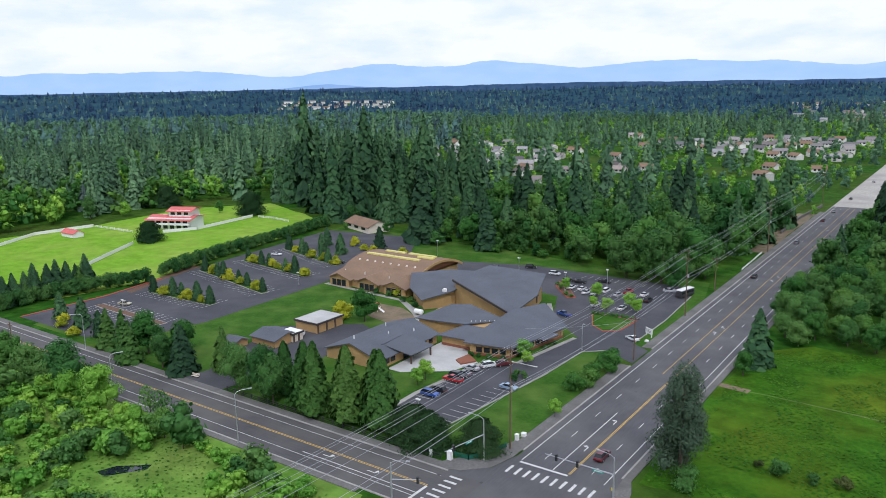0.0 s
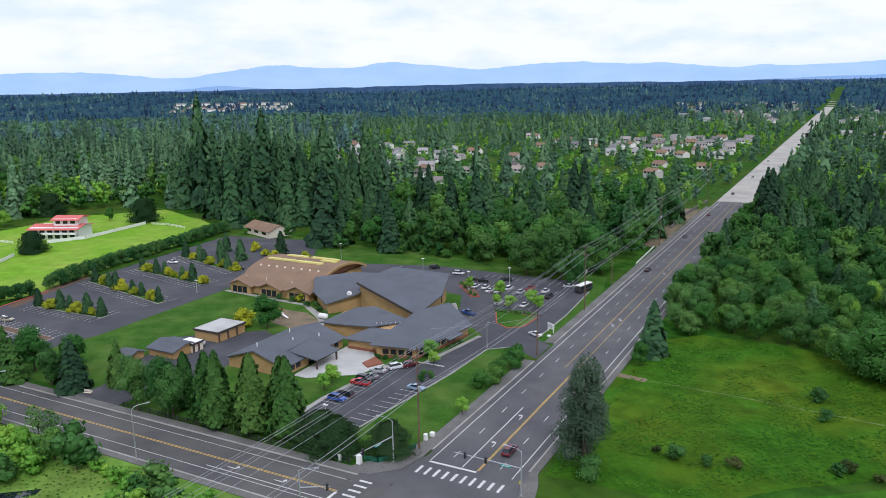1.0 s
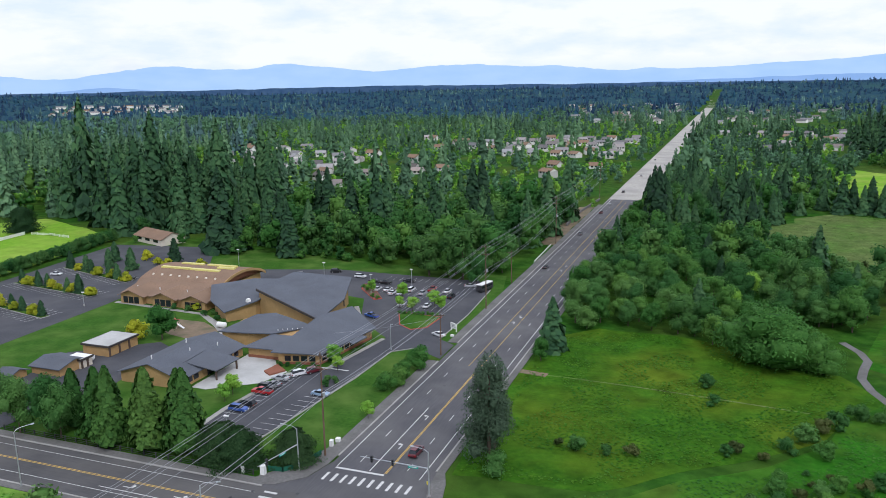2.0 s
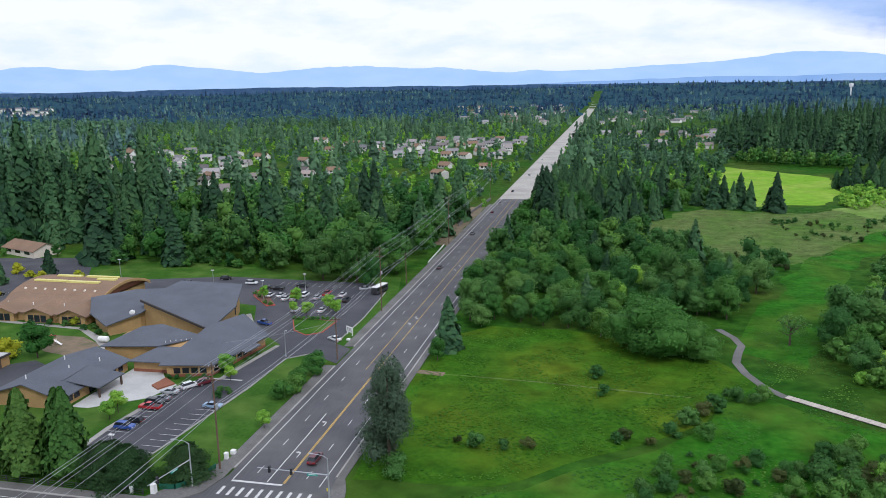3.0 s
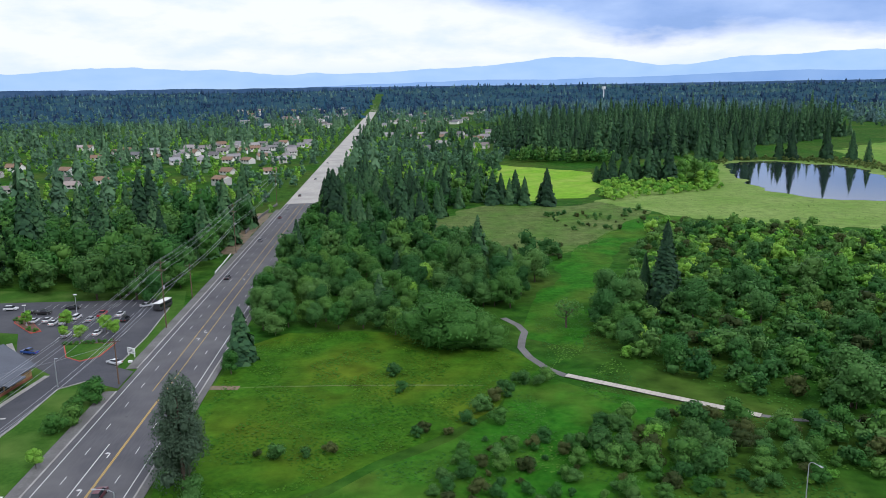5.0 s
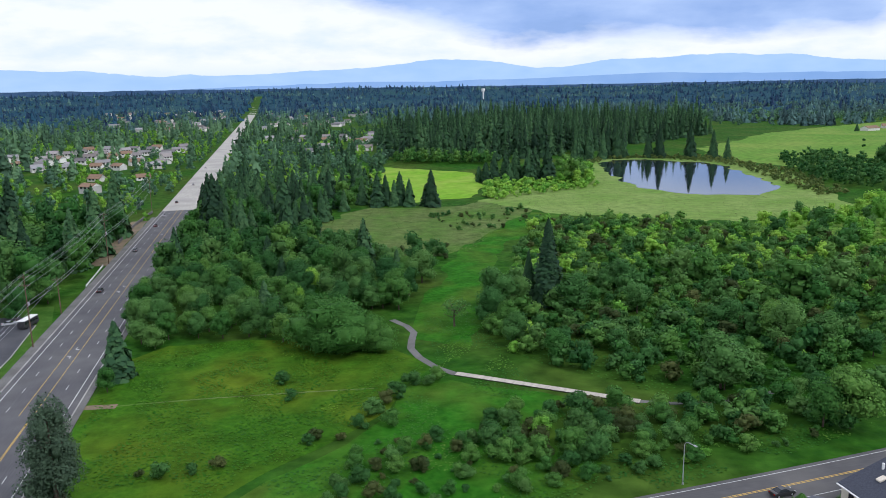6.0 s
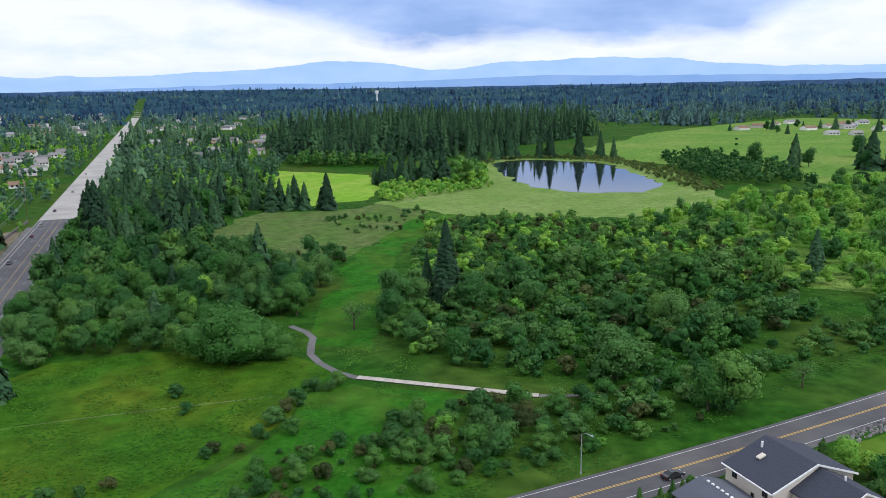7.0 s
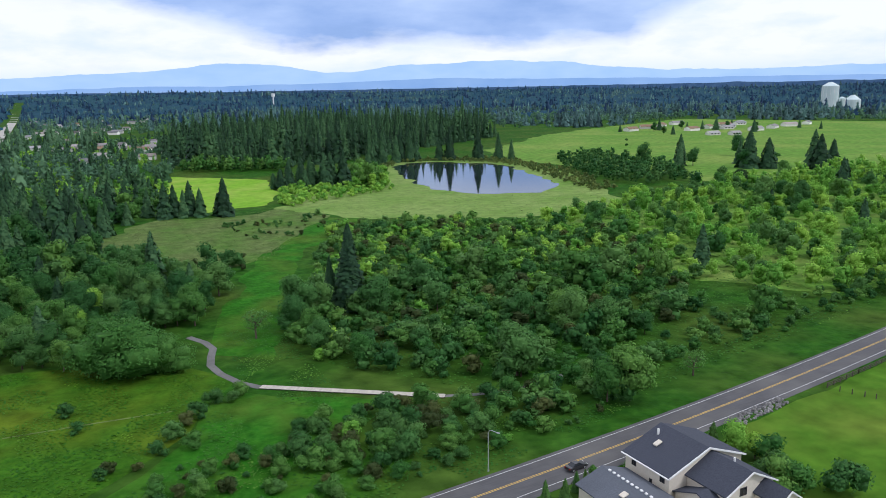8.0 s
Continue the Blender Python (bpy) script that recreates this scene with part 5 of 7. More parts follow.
# species at unit size: firs 20 m, broad trees 12 m, shrubs 3 m
for i in range(4):
    species("fir", fir(rng, 20, 5.0, 26, 16, twigs=1), L_CONIFER, trunk_mesh(18, 0.35), "tall dark green fir in the woods", "conifer", "firs")
for i in range(2):
    species("near_fir", fir(rng, 16, 4.8, 26, 13, 0.03, twigs=2), L_CONIFER, trunk_mesh(14, 0.3), "dense dark green spruce beside the road", "conifer", "firs")
    species("gaunt_fir", fir(rng, 30, 5.2, 120, 14, 0.05, 0.4, 0.3, twigs=3), L_CONIFER, trunk_mesh(29, 0.5), "tall gaunt dark fir above the thicket", "conifer", "firs")
    species("blue", fir(rng, 15, 4.4, 22, 11), L_BLUE, trunk_mesh(12, 0.3), "blue-grey spruce behind the paddock", "conifer", "firs")
    species("light_fir", fir(rng, 14, 3.8, 22, 11, 0.03), L_CONIFER_LIGHT, trunk_mesh(12, 0.25), "fresh green cedar beside the pavement", "conifer", "firs")
    species("cedar", spire(rng, 17, 3.7, 4200, 0.42, 0.05, 0.7), L_CONIFER_LIGHT, trunk_mesh(14, 0.35), "tall pointed green cedar in a row", "conifer", "cedars along the car park")
    species("cypress", spire(rng, 8, 2.0, 700, 0.42, 0.02, 0.6), L_CONIFER, trunk_mesh(5, 0.2), "small pointed dark cypress", "conifer", "cypresses")
    species("round_fir", spire(rng, 8, 5.2, 9000, 0.17, 0.0, 0.36), L_PURPLE, trunk_mesh(5, 0.3), "broad rounded dark evergreen", "conifer", "evergreens")
for i in range(4):
    species("broad", lobed(rng, 12, 5.0, 1400, 0.42, 0.12), L_DECID, trunk_mesh(7, 0.28, 4, 2.2, i), "leafy mid-green broadleaf tree", "tree", "broadleaf trees")
    species("dark_broad", lobed(rng, 14, 5.4, 1400, 0.44, 0.1), L_DECID_DARK, trunk_mesh(8, 0.3, 4, 2.2, i), "dark green broadleaf woodland tree", "tree", "broadleaf trees")
for i in range(3):
    species("willow", lobed(rng, 10, 4.6, 1400, 0.38, 0.08, spike=0.3), L_WILLOW, trunk_mesh(5, 0.25, 4, 2, i), "grey-green willow on wet ground", "tree", "willows")
    species("bright", lobed(rng, 10, 4.4, 1400, 0.38, 0.1), L_BRIGHT, trunk_mesh(5, 0.25, 4, 2, i), "fresh light green broadleaf tree", "tree", "broadleaf trees")
    species("shrub", lobed(rng, 3.6, 2.6, 560, 0.27, 0.0, 7), L_DECID, None, "rounded green shrub in grass", "shrub", "shrubs")
    species("dark_shrub", lobed(rng, 3.4, 2.5, 560, 0.27, 0.0, 7), L_DECID_DARK, None, "dark green shrub on rough ground", "shrub", "shrubs")
    species("willow_shrub", lobed(rng, 4, 2.8, 560, 0.28, 0.0, 7), L_WILLOW, None, "grey-green willow shrub in wet grass", "shrub", "shrubs")
    species("rust_shrub", lobed(rng, 3, 2.2, 500, 0.25, 0.0, 7), L_RUST, None, "reddish brown shrub in rough grass", "shrub", "shrubs")
    species("bright_shrub", lobed(rng, 3, 2.2, 500, 0.25, 0.0, 7), L_BRIGHT, None, "light green shrub in rough grass", "shrub", "shrubs")
species("poplar", join([(v + np.array([dx, dy, dz]), f, q) for (v, f, q), dx, dy, dz in ((lobed(rng, 21, 3.9, 5200, 0.27, 0.05, 18, 0.3, inner=0.5), 0, 0, 0), (lobed(rng, 12, 4.6, 3600, 0.27, 0.0, 14, inner=0.5), -0.8, -0.6, 0))]),
        L_POPLAR, trunk_mesh(17, 0.4, 5, 2), "tall grey-green poplar beside the avenue", "tree", "poplars")
species("big_round", lobed(rng, 13, 9.5, 6500, 0.42, 0.0, 22), L_DECID, trunk_mesh(7, 0.4, 5, 4), "large spreading dense green tree", "tree", "broadleaf trees")
species("street", lobed(rng, 6, 2.3, 700, 0.32, 0.28, 8), L_BRIGHT, trunk_mesh(3.5, 0.12, 4, 1), "small round light green tree", "tree", "car park trees")
species("golden", lobed(rng, 3.2, 2.2, 420, 0.34, 0.0, 7), L_YELLOW, None, "golden yellow flowering shrub", "shrub", "golden shrubs")
species("thin", lobed(rng, 9, 2.6, 420, 0.36, 0.2, 8, inner=0.25), L_WILLOW, trunk_mesh(8, 0.15, 5, 1.4), "slender thinly leaved young tree", "tree", "broadleaf trees")
species("bare", lobed(rng, 7, 4.2, 420, 0.36, 0.3, 9, inner=0.2), L_WILLOW, trunk_mesh(5.5, 0.3, 9, 3.0, 5), "spreading old tree with thin leaves and bare limbs", "tree", "broadleaf trees")
species("blossom", lobed(rng, 3, 1.6, 200, 0.3, 0.0, 5), L_BLOSSOM, None, "white flowering branch on a shrub", "shrub", "shrubs")


def scatter(poly, spacing, jitter=0.45, seed=1):
    rg = np.random.default_rng(seed)
    p = np.array(poly, float)
    x0, y0 = p.min(0)
    x1, y1 = p.max(0)
    gx, gy = np.meshgrid(np.arange(x0, x1 + spacing, spacing), np.arange(y0, y1 + spacing, spacing * 0.87))
    gx[1::2] += spacing / 2
    P = np.stack([gx.ravel(), gy.ravel()], 1) + rg.uniform(-jitter, jitter, (gx.size, 2)) * spacing
    P = P[inside(P, poly)]
    return P[rg.permutation(len(P))]


def wood(poly, spacing, mix, seed, smin=0.75, smax=1.2, avoid=(), tall=1.0):
    """Single trees over a polygon; mix: species and their shares."""
    keys, w = list(mix), np.array(list(mix.values()), float)
    for x, y in scatter(poly, spacing, 0.45, seed):
        if any(inside(np.array([[x, y]]), q)[0] for q in avoid):
            continue
        s = rng.uniform(smin, smax) * (1.35 if rng.random() < 0.12 else 1.0)
        key = keys[rng.choice(len(keys), p=w / w.sum())]
        if key == "fir":
            PENDING.append((key, float(x), float(y), s * (0.6 + 0.4 * tall), tall / (0.6 + 0.4 * tall)))
        else:
            PENDING.append((key, float(x), float(y), s, 1.0))




def settle(limits):
    """The trees nearest to the crossing stay single things; those past the limits join by species."""
    rest = {}
    PENDING.sort(key=lambda q: math.hypot(q[1] + 10, q[2] - 130))
    for key, x, y, s, tz in PENDING:
        cat = CATALOGUE[key][0][3]
        if limits[cat] > 0:
            limits[cat] -= 1
            plant(key, x, y, s, s * tz * rng.uniform(0.85, 1.15))
        else:
            rest.setdefault(key, []).append((x, y, s, tz))
    for key, rows in rest.items():
        protos, mat, lab = [thin(q[5], 5 if q[3] in ("tree", "shrub") else 2, 1.7 if q[3] in ("tree", "shrub") else 1.3) for q in CATALOGUE[key]], CATALOGUE[key][0][6], CATALOGUE[key][0][2]
        forest(key + "_wood", lab + " repeated through the woods", [(x, y) for x, y, s, tz in rows], protos, mat, .7, 1.1, sizes=[s for x, y, s, tz in rows], lift=[tz for x, y, s, tz in rows])


def forest(name, label, P, protos, mat, smin, smax, category="forest", sizes=None, lift=None):
    """Trees past counting: one mesh."""
    Vs, Fs, Ts, Qs, k = [], [], [], [], 0
    for i, (x, y) in enumerate(P):
        V, F, Q = protos[rng.integers(len(protos))]
        a, s, sz = rng.uniform(0, 6.28), rng.uniform(smin, smax) if sizes is None else sizes[i], rng.uniform(0.8, 1.25) * (1.0 if lift is None else lift[i])
        c, sn = math.cos(a), math.sin(a)
        W = np.stack([(V[:, 0] * c - V[:, 1] * sn) * s + x, (V[:, 0] * sn + V[:, 1] * c) * s + y, V[:, 2] * s * sz], 1)
        W[:, 2] += float(hill(x, y))
        Vs.append(W)
        Qs.append(np.stack([Q[:, 0] * c - Q[:, 1] * sn, Q[:, 0] * sn + Q[:, 1] * c, Q[:, 2]], 1))
        Fs.append(F + k)
        Ts.append(np.full(len(V), rng.random()))
        k += len(V)
    ob = fast(name, np.concatenate(Vs), np.concatenate(Fs), mat, tint=np.concatenate(Ts), smooth=True, normals=np.concatenate(Qs))
    return tagged(ob, label, category, "", "stuff")


PENDING = []
# -- trees of the church grounds, placed one by one --
for x, y, s in ((-145, 115, 1.0), (-140, 118, 1.1), (-134, 116, 1.0)):
    plant("willow", x, y, s * .85, s * 1.25, "ragged olive green tree at the car park edge")
for x, y, s in ((-126, 119, .95), (-121, 117, 1.0), (-116, 122, .92), (-112, 118.5, 1.05), (-106.5, 122, 1.0), (-103, 119.5, 1.08), (-136, 122, .8), (-128, 124, .85)):
    plant("cedar", x, y, s)
for x, y, s in ((-89.5, 118.5, .95), (-94.5, 119.5, .95), (-79.3, 123.0, .85)):
    plant("round_fir", x, y, s)
plant("poplar", -41.5, 135, 1.2, 1.18)
plant("poplar", -42, 140, 1.1, .9)
plant("willow_shrub", -38, 131, 1.2)
plant("near_fir", -44, 205, 1.0)
plant("broad", -45, 195, .55)
for x, y, s in ((-73.8, 146, .3),):
    plant("street", x, y, .75)
for x, y, s in ((-76.5, 162, 1.25), (-74.5, 167.5, 1.3), (-76, 173, 1.2), (-74.6, 180, 1.45), (-76.5, 184, 1.2)):
    plant("shrub", x, y, s)
for x, y, s in ((-98.5, 175.5, 1.0), (-95, 171, .75), (-112, 148, .95), (-111.5, 144, .8)):
    plant("street", x, y, s)
for x, y in ((-93, 160), (-91.5, 163), (-94, 163.5)):
    plant("dark_shrub", x, y, .55)
plant("broad", -159, 178, .95, label="round green tree beside the play area")
plant("golden", -168, 177, 1.7)
plant("golden", -169, 208, .9)
for x, y, s in ((-196, 116, 1.0), (-189, 113.5, .9), (-206, 117, .9)):
    plant("light_fir", x, y, s)
for x, y, s, k in ((-192, 121, 1.05, "broad"), (-181, 125, .9, "broad"), (-170, 117, .85, "near_fir"), (-174, 119, .8, "near_fir"), (-162, 124, .9, "light_fir"), (-178, 116, .75, "dark_broad"), (-152, 120, .8, "dark_broad")):
    plant(k, x, y, s)
for x, y, s in ((-232, 124, 1.0), (-247, 125, .9), (-219, 122, .8)):
    plant("cypress", x, y, s * 1.25)
for x, y in ((-239, 121), (-226, 118), (-243, 124), (-221, 125)):
    plant("golden", x, y, 1.0)
for cx0, cy0, cx1, cy1, n in ((-254, 163.6, -218, 164.4, 7), (-266, 196.6, -214, 185, 9), (-266, 219, -219, 211.8, 8), (-268, 246, -222, 233, 8)):
    for i in range(n):
        f = (i + 0.5) / n
        x, y = cx0 + (cx1 - cx0) * f, cy0 + (cy1 - cy0) * f
        plant("cypress" if i % 3 != 1 else "golden", x + rng.uniform(-.8, .8), y + rng.uniform(-.8, .8), rng.uniform(.65, .95) * (1.0 if i % 3 != 1 else 1.3))
        if i % 2:
            plant("golden", x + 2.4, y - 0.6, rng.uniform(.9, 1.35))
for x, y, s in ((-215, 250, 1.4), (-224, 258, 1.3), (-232, 262, 1.0), (-210, 262, 1.2), (-244, 268, 1.2), (-250, 275, .9)):
    plant("golden", x, y, s)
for x, y, s in ((-236, 250, 1.2), (-228, 268, 1.3), (-256, 262, 1.1), (-250, 252, 1.0)):
    plant("cypress", x, y, s)
plant("near_fir", -228, 300, .95)
for x, y in ((-121, 246.5), (-107, 243), (-92, 236), (-88, 232), (-103, 231), (-97, 228)):
    plant("street", x, y, rng.uniform(.7, 1.0))
for x, y in ((-124, 248), (-118, 241), (-127, 252), (-115, 239)):
    plant("shrub", x, y, .4)
for x in np.arange(-100, -87, 1.6):
    plant("shrub", float(x), 224.5 + (x + 100) * .1, .35)
for x, y in ((-97.5, 186), (-96.8, 191), (-99.2, 180), (-100.4, 176.6), (-112, 169.6), (-107, 170.6), (-103, 171.8), (-110, 170)):
    plant("dark_shrub", x, y, .38)
for x, y in ((-163, 203), (-160, 204.5), (-172, 206), (-178, 206.5), (-150, 196.5), (-155, 200)):
    plant("dark_shrub", x, y, .6)
# clipped hedge between the car park and the paddock
H1 = [(-276, 118), (-277, 136), (-271, 160), (-266, 173)]
H2 = [(-271, 182), (-276, 200), (-281, 219), (-287, 260), (-295, 304)]
for pts, sp in ((H1, 3.2), (H2, 3.0)):
    for (x0, y0), (x1, y1) in zip(pts, pts[1:]):
        n = int(math.hypot(x1 - x0, y1 - y0) / sp)
        for i in range(n):
            plant("dark_shrub", x0 + (x1 - x0) * i / n, y0 + (y1 - y0) * i / n, rng.uniform(1.3, 1.6), 1.75, "dense dark green hedge shrub", "hedge_shrub")
for i in range(24):
    plant("light_fir" if i % 5 == 0 else "near_fir", -279 - (i % 2) * 5 - rng.uniform(0, 2), 110 + i * 2.0, rng.uniform(.55, .85))
for x, y, q, k in ((-262, 314, .8, "near_fir"), (-284, 312, .8, "dark_broad"), (-250, 300, .5, "broad"), (-276, 297, .35, "broad")):
    plant(k, x, y, q)
for x, y, s, k in ((-341, 222, 1.15, "round_fir"), (-362, 306, 1.5, "round_fir"), (-438, 300, 1.5, "round_fir"), (-372, 272, .5, "broad"), (-384, 300, .6, "broad")):
    plant(k, x, y, s, s * 1.15)
for x, y, s, k in ((-470, 262, 1.2, "blue"), (-455, 235, 1.0, "bright"), (-440, 225, 1.0, "bright"), (-435, 245, 1.0, "dark_broad"), (-425, 262, .9, "bright"), (-480, 240, 1.0, "fir"), (-465, 215, .9, "broad")):
    plant(k, x, y, s)
# meadow bushes
for x, y, s, k in ((-2, 189.5, 1.0, "dark_shrub"), (0, 178, .7, "willow_shrub"), (22.7, 170, 1.1, "rust_shrub"), (25, 173, 1.2, "dark_shrub"), (19, 164, 1.1, "willow_shrub"), (30.4, 179, 1.1, "dark_shrub"), (37, 181, 1.0, "shrub"), (35, 178.5, .9, "dark_shrub"),
                   (5, 155, .8, "rust_shrub"), (2.9, 153, .7, "dark_shrub"), (-15, 147, .8, "rust_shrub"), (-26, 144.6, .9, "willow_shrub"), (-20, 146, .6, "dark_shrub"), (10, 153, .6, "rust_shrub"), (15, 158, .8, "willow_shrub"), (22, 158, 1.0, "shrub"), (-30, 147, .5, "rust_shrub")):
    plant(k, x, y, s)
plant("big_round", 13, 212, 1.3, 1.15)
plant("big_round", 23, 209, .8, .75)
plant("broad", -1, 223, .75)
plant("dark_shrub", 25, 213, 1.6)
plant("blossom", 23, 207, .8).matrix_basis @= Matrix.Translation((0, 0, 6.5))
plant("broad", 38, 247, .95)
plant("broad", 33, 250, .8)
plant("bare", 52, 224, 1.25)
plant("gaunt_fir", 89, 240, 1.3, 1.0)
plant("gaunt_fir", 84, 246, .6)
for x, y, q, k in ((90, 149.5, 1.1, "dark_shrub"), (95, 148, 1.3, "shrub"), (101, 146.5, 1.2, "rust_shrub"), (107, 146, 1.4, "dark_shrub"), (113, 147, 1.3, "shrub"), (119, 148, 1.2, "willow_shrub"), (125, 149.5, 1.4, "dark_shrub"), (131, 151, 1.3, "shrub")):
    plant(k, x, y, q)
plant("broad", 118, 131, 1.25, 1.2)
plant("broad", 113, 133, .9)
plant("bare", 143, 135, .9, label="dead grey tree beside the street")

for i in range(26):
    PENDING.append((("dark_shrub", "shrub", "dark_broad")[i % 3], rng.uniform(-190, -138), 292 + rng.uniform(-3, 9), rng.uniform(.5, 1.0) if i % 3 < 2 else .5, 1.0))
# -- woods of single trees --
wood([(-48, 212), (-34, 232), (-2, 229), (30, 246), (48, 262), (60, 300), (46, 323), (22, 365), (-48, 372)], 8.2, {"broad": 4, "dark_broad": 1.8, "willow": 3.5, "bright": .3, "fir": .15}, 3, .6, 1.0)
wood([(-48, 372), (22, 365), (16, 414), (34, 447), (-48, 470)], 9.5, {"dark_broad": 3, "fir": 1.6, "willow": 1.5, "broad": 2}, 4, .65, 1.0, tall=1.15)
wood([(-48, 445), (8, 445), (40, 462), (66, 480), (70, 540), (-46, 560)], 11.5, {"fir": 2.4, "dark_broad": 1.8, "broad": 1.6}, 5, .65, 1.05, tall=1.1)
wood([(-218, 286), (-183, 290), (-140, 290), (-134, 282), (-84, 266), (-79, 300), (-80, 430), (-180, 425), (-245, 390), (-255, 335)], 10.5, {"fir": .9, "dark_broad": 3.4, "broad": 2.6, "willow": 1.2}, 6, .8, 1.4,
     avoid=([(-262, 296), (-262, 332), (-236, 334), (-226, 300)], [(-184, 280), (-140, 280), (-140, 297), (-178, 301)]), tall=1.3)
wood([(-255, 335), (-245, 400), (-390, 440), (-420, 380), (-395, 352), (-330, 332), (-296, 312)], 14.0, {"fir": 5, "dark_broad": 1, "bright": .5}, 7, .9, 1.2, tall=1.85)
for x, y, q, k in ((156, 578, 1.5, "cypress"), (160, 572, 1.9, "cypress"), (172, 590, 1.1, "fir"), (180, 574, 1.7, "cypress"), (190, 590, 1.25, "fir"), (198, 580, 1.35, "fir"), (206, 588, 1.3, "fir"), (212, 575, 1.4, "fir"), (186, 604, 1.2, "fir")):
    plant(k, x, y, q)
wood([(210, 545), (230, 530), (262, 600), (250, 630), (222, 590)], 9, {"bright": 5, "broad": 1}, 8, .8, 1.1)
for x, y, q in ((68, 482, 1.0), (73, 478, .85), (77, 480, 1.1), (82, 474, .9), (62, 478, 1.1), (95, 468, 1.2), (92, 472, .7)):
    plant("fir", x, y, q)
for i in range(26):
    f = rng.uniform(0, 1)
    PENDING.append(("willow_shrub" if rng.random() < .7 else "rust_shrub", 14 + 60 * f + rng.uniform(-8, 8), 352 - 26 * f + rng.uniform(-16, 16), rng.uniform(.8, 1.6), 1.0))
for i in range(40):
    PENDING.append(("rust_shrub" if rng.random() < .5 else "willow_shrub", rng.uniform(85, 150), rng.uniform(380, 440), rng.uniform(.4, .9), 1.0))
# thicket of the marsh
THICK = [(64, 190), (58, 225), (84, 262), (96, 300), (138, 396), (188, 388), (231, 345), (309, 350), (371, 345), (300, 240), (215, 152), (164, 146), (123, 137), (100, 146), (86, 160)]
wood([(64, 188), (58, 225), (84, 262), (150, 262), (215, 205), (190, 178), (125, 156), (100, 155), (88, 166)], 6.2, {"dark_shrub": 2, "shrub": 3.5, "willow_shrub": 2.5, "rust_shrub": .6, "bright_shrub": .5, "broad": .3, "willow": .5}, 9, .7, 1.6)
wood([(40, 133), (60, 130), (118, 134), (106, 147), (84, 149), (70, 155), (50, 158), (38, 150)], 4.6, {"dark_shrub": 2, "shrub": 2, "willow_shrub": 2, "rust_shrub": 2, "bright_shrub": .12}, 12, .5, 1.45)
wood([(125, 140), (164, 150), (200, 152), (186, 170), (150, 158), (120, 148)], 7.0, {"shrub": 3, "dark_shrub": 2, "rust_shrub": 1, "willow_shrub": 1}, 13, .6, 1.3)
wood([(0, 121), (60, 122), (118, 129), (116, 134), (60, 131), (36, 150), (18, 150), (4, 136)], 4.8, {"dark_shrub": 2, "shrub": 2.5, "rust_shrub": 1.4, "willow_shrub": 1.6, "bright_shrub": .15}, 31, .3, 1.0)
wood([(84, 262), (96, 300), (138, 392), (190, 384), (231, 345), (260, 300), (215, 205), (150, 262)], 6.6, {"dark_shrub": 1, "shrub": 3, "rust_shrub": .9, "willow_shrub": 1.2, "bright_shrub": 3}, 14, .8, 1.7)
wood([(215, 205), (260, 300), (231, 345), (330, 372), (455, 395), (560, 330), (340, 160), (250, 150)], 11.2, {"broad": 2, "willow": 3, "bright": 9, "dark_broad": .3, "fir": .15}, 15, .55, 1.05)
wood([(140, 141), (200, 148), (330, 168), (340, 190), (250, 175), (190, 160), (150, 150)], 8.0, {"shrub": 3, "willow_shrub": 2, "dark_shrub": 2, "bright": .5, "broad": .5}, 33, .5, 1.1)
# scrub across the street, south-west
wood([(-240, 94), (-200, 94), (-120, 91), (-92, 90), (-80, 80), (-100, 58), (-150, 45), (-210, 45), (-240, 70)], 5.0, {"shrub": 1, "willow_shrub": 2.5, "bright_shrub": 7}, 16, .7, 1.6,
     avoid=([(-146, 68), (-125, 66), (-108, 78), (-120, 86), (-138, 84)],))
for x, y, s, k in ((-166, 90.5, 1.15, "bright"), (-176, 89, .9, "bright"), (-150, 93.5, 1.0, "thin"), (-181, 92.5, 1.45, "willow"), (-201, 92, 1.0, "willow"), (-212, 90, 1.0, "broad"), (-148, 95, .9, "thin"), (-182, 92, .8, "willow"), (-194, 92, .7, "willow"), (-150, 90, .55, "bright"), (-140, 90, .6, "broad"), (-132, 89, .5, "broad")):
    plant(k, x, y, s)
for x, y, s, k in ((117.5, 98.5, .75, "bright"), (114.5, 102, .5, "light_fir"), (120, 96, .55, "bright"), (121, 94, 1.5, "shrub"), (118, 90, 1.4, "dark_shrub"), (77.5, 102, .32, "light_fir"), (81.3, 103.6, .3, "light_fir"), (73.5, 102.5, .36, "light_fir"), (86.4, 104.8, .28, "broad"), (84, 104.4, .25, "light_fir"), (123.5, 78.5, 2.0, "dark_shrub"), (113, 86, 1.6, "shrub"), (116, 84, 1.5, "shrub"), (115, 90, 1.2, "dark_shrub"), (94.5, 104.5, .3, "bare"), (97, 79, .35, "bright")):
    plant(k, x, y, s)
for i in range(16):
    plant("fir" if i % 3 else "dark_broad", 850 + rng.uniform(-40, 260), 830 + rng.uniform(-30, 140), rng.uniform(.6, 1.1))
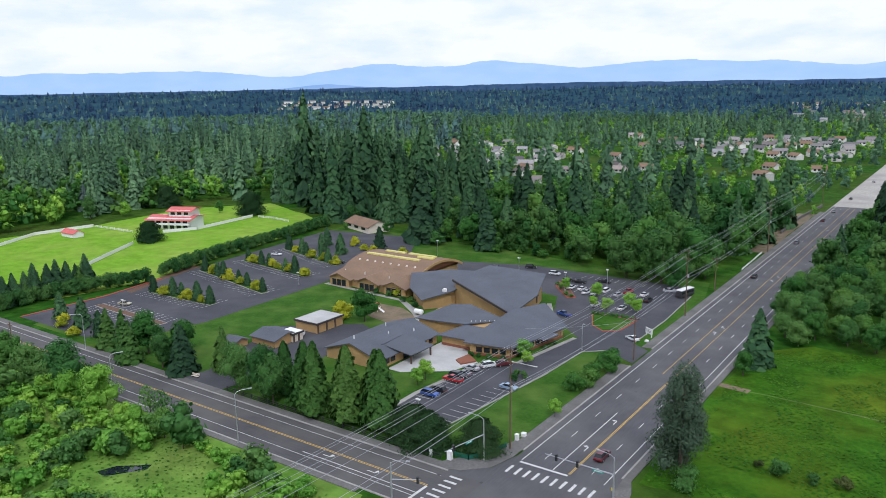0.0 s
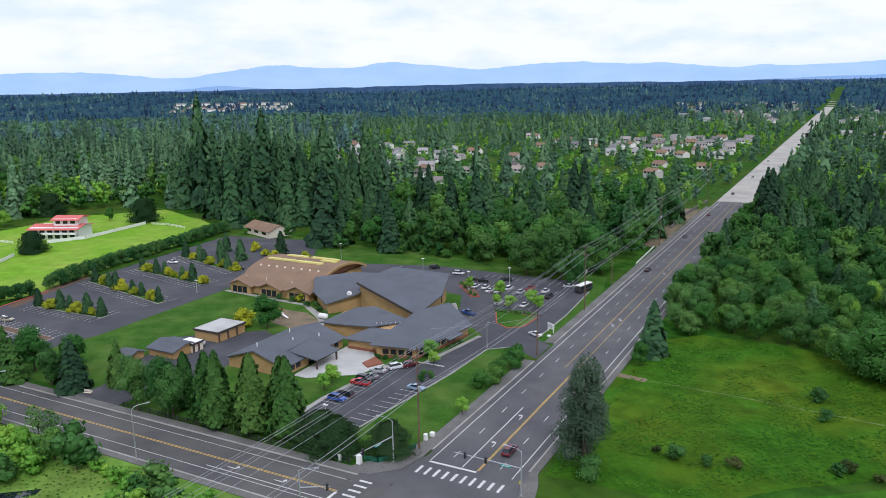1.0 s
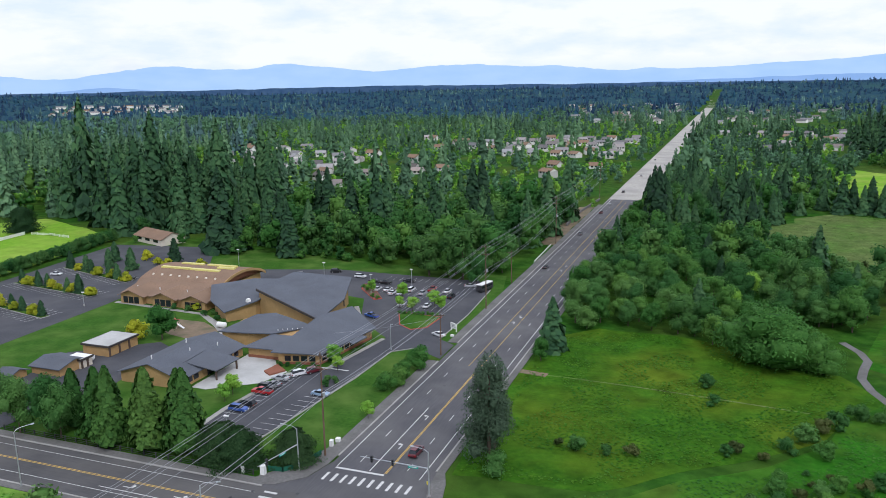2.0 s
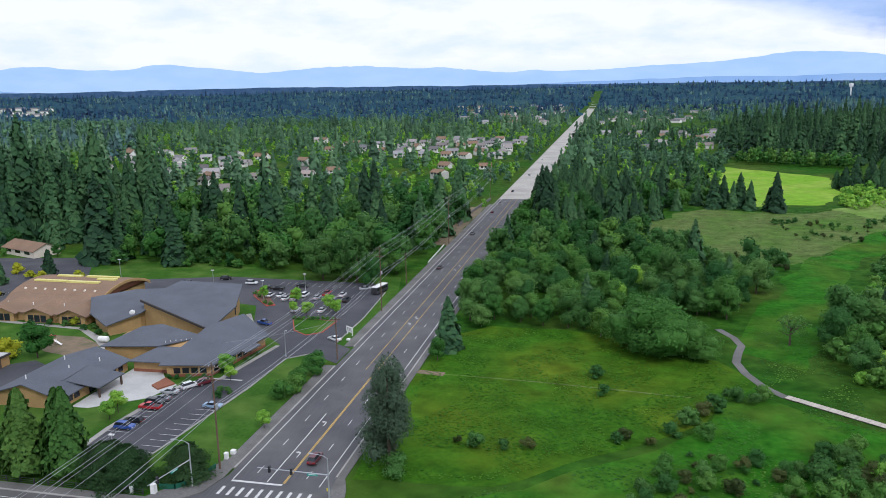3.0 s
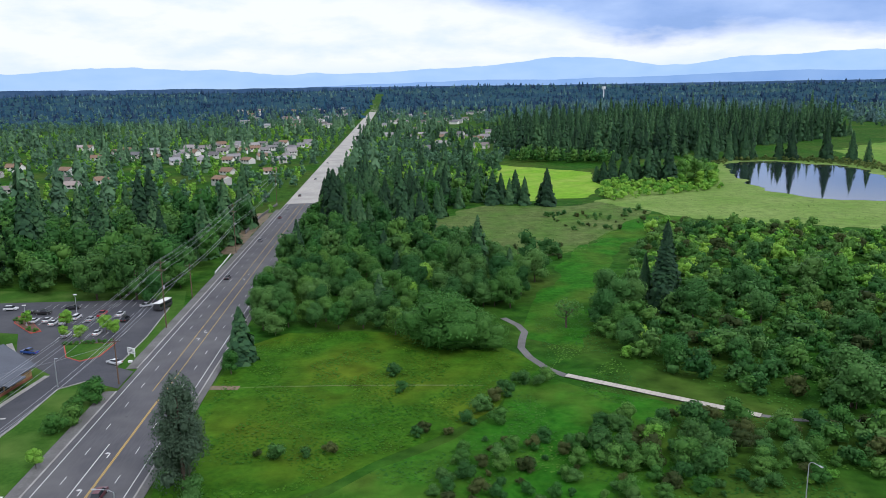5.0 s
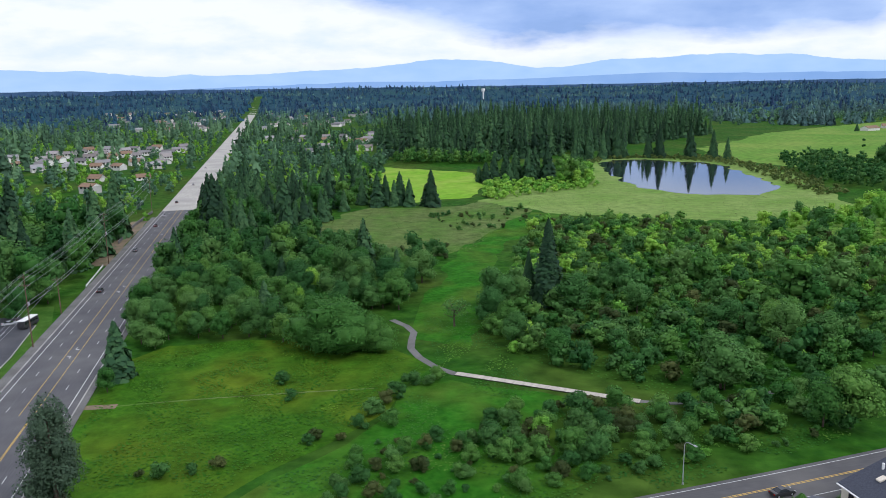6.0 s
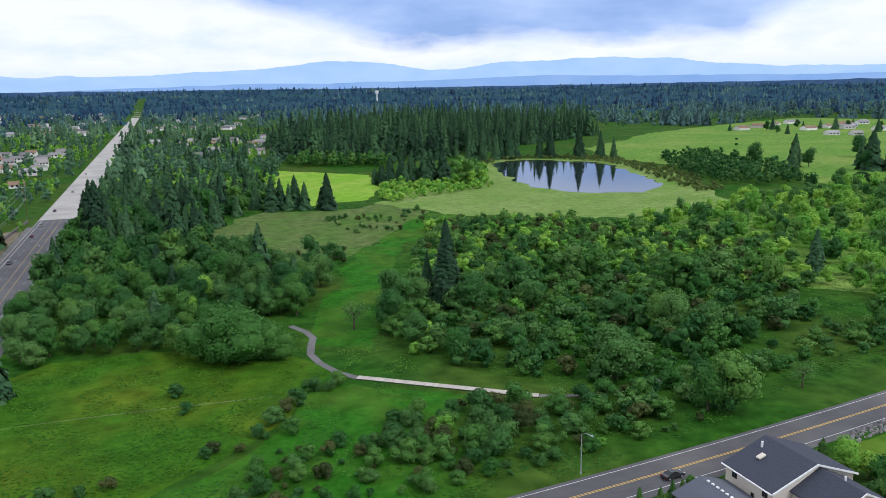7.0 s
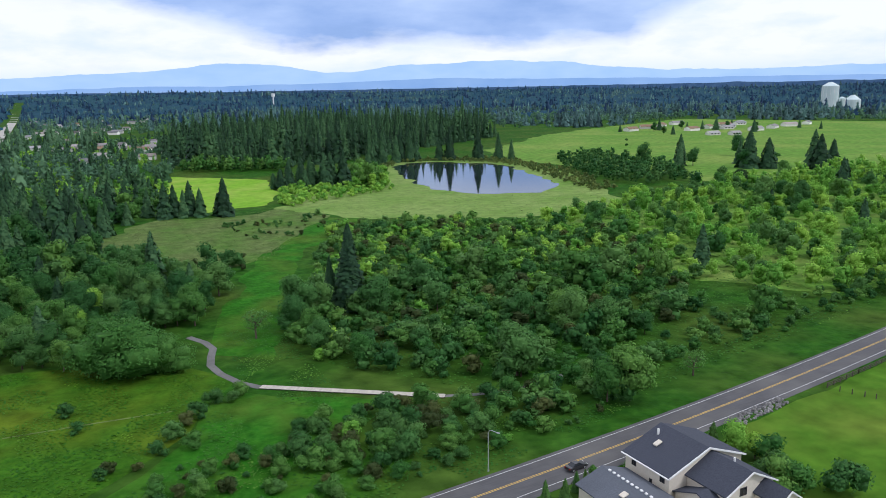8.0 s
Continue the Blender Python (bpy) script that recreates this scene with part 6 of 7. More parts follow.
# single trees in the far pastures
for x, y, s, k in ((470, 470, 1.0, "round_fir"), (500, 545, 1.5, "dark_broad"), (520, 520, 1.1, "fir"), (528, 512, 1.2, "dark_broad"), (575, 500, 1.2, "fir"), (470, 425, 1.1, "willow"), (600, 650, .8, "dark_shrub"), (640, 730, 1.0, "dark_shrub"), (700, 800, 1.0, "dark_shrub"),
                   (560, 560, 1.3, "fir"), (545, 470, 1.2, "dark_broad"), (552, 470, 2.1, "near_fir"), (562, 458, 1.7, "near_fir"), (598, 440, 1.7, "fir"), (590, 428, 1.9, "near_fir"), (604, 426, 1.6, "near_fir"), (512, 402, 1.2, "broad"), (462, 400, 1.3, "round_fir"), (560, 330, 1.7, "fir"), (545, 335, 1.2, "fir"), (420, 330, 1.3, "willow"), (640, 560, 1.6, "dark_broad"), (590, 470, 1.0, "dark_shrub"), (650, 520, 1.5, "dark_shrub"), (480, 330, 1.2, "fir"), (505, 345, 1.0, "fir"), (400, 300, 1.2, "dark_broad")):
    plant(k, x, y, s)

settle({"conifer": 120, "tree": 150, "shrub": 140})

# -- forests --
def low_ball(rng, h, r, lobes, leaves, size):
    return lobed(rng, h, r, leaves, size, 0.05, lobes, ball=1, inner=0.8, dense=1.3)


P_TALL = [fir(rng, 38 * q, 6.0, 17, 13, 0.04, gaps=.2, core=(4, 6), body=0.42, dense=1.7) for q in (1.0, .8, 1.1, .7, .95, .6)]
P_FIR = [fir(rng, 20, 4.8, 9, 8, core=(3, 5), body=0.5, dense=1.6) for i in range(4)]
P_FIRLOW = [fir(rng, 18 * q, 5.0, 5, 7, core=(3, 4), body=0.55, dense=1.3) for q in (1, .75, .9, .65)]
P_BROAD = [low_ball(rng, 13, 5.6, 4, 34, 1.9) for i in range(4)]
P_BROADLOW = [low_ball(rng, 13, 6.0, 3, 18, 2.6) for i in range(4)]
P_SHRUB = [low_ball(rng, 3.4, 2.6, 3, 36, 0.8) for i in range(4)]
KEEP_OUT = [[(AX0 - 4, 400), (AX1 + 5, 400), (AX1 + 5, 1500), (AX0 - 4, 1500)], lake_poly,
            [(72, 482), (131, 500), (154, 558), (168, 645), (100, 721), (80, 600)], [(596, 740), (578, 623), (470, 500), (455, 400), (700, 400), (1388, 860), (1214, 1225), (924, 1101), (693, 984)],
            [(131, 474), (148, 432), (165, 410), (246, 360), (352, 400), (440, 520), (450, 660), (330, 740), (255, 640), (228, 525), (160, 540)]]


def clear(P, margin=9):
    ok = np.ones(len(P), bool)
    for q in KEEP_OUT:
        ok &= ~inside(P, q)
    # gardens and streets leave the houses open towards the south
    for i, (x, y) in enumerate(HOUSES):
        d = math.hypot(x, y)
        along = (P[:, 0] * x + P[:, 1] * y) / d - d
        across = np.abs(P[:, 0] * y - P[:, 1] * x) / d
        ok &= ~((across < margin) & (along < 7) & (along > (-38 if i % 3 else -12)))
    for r, a, *_ in FAR_HOUSES:
        x, y = r * math.sin(a), r * math.cos(a)
        along = P[:, 0] * math.sin(a) + P[:, 1] * math.cos(a) - r
        across = np.abs(P[:, 0] * math.cos(a) - P[:, 1] * math.sin(a))
        ok &= ~((across < 13) & (along < 8) & (along > -r * .03))
    return P[ok]


def sector(a0, a1, r0, r1, n, seed):
    rg = np.random.default_rng(seed)
    a, r = np.radians(rg.uniform(a0, a1, n)), np.sqrt(rg.uniform(r0 ** 2, r1 ** 2, n))
    return np.stack([r * np.sin(a), r * np.cos(a)], 1)


def patchy(P, scale, cut, seed):
    v = np.array([noise.noise(Vector((x * scale, y * scale, seed))) for x, y in P])
    return P[v > cut], P[v <= cut]


# town trees along the avenue, half broadleaf
P = clear(sector(-36, 4, 470, 1500, 5200, 1))
P = P[~((P[:, 0] > -48) & (P[:, 1] < 560))]
A, Bp = patchy(P, 0.006, 0.0, 3)
forest("town_firs", "dark firs between the houses", A[:380], P_FIR, L_WESTFIR, .6, 1.5)
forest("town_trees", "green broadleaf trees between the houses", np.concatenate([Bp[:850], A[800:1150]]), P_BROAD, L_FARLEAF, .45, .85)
forest("town_spring_trees", "light green garden trees between the houses", np.concatenate([Bp[1100:1800], A[1300:1900]]), P_BROAD, L_BRIGHT, .4, .7)
# the western woods
P = clear(np.concatenate([sector(-72, -36, 470, 900, 1500, 4), sector(-72, -52, 350, 480, 150, 44)]))
P = P[~inside(P, [(-255, 100), (-420, 80), (-440, 330), (-388, 352), (-255, 330)])]
A, Bp = patchy(P, 0.012, -0.08, 5)
forest("western_firs", "dense tall dark firs west of the houses", A[:620], P_TALL, L_WESTFIR, .6, 1.15)
forest("western_trees", "fresh green trees at the edge of the firs", Bp[::2], P_BROAD, L_BRIGHT, .8, 1.4)
forest("western_broadleaf_trees", "mid-green trees at the edge of the firs", np.concatenate([Bp[1::2], A[620:]]), P_BROAD, L_DECID, .8, 1.5)
P = clear(sector(-74, -34, 900, 1900, 3000, 6))
A, Bp = patchy(P, 0.006, -0.02, 7)
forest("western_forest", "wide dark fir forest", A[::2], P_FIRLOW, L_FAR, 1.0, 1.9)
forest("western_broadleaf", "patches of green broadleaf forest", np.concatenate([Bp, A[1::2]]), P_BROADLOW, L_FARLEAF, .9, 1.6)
# dark fir wood behind the hay field and the lake
P = clear(np.concatenate([scatter([(117, 790), (196, 728), (338, 770), (402, 840), (620, 1000), (700, 1250), (300, 1400), (130, 1000)], 16, .45, 8)]))
forest("lake_firs", "dense dark fir wood behind the lake", P, P_TALL, L_CONIFER, .55, 1.2)
for x, y, s in ((286, 700, 1.2), (293, 708, 1.3), (302, 706, 1.1), (322, 716, 1.25), (330, 722, 1.35), (338, 716, 1.2), (346, 722, 1.3), (372, 716, 1.3), (380, 708, 1.2), (404, 690, 1.25), (418, 672, 1.2), (426, 660, 1.0)):
    plant("fir", x, y, s * rng.uniform(.8, 1.1), s * rng.uniform(.95, 1.5))
P = scatter([(115, 745), (205, 700), (205, 735), (120, 800)], 9, .45, 9)
forest("lake_edge_trees", "green broadleaf trees at the foot of the firs", P, P_BROAD, L_DECID, .7, 1.0)
P = clear(sector(-3, 12, 560, 1300, 1300, 10))
P = P[~inside(P, [(70, 470), (180, 480), (200, 740), (110, 780)])]
A, Bp = patchy(P, 0.007, -0.05, 9)
forest("middle_firs", "dark firs beyond the hay field", A[::4], P_FIR, L_CONIFER, .6, 1.1)
forest("middle_trees", "green trees beyond the hay field", np.concatenate([Bp, A[1::4]]), P_BROAD, L_FARLEAF, .5, .85)
forest("middle_spring_trees", "light green garden trees beyond the hay field", np.concatenate([A[2::4], A[3::4]]), P_BROAD, L_BRIGHT, .4, .7)
# thickets round the lake and in the pasture
P = scatter([(255, 645), (330, 735), (430, 700), (420, 560), (370, 430), (345, 430), (396, 590), (400, 650), (362, 705), (320, 706), (285, 660)], 6, .45, 12)
forest("lake_shrubs", "olive willow scrub round the lake", P, P_SHRUB, L_OLIVE, .6, 1.1, "scrub")
P = np.concatenate([scatter([(420, 560), (470, 640), (520, 640), (500, 520), (460, 440), (400, 430), (390, 480)], 9, .45, 13)])
forest("pasture_thicket", "dark green thicket beside the pasture", P, P_BROAD, L_DECID_DARK, .45, .85)
P = scatter([(140, 480), (232, 520), (240, 545), (160, 575), (135, 500)], 7, .45, 14)
forest("grove_shrubs", "light green shrubs below the grove", P, P_SHRUB, L_BRIGHT, .8, 1.6, "scrub")
P = scatter([(455, 395), (560, 330), (340, 160), (420, 150), (760, 340), (700, 400), (590, 418)], 13, .45, 15)
forest("eastern_trees", "sunlit green trees on the slope", P, P_BROAD, L_BRIGHT, .5, .95)
# far eastern woods
P = clear(np.concatenate([sector(10, 62, 1400, 2500, 4300, 16), sector(26, 40, 850, 1400, 260, 17)]))
P = P[~inside(P, [(1700, 1180), (2000, 1180), (2000, 1400), (1700, 1400)])]
A, Bp = patchy(P, 0.006, 0.0, 11)
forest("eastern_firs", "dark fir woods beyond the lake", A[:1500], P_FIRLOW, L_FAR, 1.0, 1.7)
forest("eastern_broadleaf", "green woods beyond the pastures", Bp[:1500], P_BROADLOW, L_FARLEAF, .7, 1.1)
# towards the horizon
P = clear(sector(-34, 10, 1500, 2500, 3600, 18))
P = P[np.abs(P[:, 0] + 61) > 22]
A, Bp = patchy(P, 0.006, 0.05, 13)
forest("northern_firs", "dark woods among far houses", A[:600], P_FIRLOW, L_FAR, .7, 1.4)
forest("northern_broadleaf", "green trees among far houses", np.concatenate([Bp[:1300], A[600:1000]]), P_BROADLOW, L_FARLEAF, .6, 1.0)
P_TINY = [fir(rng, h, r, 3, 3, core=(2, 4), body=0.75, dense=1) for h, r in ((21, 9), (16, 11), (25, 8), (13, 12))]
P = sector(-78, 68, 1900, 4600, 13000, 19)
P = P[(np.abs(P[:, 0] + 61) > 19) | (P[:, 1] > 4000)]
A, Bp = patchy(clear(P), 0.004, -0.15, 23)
forest("horizon_forest", "endless dark forest to the horizon, tinted haze blue", A, P_TINY, L_HORIZON, .7, 1.3)
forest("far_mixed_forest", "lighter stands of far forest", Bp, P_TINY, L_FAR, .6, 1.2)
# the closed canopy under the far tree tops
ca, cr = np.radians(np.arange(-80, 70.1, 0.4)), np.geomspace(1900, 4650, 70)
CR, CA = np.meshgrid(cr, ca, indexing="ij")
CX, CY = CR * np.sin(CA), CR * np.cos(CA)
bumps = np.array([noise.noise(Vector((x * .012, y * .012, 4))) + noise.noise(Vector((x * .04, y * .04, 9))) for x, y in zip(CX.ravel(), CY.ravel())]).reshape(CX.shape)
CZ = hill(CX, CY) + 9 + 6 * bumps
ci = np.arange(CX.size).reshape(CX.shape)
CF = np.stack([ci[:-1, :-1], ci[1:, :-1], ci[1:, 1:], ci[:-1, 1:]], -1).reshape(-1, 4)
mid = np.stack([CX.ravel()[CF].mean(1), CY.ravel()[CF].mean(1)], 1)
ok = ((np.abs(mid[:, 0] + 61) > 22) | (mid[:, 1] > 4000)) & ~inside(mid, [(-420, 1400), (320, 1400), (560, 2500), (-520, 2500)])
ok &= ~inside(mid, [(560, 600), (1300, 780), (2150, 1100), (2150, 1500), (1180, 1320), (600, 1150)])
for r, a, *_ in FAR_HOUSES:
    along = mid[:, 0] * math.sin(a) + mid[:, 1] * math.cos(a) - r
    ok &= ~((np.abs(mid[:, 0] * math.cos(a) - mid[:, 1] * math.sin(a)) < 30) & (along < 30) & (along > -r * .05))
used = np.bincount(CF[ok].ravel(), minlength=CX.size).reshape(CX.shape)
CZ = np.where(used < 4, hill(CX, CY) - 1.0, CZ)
tagged(fast("forest_canopy", np.stack([CX, CY, CZ], -1).reshape(-1, 3), CF[ok], M_CANOPY, smooth=True), "closed canopy of far forest, tinted haze blue", "forest", "", "stuff")

# -- long grass and sedge --
def tufts(name, label, P, size, mat, stand=0.12):
    n = len(P)
    q = np.stack([P[:, 0], P[:, 1], np.full(n, 0.1) + rng.uniform(0, .06, n)], 1)
    nr = np.stack([rng.normal(size=n) * stand, rng.normal(size=n) * stand, np.ones(n)], 1)
    V, F = cards(q, nr, size, rng, along=rng.normal(size=(n, 3)))
    tint = np.repeat(np.array([noise.noise(Vector((x * .05, y * .05, 2))) * .5 + .5 for x, y in P]), 4)
    return tagged(fast(name, V, F, mat, tint=tint), label, "grass", "", "stuff")


tufts("long_grass", "tufts of long green grass in the wet meadow", patchy(scatter([(-40, 116), (60, 116), (118, 128), (90, 150), (60, 165), (60, 240), (44, 240), (40, 190), (20, 160), (0, 142)], 1.0, .5, 20), .06, -.05, 4)[0], .3, L_GRASS)
tufts("meadow_tufts", "tufts of yellowish meadow grass", patchy(scatter([(-46, 130), (-20, 132), (5, 152), (20, 166), (36, 192), (28, 205), (-2, 225), (-33, 227), (-46, 212)], 1.0, .5, 40), .09, -.12, 6)[0], .34, L_MEADOW)
tufts("verge_grass", "rough long grass beside the street", scatter([(100, 132), (130, 134), (230, 150), (330, 165), (330, 200), (215, 160), (160, 146), (118, 138)], 1.6, .5, 41), .4, L_GRASS)
tufts("marsh_grass", "tufts of rough marsh grass beside the street", scatter([(-240, 45), (-85, 45), (-85, 92), (-240, 94)], 1.5, .5, 21), .32, L_GRASS)
tufts("thicket_grass", "rough grass between the thicket shrubs", scatter(THICK, 2.0, .5, 22), .4, L_GRASS)
tufts("sedge", "olive sedge tussocks", scatter([(14, 410), (48, 323), (86, 333), (116, 385), (148, 432), (131, 474), (60, 472)], 1.9, .5, 23), .42, L_OLIVE)
tufts("reeds", "pale reeds round the lake", scatter([(131, 474), (165, 410), (246, 360), (330, 372), (345, 432), (310, 442), (268, 460), (254, 515), (270, 600), (228, 525), (160, 540)], 3.2, .5, 24), .4, L_OLIVE)

# ---- vehicles ----
def paint(name, col):
    m, N, L, bs = shader(name, 0.3, 0.0, 0.5)
    L.new(mixcol(N, L, noise_fac(N, L, 1.5, 4.0, 0.3, 0.7), col, tuple(c * 0.85 for c in col)), bs.inputs["Base Color"])
    bs.inputs["Coat Weight"].default_value = 0.4
    return m


PAINTS = {"white": paint("white_car_paint", (0.72, 0.73, 0.74)), "red": paint("red_car_paint", (0.42, 0.015, 0.02)), "dark red": paint("maroon_car_paint", (0.11, 0.012, 0.02)),
          "black": paint("black_car_paint", (0.018, 0.019, 0.022)), "grey": paint("grey_car_paint", (0.17, 0.18, 0.20)), "silver": paint("silver_car_paint", (0.42, 0.44, 0.46)), "blue": paint("blue_car_paint", (0.03, 0.09, 0.36)),
          "pale blue": paint("pale_blue_car_paint", (0.25, 0.36, 0.50)), "gold": paint("beige_car_paint", (0.42, 0.38, 0.26))}
M_LAMP = surface("clear_lamp_lens", (0.7, 0.7, 0.68), (0.8, 0.8, 0.78), None, small=4.0, rough=0.2, bump=0)
M_TAIL = surface("red_lamp_lens", (0.32, 0.01, 0.01), (0.4, 0.02, 0.02), None, small=4.0, rough=0.2, bump=0)
KINDS = {  # side outline of the body, then of the glass house, then its roof
    "sedan": ([(-2.3, .35), (2.25, .35), (2.32, .62), (2.2, .78), (1.1, .95), (-1.55, 1.0), (-2.25, .95), (-2.35, .6)], [(1.15, .94), (.35, 1.4), (-.85, 1.42), (-1.65, .98)], 1.42),
    "suv": ([(-2.3, .4), (2.25, .4), (2.32, .75), (2.2, .98), (1.2, 1.1), (-2.2, 1.12), (-2.35, .7)], [(1.25, 1.09), (.55, 1.68), (-1.8, 1.7), (-2.22, 1.1)], 1.7),
    "pickup": ([(-2.75, .45), (2.6, .45), (2.68, .8), (2.55, 1.05), (1.4, 1.12), (-.65, 1.15), (-.7, .98), (-2.7, 1.0), (-2.78, .6)], [(1.45, 1.11), (.75, 1.72), (-.45, 1.75), (-.7, 1.13)], 1.75)}
CARS = {}


def side_loft(b, outline, w0, w1):
    """The side outline drawn across the width, drawn in towards its top."""
    z0, z1 = min(p[1] for p in outline), max(p[1] for p in outline)
    n, k = len(b.v), len(outline)
    for s in (-1, 1):
        for x, z in outline:
            b.v.append((x, s * (w0 + (w1 - w0) * (z - z0) / (z1 - z0)), z))
    b.f.append(tuple(range(n, n + k)))
    b.f.append(tuple(range(n + 2 * k - 1, n + k - 1, -1)))
    for i in range(k):
        j = (i + 1) % k
        b.f.append((n + j, n + i, n + k + i, n + k + j))
    return b


def car(kind, colour, x, y, rz):
    key = (kind, colour)
    m = pose(x, y, 0.052, 0, 0, rz)
    if key in CARS:
        return copy_thing(CARS[key], m)
    body, glass, zr = KINDS[kind]
    c = thing("car", "%s %s standing on asphalt" % (colour, {"sedan": "saloon car", "suv": "sport utility car", "pickup": "pickup truck"}[kind]), "car", "cars", m)
    part("body", side_loft(Build(), body, .9, .86), PAINTS[colour], c)
    part("cabin_glass", side_loft(Build(), glass, .83, .62), M_GLASS, c)
    part("roof", Build().box(glass[2][0] + .08, -.6, zr - .005, glass[1][0] - .05, .6, zr + .035), PAINTS[colour], c)
    wx = 1.45 if kind != "pickup" else 1.75
    for sx in (-wx, wx):
        for sy in (-.8, .8):
            w = part("wheel", Build().tube((sx, sy - .11, .34), (sx, sy + .11, .34), .34, .34, 14), M_RUBBER, c)
            part("rim", Build().tube((sx, sy - .12, .34), (sx, sy + .12, .34), .2, .2, 10), M_GALV, w)
    for sy in (-.62, .62):
        part("headlight", Build().box(body[2][0] - .14, sy - .2, .62, body[2][0] + .01, sy + .2, .78), M_LAMP, c)
        part("tail_light", Build().box(body[-1][0] - .01, sy - .2, .68, body[-1][0] + .14, sy + .2, .86), M_TAIL, c)
    if kind == "pickup":
        part("load_bed", Build().box(-2.6, -.7, .995, -.8, .7, 1.01), M_DARKMETAL, c)
    CARS[key] = c
    return c


for k, c, x, y, r in (
        ("pickup", "red", -105.6, 151.2, 180), ("sedan", "grey", -105.8, 156.2, 180), ("suv", "black", -106.0, 153.8, 0), ("sedan", "silver", -106.2, 160.6, 180), ("suv", "white", -103.2, 165.0, 60), ("suv", "dark red", -100.6, 168.0, 60),
        ("sedan", "pale blue", -91.0, 154.6, 0), ("suv", "black", -104.8, 143.4, 180), ("suv", "blue", -105.0, 140.4, 0),
        ("suv", "white", -135.3, 265.8, 0), ("sedan", "black", -126.5, 260.5, 10), ("pickup", "black", -121.5, 259.2, 0), ("sedan", "white", -120.4, 250.2, 90), ("sedan", "white", -116.3, 250.5, 90), ("suv", "red", -112.4, 254.6, 90), ("sedan", "white", -112.8, 246.8, 90),
        ("suv", "white", -107.6, 252.4, 90), ("sedan", "white", -109.6, 247.0, 90), ("sedan", "silver", -101.9, 249.6, 90), ("pickup", "red", -100.2, 255.2, 90), ("sedan", "white", -94.0, 254.6, 90), ("sedan", "grey", -97.2, 248.4, 90), ("suv", "black", -90.2, 248.0, 90),
        ("sedan", "white", -103.4, 233.6, 90), ("sedan", "white", -99.8, 234.2, 90), ("sedan", "white", -94.2, 234.4, 90), ("sedan", "silver", -88.4, 264.6, 20), ("sedan", "black", -113.5, 264.5, 0), ("suv", "black", -149, 271, 20),
        ("pickup", "blue", -107.4, 218.0, 160), ("sedan", "white", -79.4, 206.6, 150), ("sedan", "black", -68.1, 302.0, 90), ("suv", "grey", -67.6, 378, 90), ("sedan", "dark red", -67.8, 447, 90), ("sedan", "silver", -68, 482, 90), ("sedan", "black", -67, 540, 90),
        ("suv", "dark red", -56.8, 133.6, 90), ("sedan", "gold", -245, 147, 20), ("sedan", "white", -260.5, 233.3, 10), ("suv", "black", -224, 236, 20), ("sedan", "black", 86.5, 110.4, 5), ("suv", "black", -160, 262, 5), ("sedan", "silver", -65.5, 640, 90), ("sedan", "white", -57, 700, 90), ("sedan", "white", -67, 780, 90)):
    car(k, c, x, y, r)
bus = thing("bus", "small white-roofed bus parked beside the lawn", "bus", "", pose(-81.8, 261.5, 0.052, 0, 0, 75))
part("body", side_loft(Build(), [(-4, .5), (4, .5), (4.1, 1.4), (3.9, 2.7), (-4, 2.75), (-4.1, 1.2)], 1.2, 1.15), M_DARKMETAL, bus)
part("roof", Build().box(-4.05, -1.2, 2.755, 3.95, 1.2, 2.95), M_WHITE, bus)
for i in range(5):
    for s in (-1, 1):
        part("window", Build().box(-3.6 + i * 1.45, s * 1.2 - .02, 1.55, -2.35 + i * 1.45, s * 1.2 + .02, 2.4), M_GLASS, bus)
for sx in (-2.6, 2.6):
    for sy in (-1.02, 1.02):
        part("wheel", Build().tube((sx, sy - .15, .45), (sx, sy + .15, .45), .45, .45, 14), M_RUBBER, bus)

# ---- car park lines, islands and kerbs ----
BAY = {}


def bay_lines(parent, x, y, dx, dy, n, ln, rz):
    key = round(ln, 2)
    if key not in BAY:
        o = part("bay_line", Build().box(0, -.06, 0, ln, .06, .008), M_WHITE_LINE)
        BAY[key] = o.data
        bpy.data.objects.remove(o)
    for i in range(n):
        o = new("bay_line", BAY[key])
        o.parent = parent
        o.matrix_basis = pose(x + dx * i, y + dy * i, 0.052, 0, 0, rz)


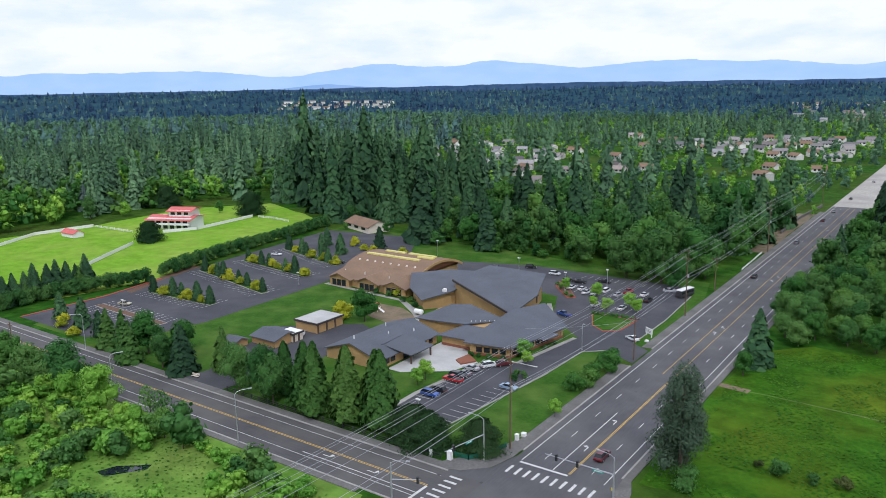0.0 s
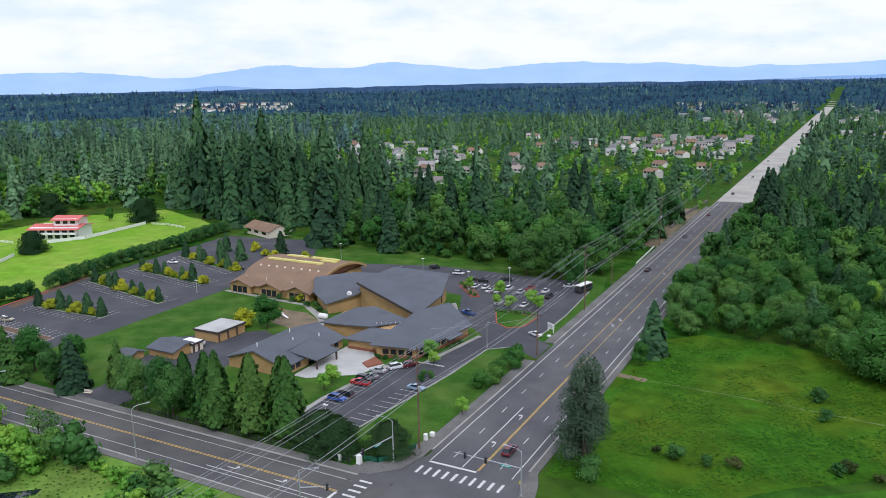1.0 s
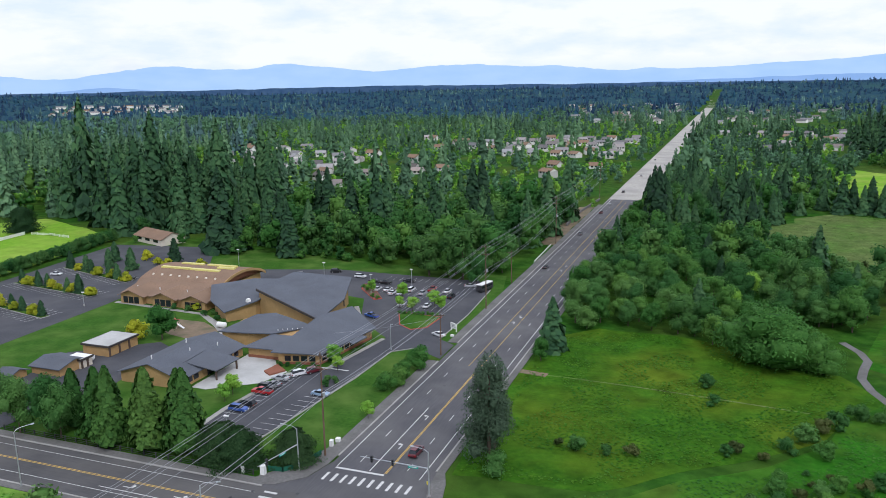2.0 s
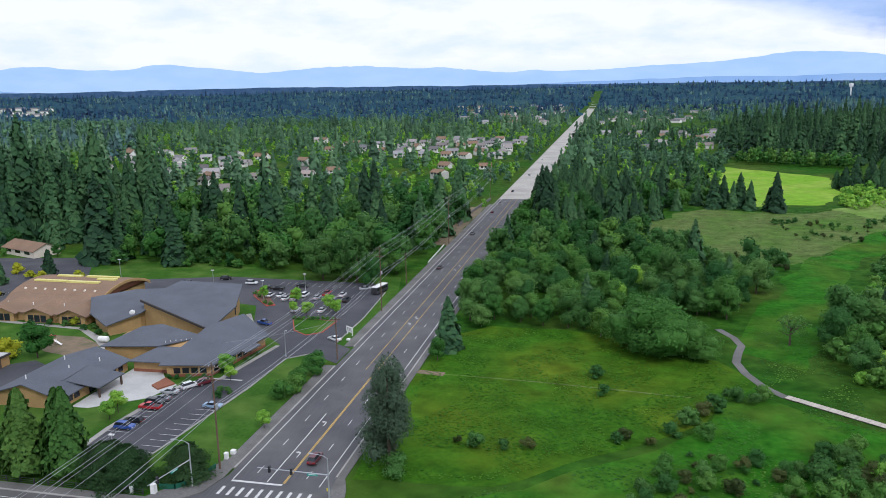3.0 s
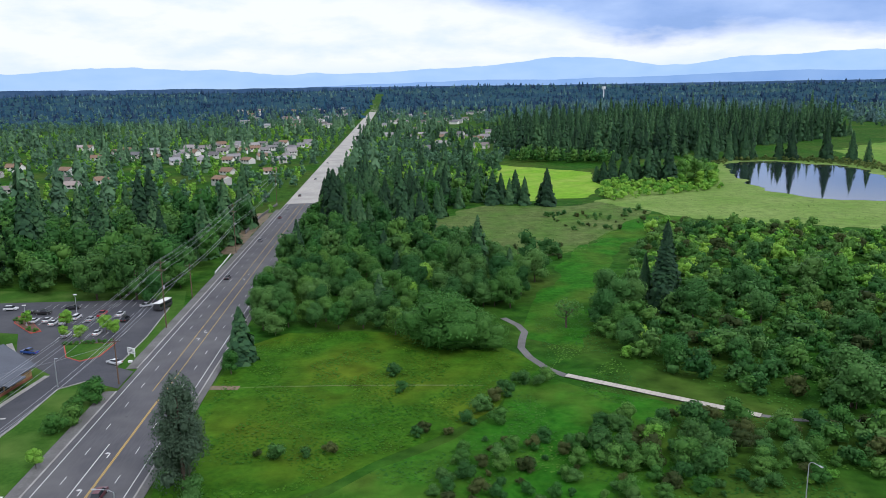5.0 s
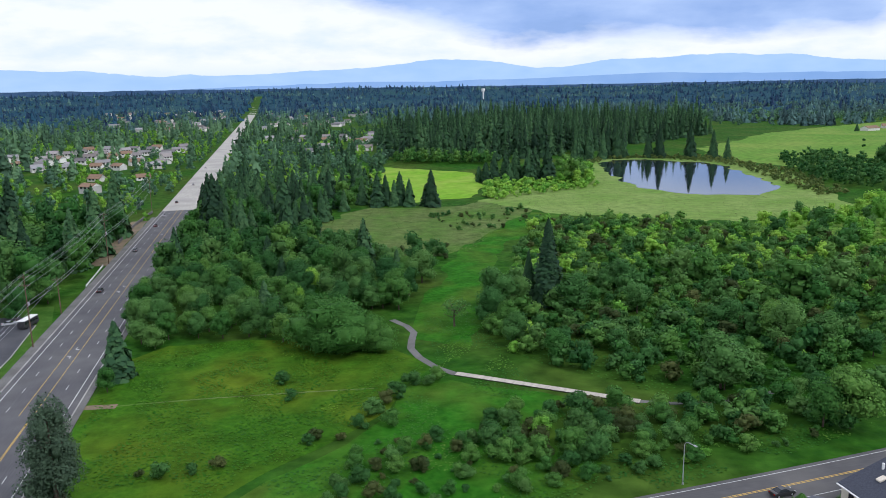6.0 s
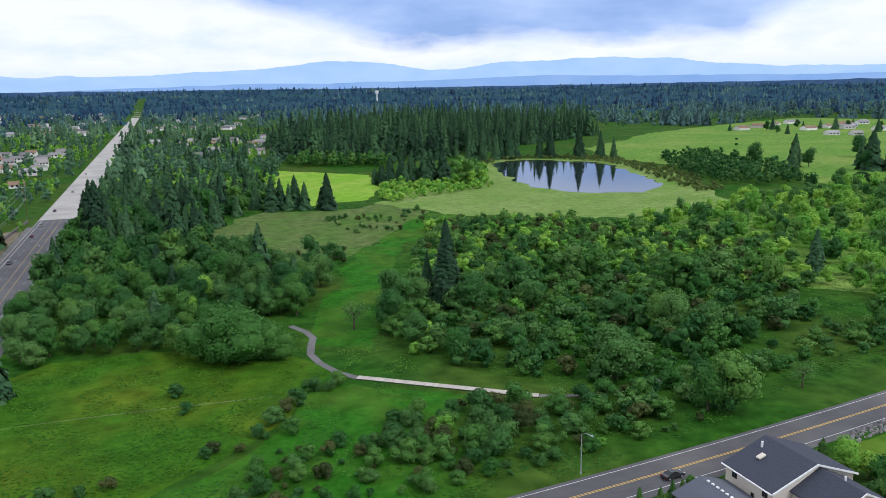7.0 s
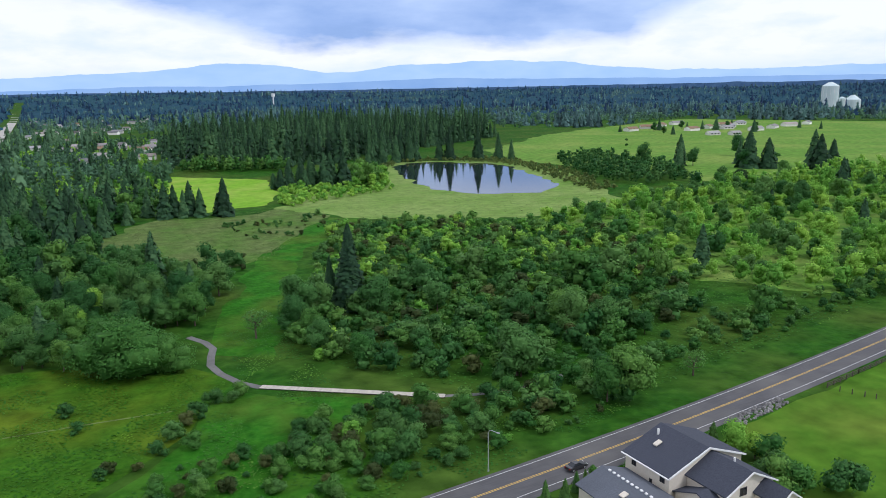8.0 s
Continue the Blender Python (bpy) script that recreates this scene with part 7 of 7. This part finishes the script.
lot, wlot = bpy.data.objects["parking_lot"], bpy.data.objects["west_parking_lot"]
bay_lines(lot, -108.2, 138.8, 0, 2.75, 10, 5.2, 0)
bay_lines(lot, -96.8, 131, .268, 2.75, 9, 5.0, 0)
bay_lines(lot, -120.5, 246.8, 2.75, .05, 13, 9.5, 90)
bay_lines(lot, -105.2, 230.6, 2.75, .1, 8, 5.4, 90)
bay_lines(lot, -124, 266.5, 2.75, -.1, 14, 5.0, 90)
part("bay_line", Build().box(-100.5, 171.6, .052, -92.2, 172.2, .06), M_WHITE_LINE, lot)
for cx0, cy0, cx1, cy1 in ((-254, 163.6, -218, 164.4), (-266, 196.6, -214, 185), (-266, 219, -219, 211.8), (-268, 246, -222, 233), (-253, 141.9, -213, 140.3)):
    d = Vector((cx1 - cx0, cy1 - cy0))
    a = math.degrees(math.atan2(d.y, d.x))
    nrm = Vector((-d.y, d.x)).normalized()
    n = int(d.length / 2.75)
    u = d.normalized() * 2.75
    for s in (1, -1):
        o = Vector((cx0, cy0)) + nrm * 1.9 * s
        bay_lines(wlot, o.x, o.y, u.x, u.y, n + 1, 4.8, a + 90 * s)
    isl = trail([(cx0, cy0), (cx1, cy1)], 3.4, -.1, .18)
    structure(part("planting_island", isl, M_CONC), "kerbed planting island in the car park", "island")
    structure(part("planting_bed", trail([tuple(Vector((cx0, cy0)) + d.normalized() * .3), tuple(Vector((cx1, cy1)) - d.normalized() * .3)], 2.8, .1, .22), M_LAWN if cy0 > 150 else M_BARK_MULCH), "planted bed of the car park island", "island")
ISL = [(-101.5, 226.5), (-95.5, 213.5), (-90, 209.5), (-85.8, 213), (-85.2, 225)]
structure(part("planting_island", Build().prism(ISL, -.1, .18), M_RED_KERB), "lawn island with a worn red kerb", "island")
structure(part("planting_bed", Build().prism([(x * .94 - 91.6 * .06 + 0, y * .94 + 217.5 * .06) for x, y in ISL], .1, .22), M_LAWN), "mown lawn island in the car park", "island")
ISL = [(-129, 257), (-127, 250), (-116, 237.5), (-113.5, 239.5), (-121, 250), (-126, 258)]
structure(part("planting_island", Build().prism(ISL, -.1, .2), M_RED_KERB), "narrow planted island with a red kerb", "island")
structure(part("planting_bed", Build().prism([(x * .9 - 122 * .1, y * .9 + 248.5 * .1) for x, y in ISL], .1, .24), M_BARK_MULCH), "mulched bed on the island", "island")
structure(part("kerb", trail([(-96, 122), (-92, 127), (-88, 168), (-87.5, 189), (-82, 194)], .35, -.1, .2), M_CONC), "pale kerb between car park and lawn", "kerb")
structure(part("kerb", trail([(-108.4, 124), (-108.9, 140), (-106.4, 165), (-98.2, 172), (-94.4, 199)], 1.3, -.1, .19), M_CONC), "pale concrete walk beside the building", "pavement")
structure(part("kerb", trail([(-78, 204), (-77.8, 230), (-79.8, 262)], .35, -.1, .2), M_CONC), "pale kerb between car park and verge", "kerb")
sheet("front_lawn_patch", [(-123, 146), (-110, 152), (-109.8, 142), (-109, 126), (-118, 130)], .06, M_LAWN, "small mown lawn beside the plaza", "lawn")
structure(part("planter", Build().prism([(-113.5, 164), (-110.5, 162), (-108.2, 166.2), (-112.8, 169.5)], -.1, .5), M_BRICK), "low brick planter beside the plaza", "planter")
for p, q in (((-120, 218), (-116, 222)), ((-118, 228), (-112, 218)), ((-113, 214), (-110, 210))):
    structure(part("pavement", trail([p, q], 1.6, -.1, .14), M_CONC), "short pale concrete walk", "pavement")


# ---- poles, wires, lamps and signals ----
def utility_pole(x, y, h, label="tall brown wooden utility pole with crossarms", arms=2):
    p = thing("utility_pole", label, "utility pole", "utility poles", pose(x, y, 0))
    part("pole", Build().tube((0, 0, -.3), (0, 0, h), .21, .13, 9), M_WOOD, p)
    for i in range(arms):
        a = part("crossarm", Build().box(-1.5, -.07, h - .9 - i * 2.6, 1.5, .07, h - .72 - i * 2.6), M_WOOD, p)
        for k in (-1.35, -.6, .6, 1.35):
            part("insulator", Build().tube((k, 0, h - .72 - i * 2.6), (k, 0, h - .45 - i * 2.6), .07, .05, 6), M_GALV, a)
    if h > 15:
        part("transformer", Build().tube((.4, 0, h * .58), (.4, 0, h * .58 + 1.0), .28, .28, 10), M_GALV, p)
    part("cable_guard", Build().tube((-.2, .12, 0), (-.2, .12, 4), .06, .06, 6), M_GALV, p)
    return p


POLES = [(-74.4, 127, 22.5), (-74.1, 238.2, 22.5), (-74.4, 351.6, 23), (-77.5, 502.2, 22.5)]
for x, y, h in POLES:
    utility_pole(x, y, h)
utility_pole(-72.9, 191.1, 12.5, "short wooden utility pole with a lamp beside the drive", 1)
utility_pole(-75.2, 274.8, 12.75, "short wooden utility pole with one crossarm", 1)
utility_pole(-221, 97, 11, "wooden utility pole among street scrub", 1)


def wire(p, q, sag, r=.035):
    p, q = Vector(p), Vector(q)
    b = Build()
    pts = []
    for i in range(13):
        t = i / 12
        v = p.lerp(q, t)
        v.z -= 4 * sag * t * (1 - t)
        pts.append(v)
    b.path(pts, r, 5)
    tagged(part("power_line", b, M_WIRE), "thin pale power line between utility poles", "power line", "power lines")


south = (-79.0, 20.0, 22.0)
ends = [south] + [(x, y, h) for x, y, h in POLES]
for (x0, y0, h0), (x1, y1, h1) in zip(ends, ends[1:]):
    for dx, dz in ((-1.35, -.5), (1.35, -.5), (-.6, -.5), (-1.35, -3.1), (1.35, -3.1), (.2, -8.5), (.2, -9.6)):
        wire((x0 + dx, y0, h0 + dz), (x1 + dx, y1, h1 + dz), 1.4 if dz > -5 else 1.9, .03 if dz > -5 else .045)
wire((-72.9, 191.1, 11.5), (-74.4, 127, 13.5), .8)
wire((-72.9, 191.1, 11.5), (-75.2, 274.8, 12), 1.0)
wire((-72.9, 191.1, 11.0), (-104, 186, 5.0), .5)


def street_lamp(x, y, h, rz, reach=2.6, label="tall galvanised street lamp with a curved arm"):
    s = thing("street_lamp", label, "street lamp", "street lamps", pose(x, y, 0, 0, 0, rz))
    part("pole", Build().tube((0, 0, -.2), (0, 0, h - .8), .12, .08, 8), M_GALV, s)
    pts = [(0, 0, h - .8), (reach * .15, 0, h - .3), (reach * .45, 0, h - .05), (reach, 0, h)]
    part("arm", Build().path(pts, .06), M_GALV, s)
    part("lamp_head", Build().box(reach - .1, -.16, h - .08, reach + .6, .16, h + .08), M_GALV, s)
    part("base", Build().tube((0, 0, 0), (0, 0, .5), .2, .16, 8), M_GALV, s)
    return s


street_lamp(-124.3, 97.2, 12, 60, 3.0)
street_lamp(-171.7, 97.4, 11, 60)
street_lamp(-211.4, 113, 11, -120)
street_lamp(71.0, 118.2, 9.0, -75, 2.4)
street_lamp(-88.1, 190.6, 7.8, 0, .2, "slim dark car park lamp")


def lot_lamp(x, y, h):
    s = thing("car_park_lamp", "pale square car park lamp on a straight pole", "street lamp", "car park lamps", pose(x, y, 0))
    part("pole", Build().tube((0, 0, 0), (0, 0, h), .1, .08, 8), M_GALV, s)
    part("lamp_head", Build().box(-.55, -.25, h, .55, .25, h + .22), M_WHITE, s)
    part("footing", Build().tube((0, 0, 0), (0, 0, .7), .3, .3, 10), M_CONC, s)


for x, y, h in ((-109.5, 257.5, 7), (-149.5, 262, 6), (-121, 246, 7), (-96, 124, 7), (-206, 132, 7), (-238, 142, 4), (-212, 200, 5), (-190, 262, 9)):
    lot_lamp(x, y, h)


def signal(x, y, rz, reach, heads, sign_at, lum, label="grey traffic signal mast with lamp and green street sign"):
    """A mast arm along local +x at 6 m, a lamp arm at 9.5 m turned by lum degrees."""
    s = thing("traffic_signal", label, "traffic signal", "traffic signals", pose(x, y, 0, 0, 0, rz))
    part("pole", Build().tube((0, 0, 0), (0, 0, 9.0), .17, .1, 10), M_GALV, s)
    part("base", Build().tube((0, 0, 0), (0, 0, .35), .32, .28, 10), M_CONC, s)
    part("mast_arm", Build().tube((0, 0, 5.7), (reach, 0, 6.3), .12, .06, 8), M_GALV, s)
    c, sn = math.cos(radians(lum)), math.sin(radians(lum))
    part("lamp_arm", Build().path([(0, 0, 8.9), (c * .8, sn * .8, 9.4), (c * 3.0, sn * 3.0, 9.6)], .05), M_GALV, s)
    part("lamp_head", Build().tube((c * 2.9, sn * 2.9, 9.58), (c * 3.6, sn * 3.6, 9.58), .16, .14, 8), M_GALV, s)
    for k in heads:
        z = 5.7 + .6 * k / reach
        hd = part("signal_head", Build().box(k - .2, -.22, z - .75, k + .2, .22, z + .55), M_DARKMETAL, s)
        for i in range(3):
            part("lens", Build().tube((k, .2, z - .5 + i * .4), (k, .3, z - .5 + i * .4), .12, .12, 8), M_GLASS, hd)
    if sign_at:
        z = 5.7 + .6 * sign_at / reach
        sg = part("street_sign", Build().box(sign_at - .95, -.05, z - .5, sign_at + .95, .05, z - .02), M_SIGNGREEN, s)
        for sy in (-.056, .056):
            part("lettering", Build().box(sign_at - .7, sy - .004, z - .33, sign_at + .7, sy + .004, z - .2), M_WHITE, sg)
    return s


signal(-48.2, 118.9, 183, 13.5, (7.0, 11.2), 3.0, -5)
signal(-76.3, 119.8, 262, 11.5, (9.0,), 4.5, -80)
signal(-80.5, 95.5, 20, 5.5, (5.0,), None, 0, "grey signal mast with lamp at the street corner")
pb = thing("crossing_post", "crossing button post with yellow sign", "post", "", pose(-49.2, 121, 0))
part("post", Build().tube((0, 0, 0), (0, 0, 1.6), .07, .07, 8), M_GALV, pb)
part("sign", Build().box(-.3, -.03, 1.2, .3, .03, 1.8), M_YELLOWCAP, pb)

# corner furniture
for x, y, w, h, lab in ((-82.2, 116.2, .9, 1.9, "pale grey signal control cabinet"), (-86.5, 115.6, .6, 1.5, "small grey utility cabinet"), (-75.2, 131.2, .7, 1.4, "pale utility cabinet beside the pavement"), (-74.9, 133.6, .9, .8, "low pale utility box on the verge")):
    cb = thing("utility_cabinet", lab, "cabinet", "utility cabinets", pose(x, y, .0))
    part("body", Build().box(-w / 2, -w / 2, .1, w / 2, w / 2, h), M_WHITE, cb)
    part("plinth", Build().box(-w / 2 - .1, -w / 2 - .1, 0, w / 2 + .1, w / 2 + .1, .18), M_CONC, cb)
    part("lid", Build().box(-w / 2 - .05, -w / 2 - .05, h, w / 2 + .05, w / 2 + .05, h + .08), M_WHITE, cb)
rail_fence("green_fence", "low green mesh fence round the corner bed", [(-82, 117.8), (-79, 118.2), (-76.5, 121.2), (-75.4, 127)], 1.2, M_GREENFENCE, 1.5, [(.15, 1.15)])
rail_fence("mesh_fence", "low dark mesh fence along the pavement", [(-150, 115.2), (-120, 115.2), (-95, 115.2), (-84, 115.4)], 1.2, M_DARKMETAL, 3, [(.2, .26), (.6, .66), (1.05, 1.12)])
sg = thing("church_sign", "white sign board on two posts on the verge", "sign", "", pose(-76.6, 212.5, 0, 0, 0, -35))
part("board", Build().box(-1.6, -.12, .9, 1.6, .12, 2.6), M_WHITE, sg)
for k in (-1.3, 1.3):
    part("post", Build().box(k - .1, -.1, -.1, k + .1, .1, .9), M_WHITE, sg)
for k in range(3):
    part("lettering", Build().box(-1.2, -.13, 1.35 + k * .38, 1.2 - k * .25, -.121, 1.5 + k * .38), M_ROOF, sg)
tagged(part("ground_sign", Build().box(-75.9, 207.2, 0, -74.9, 208.1, .5), M_WHITE), "low white marker on the lawn", "sign")
bn = thing("bench", "pale wooden bench beside the street", "bench", "", pose(-164.5, 116.4, .0, 0, 0, 12))
for i in range(3):
    part("seat_slat", Build().box(-1.2, -.25 + i * .2, .42, 1.2, -.1 + i * .2, .48), M_CREAM, bn)
    part("back_slat", Build().box(-1.2, .36, .6 + i * .2, 1.2, .42, .74 + i * .2), M_CREAM, bn)
for k in (-.9, .9):
    part("leg", Build().box(k - .06, -.25, 0, k + .06, .42, .42), M_FENCEWOOD, bn)
# guard rails and a low retaining wall along the avenue
rail_fence("guard_rail", "white-topped concrete guard rail beside the avenue", [(-75.2, 312), (-75.6, 330), (-76.2, 348)], .9, M_WHITE, 3, [(.1, .85)])
rail_fence("guard_rail", "pale steel guard rail beside the avenue", [(-49.4, 402), (-49.4, 460)], .9, M_GALV, 4, [(.45, .8)])
structure(part("retaining_wall", trail([(-79, 400), (-80, 450), (-77, 500)], .5, -.1, 1.5), M_ROCK), "low grey retaining wall above the avenue", "wall")
sheet("dry_verge", [(-83, 350), (-75, 350), (-75, 470), (-84, 470)], .06, M_DIRT, "bare brown verge beside the avenue", "verge", 1.0)
# riprap beside the street
stone_mesh = bpy.data.meshes.new("stone")
bm = bmesh.new()
bmesh.ops.create_icosphere(bm, subdivisions=1, radius=1.0)
for v in bm.verts:
    k = rng.uniform(.8, 1.2)
    v.co = (v.co.x * .55 * k, v.co.y * .42 * k, v.co.z * .34 * k)
bm.to_mesh(stone_mesh)
bm.free()
stone_mesh.materials.append(M_ROCK)
rip = thing("rubble_bank", "bank of loose grey rubble stones beside the street", "rubble", "")
for x, y in scatter([(127, 107.5), (150, 111.0), (149, 114.5), (130, 111.5)], .95, .45, 30):
    o = new("stone", stone_mesh)
    o.parent = rip
    o.matrix_basis = Matrix.LocRotScale((x, y, .12), Euler(rng.uniform(0, 6, 3)), [float(rng.uniform(.6, 1.3))] * 3)
# manhole covers
for x, y in ((-80.5, 110), (-72, 112), (-64, 170)):
    tagged(part("manhole_cover", Build().tube((x, y, .03), (x, y, .058), .38, .38, 14), M_DARKMETAL), "dark round manhole cover in the road", "manhole cover", "manhole covers")
# play equipment
pg = thing("play_frame", "small pale climbing frame on bare ground", "play frame", "", pose(-163, 189, .05))
part("tower", Build().box(-.9, -.9, 1.3, .9, .9, 1.45), M_CREAM, pg)
for k in ((-.8, -.8), (.8, -.8), (.8, .8), (-.8, .8)):
    part("post", Build().tube((*k, 0), (*k, 2.6), .07, .07, 6), M_CREAM, pg)
part("canopy", Build().slab([(-1, -1, 2.5), (1, -1, 2.5), (1, 0, 3.3), (-1, 0, 3.3)], .08).slab([(-1, 0, 3.3), (1, 0, 3.3), (1, 1, 2.5), (-1, 1, 2.5)], .08), M_ROOF_RED, pg)
part("slide", Build().slab([(.9, -.4, 1.4), (3.2, -.4, .2), (3.2, .4, .2), (.9, .4, 1.4)], .08), M_WHITE, pg)
for x, y in ((-148.6, 193.4), (-166.5, 156.5)):
    tk = thing("storage_tank", "white rounded tank beside the building", "tank", "storage tanks", pose(x, y, 0))
    part("shell", Build().tube((-1.4, 0, 1.1), (1.4, 0, 1.1), .9, .9, 14).tube((1.4, 0, 1.1), (1.75, 0, 1.1), .9, .45, 14).tube((-1.75, 0, 1.1), (-1.4, 0, 1.1), .45, .9, 14), M_WHITE, tk)
    for k in (-.9, .9):
        part("foot", Build().box(k - .15, -.6, 0, k + .15, .6, .5), M_CONC, tk)
